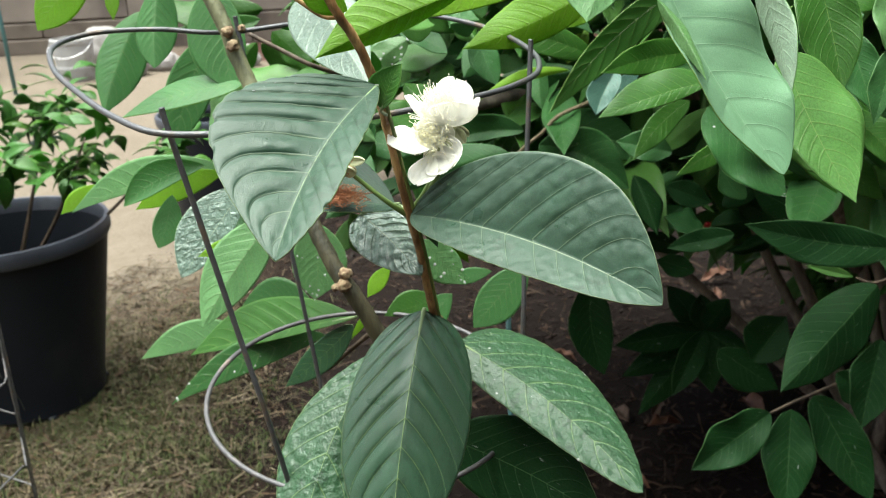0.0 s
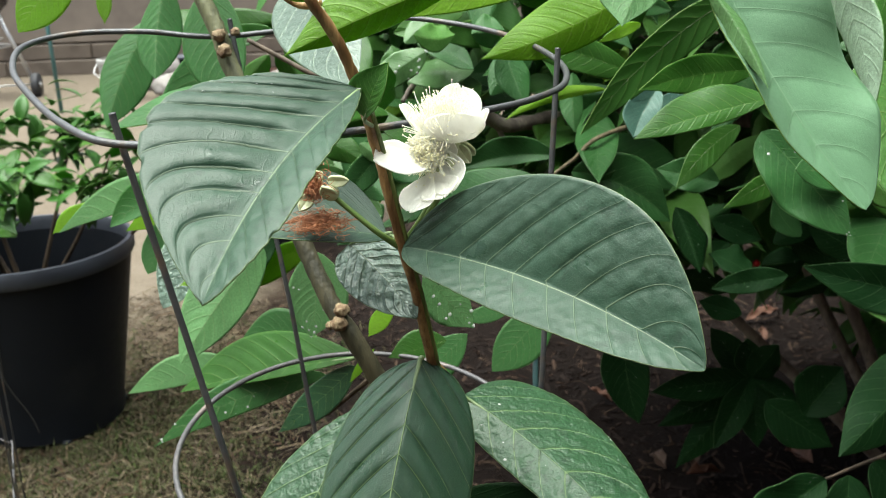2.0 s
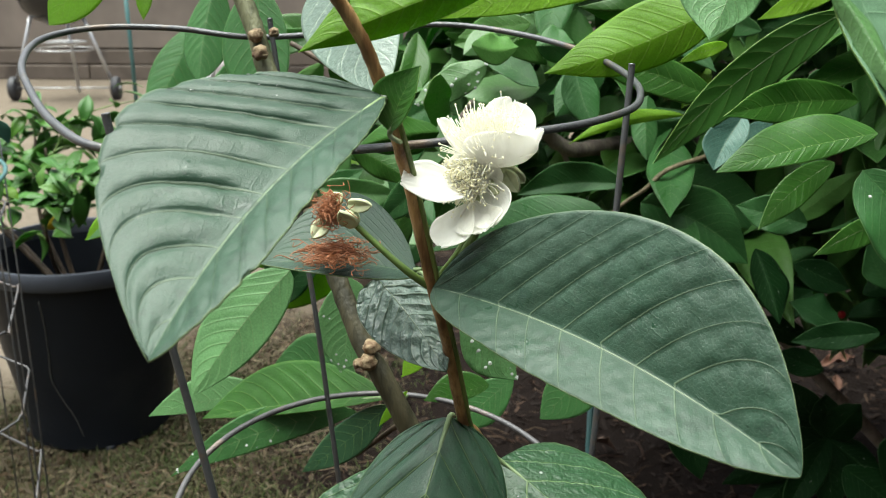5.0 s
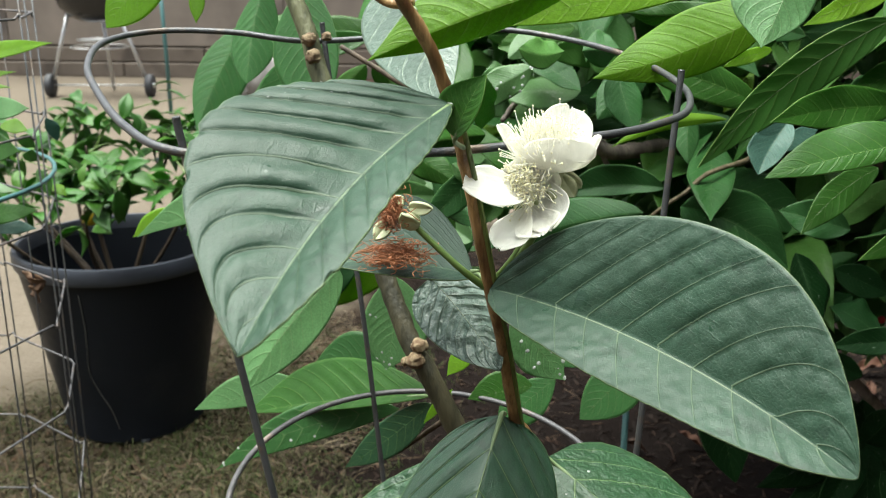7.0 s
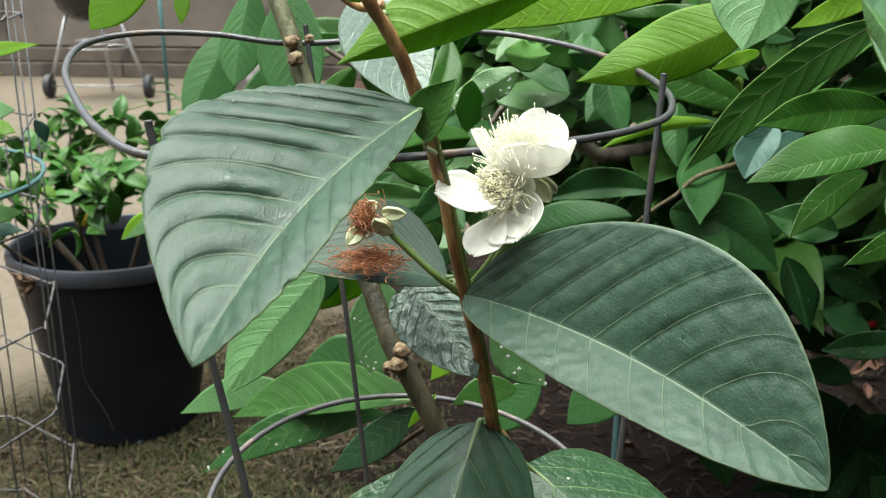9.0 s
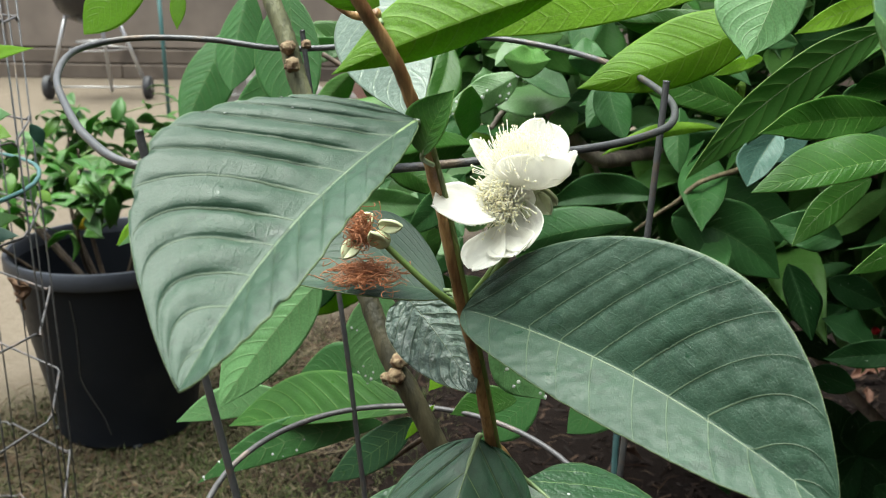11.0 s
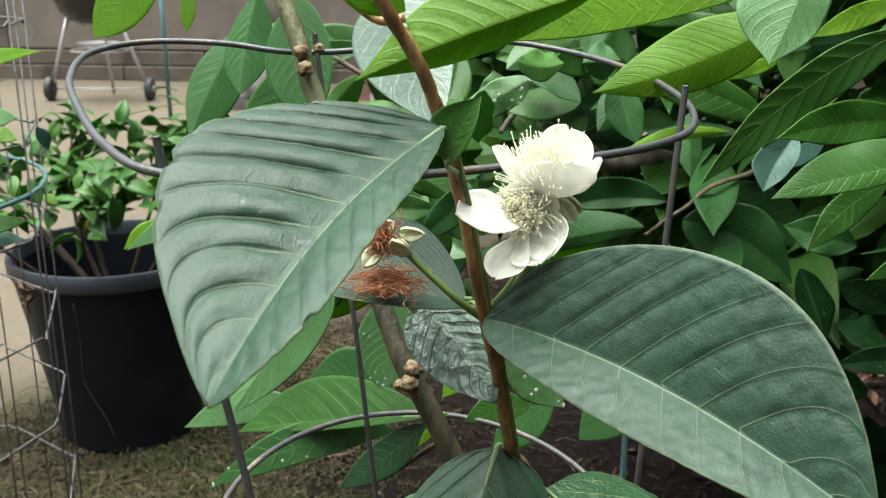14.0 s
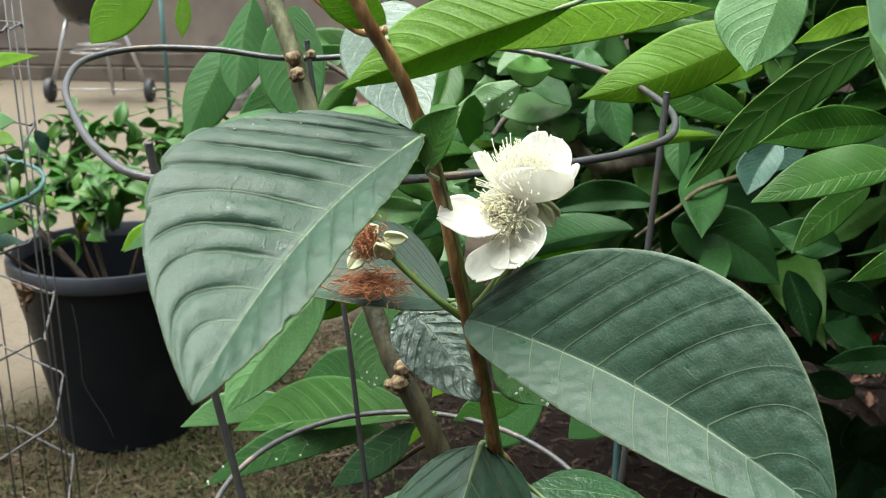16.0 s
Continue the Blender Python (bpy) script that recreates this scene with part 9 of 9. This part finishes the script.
def in_crown(q):
    """Whether a place lies in the shrub's crown: thick over the bed, thin over the path and well clear of the guava."""
    if q.y < 0.84 + 0.21 * max(0.0, 0.5 - q.x) or q.x < -0.20 + 0.8 * max(0.0, 0.9 - q.z):
        return False
    low = 0.70 - 0.32 * min(1.0, max(0.0, (q.y - 1.15) / 0.5)) - 0.42 * min(1.0, max(0.0, (q.x - 0.55) / 0.45))
    high = 1.18 + 0.35 * min(1.0, max(0.0, q.x + 0.1)) + 0.08 * noise.noise(q * 3)
    return low < q.z < high and ((q.x - 0.75) / 1.05) ** 2 + ((q.y - 1.45) / 0.78) ** 2 < 1 + 0.3 * noise.noise(q * 2.2)


def fill_pose(q):
    out = V(q.x - 0.75, (q.y - 1.45) * 1.3, 0)
    yaw = math.degrees(math.atan2(out.y, out.x)) + rng.gauss(0, 55)
    return Matrix.Translation(q) @ pose(0, 0, 0, rng.gauss(0, 25), rng.gauss(22, 24), yaw) @ Matrix.Scale(rng.uniform(0.65, 1.2), 4)


made = 0
while made < 285:
    q = V(rng.uniform(-0.22, 0.95), rng.uniform(0.82, 1.22), rng.uniform(0.2, 1.12))
    if in_crown(q):
        put("leaf", rng.choice(fill), shrub, at=fill_pose(q))
        made += 1
vs, fs, us, made = [], [], [], 0
far_v, far_f, far_uv, _ = blade_data((0, 0, 0), (0.11, 0, 0), (0, 0, 0.008), (0, 0.021, 0.007), (0, -0.021, 0.007), rows=7, cols=2, thick=0.0006, tipcurl=-0.15)
while made < 7500:
    q = V(rng.uniform(-0.3, 1.7), rng.uniform(1.0, 2.2), rng.uniform(0.12, 1.35))
    if in_crown(q):
        m = fill_pose(q)
        o = len(vs)
        vs += [m @ p for p in far_v]
        fs += [tuple(o + i for i in f) for f in far_f]
        us += far_uv
        made += 1
# Extra leaves over the crown, out of view, added to shade the bed below.
while made < 14500:
    q = V(rng.uniform(0.10, 2.2), rng.uniform(0.2, 2.3), rng.uniform(0.95, 1.70))
    far = ((q.x - 1.15) / 1.0) ** 2 + ((q.y - 1.25) / 0.95) ** 2 + 0.9 * noise.noise(q * 1.7) + 0.5 * noise.noise(q * 5)
    if (q.y > 0.80 + 0.5 * (q.z - 1.0) or q.x > 0.46 and q.z > 1.12) and far < 1.0 and (q.x > 0.5 or rng.random() < 0.3) and q.z < 1.62 - 0.42 * max(0.0, far) + 0.1 * noise.noise(q * 3):
        m = fill_pose(q) @ Matrix.Scale(1.2, 4)
        o = len(vs)
        vs += [m @ p for p in far_v]
        fs += [tuple(o + i for i in f) for f in far_f]
        us += far_uv
        made += 1
tagged(put("inner_leaves", mesh_of("inner_leaves", vs, fs, [M["shrub_far"]], us), shrub), kind="stuff")


# ---- litter on the ground ----
def scatter(name, label, category, count, zone, size, material, seed, shape):
    r = random.Random(seed)
    v, f = [], []
    made = 0
    while made < count:
        x, y, keep = zone(r)
        if r.random() > keep:
            continue
        z = ground_height(x, y)
        m = Matrix.Translation((x, y, z)) @ pose(0, 0, 0, r.gauss(0, 14), r.gauss(0, 14), r.uniform(0, 360)) @ Matrix.Scale(r.uniform(0.5, 1.5), 4)
        sv, sf = shape(r, size)
        o = len(v)
        v += [m @ V(*p) for p in sv]
        f += [tuple(o + i for i in q) for q in sf]
        made += 1
    return tagged(put(name, mesh_of(name, v, f, [material], smooth=False)), label, category, kind="stuff")


def chip(r, s):
    a, b, c = s * r.uniform(0.6, 2.4), s * r.uniform(0.12, 0.45), s * r.uniform(0.08, 0.2)
    k = r.uniform(0.5, 0.9)
    p = [(-a, -b, 0), (a, -b * k, 0), (a * k, b, 0), (-a * k, b * k, 0), (-a, -b, c), (a, -b * k, c), (a * k, b, c * 0.8), (-a * k, b * k, c)]
    return p, [(0, 3, 2, 1), (4, 5, 6, 7), (0, 1, 5, 4), (1, 2, 6, 5), (2, 3, 7, 6), (3, 0, 4, 7)]


def stalk_shape(r, s):
    l, w, b = s * r.uniform(0.6, 1.7), 0.0008 * r.uniform(0.6, 1.4), r.uniform(-0.2, 0.2) * s
    h = 0.004 + r.uniform(0, 0.008)
    return [(-l, -w, 0.001), (-l, w, 0.002), (0, b - w, h), (0, b + w, h + 0.001), (l, -w, 0.002), (l, w, 0.003)], [(0, 2, 3, 1), (2, 4, 5, 3)]


def tuft(r, s):
    p, f = [], []
    for _ in range(5):
        w, l, t = r.uniform(0, 6.28), s * r.uniform(0.5, 1.3), 0.0007
        c, d = math.cos(w), math.sin(w)
        o, x, y = len(p), r.gauss(0, 0.008), r.gauss(0, 0.008)
        lean = r.uniform(0.3, 1.5)
        p += [(x - d * t, y + c * t, -0.004), (x + d * t, y - c * t, -0.004), (x + c * l * lean * 0.5 + d * t, y + d * l * lean * 0.5 - c * t, l * 0.6), (x + c * l * lean * 0.5 - d * t, y + d * l * lean * 0.5 + c * t, l * 0.6), (x + c * l * lean, y + d * l * lean, l * 0.75)]
        f += [(o, o + 1, o + 2, o + 3), (o + 3, o + 2, o + 4)]
    return p, f


def crumb(r, s):
    a, b, c = (s * r.uniform(0.5, 1.2) for _ in range(3))
    return [(a, 0, 0), (0, b, 0), (-a, 0, 0), (0, -b, 0), (0, 0, c * 0.8), (0, 0, -c * 0.5)], [(0, 1, 4), (1, 2, 4), (2, 3, 4), (3, 0, 4), (1, 0, 5), (2, 1, 5), (3, 2, 5), (0, 3, 5)]


def bed(r):
    x, y = r.uniform(-0.6, 2.2), r.uniform(0.5, 3.3)
    return x, y, min(1.0, max(0.0, (x + 0.14 * y + 0.45 + 0.3 * noise.noise(V(x * 2, y * 2, 9))) * 2.2))


def turf(r):
    x, y = r.uniform(-2.6, 0.2), r.uniform(0.75, 3.6)
    rear = y + 2.0 * max(0.0, -x - 1.02)
    fade = min(1.0, max(0.0, (x + 2.6) * 1.4)) * min(1.0, max(0.0, (y - 0.75) * 3)) * min(1.0, max(0.0, (2.85 - rear + 0.5 * noise.noise(V(x * 2, y * 2, 22))) * 1.2)) * min(1.0, max(0.0, (-0.18 - x - 0.1 * y) * 3))
    return x, y, fade * min(1.0, max(0.05, 0.55 + 1.3 * noise.noise(V(x * 1.7, y * 1.7, 4))))


def lawn(r):
    x, y, k = turf(r)
    rear = y + 2.0 * max(0.0, -x - 1.02)
    rim = min(1.0, max(0.0, (x + 2.6) * 1.4)) * min(1.0, max(0.0, (2.35 - rear + 0.5 * noise.noise(V(x * 2, y * 2, 21))) * 1.5)) * min(1.0, max(0.0, (y - 0.75) * 3)) * min(1.0, max(0.0, (-0.22 - x) * 3))
    return x, y, 0.15 * rim + k * rim * min(1.0, max(0.0, 0.35 + 1.6 * noise.noise(V(x * 2.3, y * 2.3, 14)))) * min(1.0, max(0.1, (2.6 - y)))


scatter("bark_mulch", "dark shredded bark mulch over the bed, plant shade in its colour", "mulch", 20000, bed, 0.0085, M["shaded_chips"], 1, chip)
scatter("straw_litter", "dry straw and clippings strewn on the earth", "straw", 16000, turf, 0.021, M["straw"], 2, stalk_shape)
scatter("short_grass", "thin patchy short grass around the pot", "grass", 11000, lawn, 0.018, M["grass"], 3, tuft)
scatter("earth_crumbs", "loose crumbs of earth and grit", "earth", 6000, turf, 0.0045, M["gravel"], 4, crumb)
scatter("bed_straw", "thin brown bark fibres and stalks lying on the mulch", "straw", 4500, bed, 0.022, M["fibre"], 5, stalk_shape)
r = random.Random(8)
for k in range(16):
    x, y = r.uniform(0.0, 1.4), r.uniform(1.3, 2.1)
    l = r.uniform(0.04, 0.07)
    v, f, uv, s = blade_data((0, 0, 0), (l, 0, 0.008), (0, 0, 0.008), (0, l * 0.24, 0.012), (0, -l * 0.24, 0.010), rows=12, cols=4, crinkle=0.006, thick=0.0008, seed=k, wave=0.3)
    ob = put("dry_leaf", mesh_of("dry_leaf", v, f, [M["rust_leaf" if k % 3 == 0 else "dead"]] * 2, uv, s), at=pose(x, y, ground_height(x, y) + 0.010, r.gauss(0, 16), r.gauss(0, 10), r.uniform(0, 360)))
    tagged(ob, "curled dry leaf with rusty colour on mulch" if k % 3 == 0 else "curled brown dry leaf fallen on the mulch", "leaf", "fallen dry leaves")


def curled_leaf(at, length, turn, material, label, seed, curl=0.3):
    """A dead leaf rolled up along its midrib."""
    v, f, uv, s = blade_data((0, 0, 0), (length, 0, 0), (0, 0, length * 0.12), (0, length * 0.22, length * curl), (0, -length * 0.2, length * curl * 0.8), rows=16, cols=5, crinkle=0.004, thick=0.0008, seed=seed, wave=0.3, camber=0.3, tipcurl=0.3)
    ob = put("dry_leaf", mesh_of("dry_leaf", v, f, [M[material]] * 2, uv, s), at=at @ turn)
    return tagged(ob, label, "leaf", "fallen dry leaves")


for k, (x, y, l) in enumerate(((0.646, 2.368, 0.09), (0.655, 2.222, 0.06), (0.249, 1.891, 0.06), (0.426, 1.623, 0.09), (0.573, 1.71, 0.10), (0.40, 1.95, 0.07))):
    curled_leaf(Matrix.Translation((x, y, ground_height(x, y) + 0.010)), l, pose(0, 0, 0, 8, 0, 15 + 67 * k), "rust_leaf", "curled rust-coloured dry leaf on mulch", 40 + k, 0.12)
curled_leaf(Matrix.Translation((-0.632, 1.018, 0.628)), 0.032, pose(0, 0, 0, 20, 80, 30), "hanging", "shrivelled brown leaf hanging on the wire cage", 51, 0.5)
curled_leaf(Matrix.Translation((-0.619, 1.018, 0.610)), 0.032, pose(0, 0, 0, -30, 70, 100), "hanging", "shrivelled brown leaf hanging on the wire cage", 52, 0.5)
curled_leaf(Matrix.Translation((0.3099, 1.4467, 0.5935)), 0.075, pose(0, 0, 0, 60, -20, 10), "pale_dead", "pale pinkish dry leaf caught in the shrub", 61, 0.15)
curled_leaf(Matrix.Translation((0.2903, 1.4552, 0.6184)), 0.04, pose(0, 0, 0, 60, 20, 40), "pale_dead", "pale pinkish dry leaf caught in the shrub", 62, 0.15)

# ---- blocks and boards of the wall ----
panel = box_mesh("panel", 2.394, 0.05, 0.894, 0.004, M["block"])
for row in range(2):
    for c in range(8):
        put("panel", panel, wall, at=WALL @ pose(-5.6 + c * 2.4, 0.0, 0.262 + row * 0.90))
board = box_mesh("board", 2.39, 0.07, 0.118, 0.006, M["board"])
for row in range(2):
    for c in range(5):
        put("board", board, wall, at=WALL @ pose(-4.6 + c * 2.4 + row * 0.7, -0.012 - 0.03 * (1 - row), 0.0 + row * 0.128, 0, 0, 0))
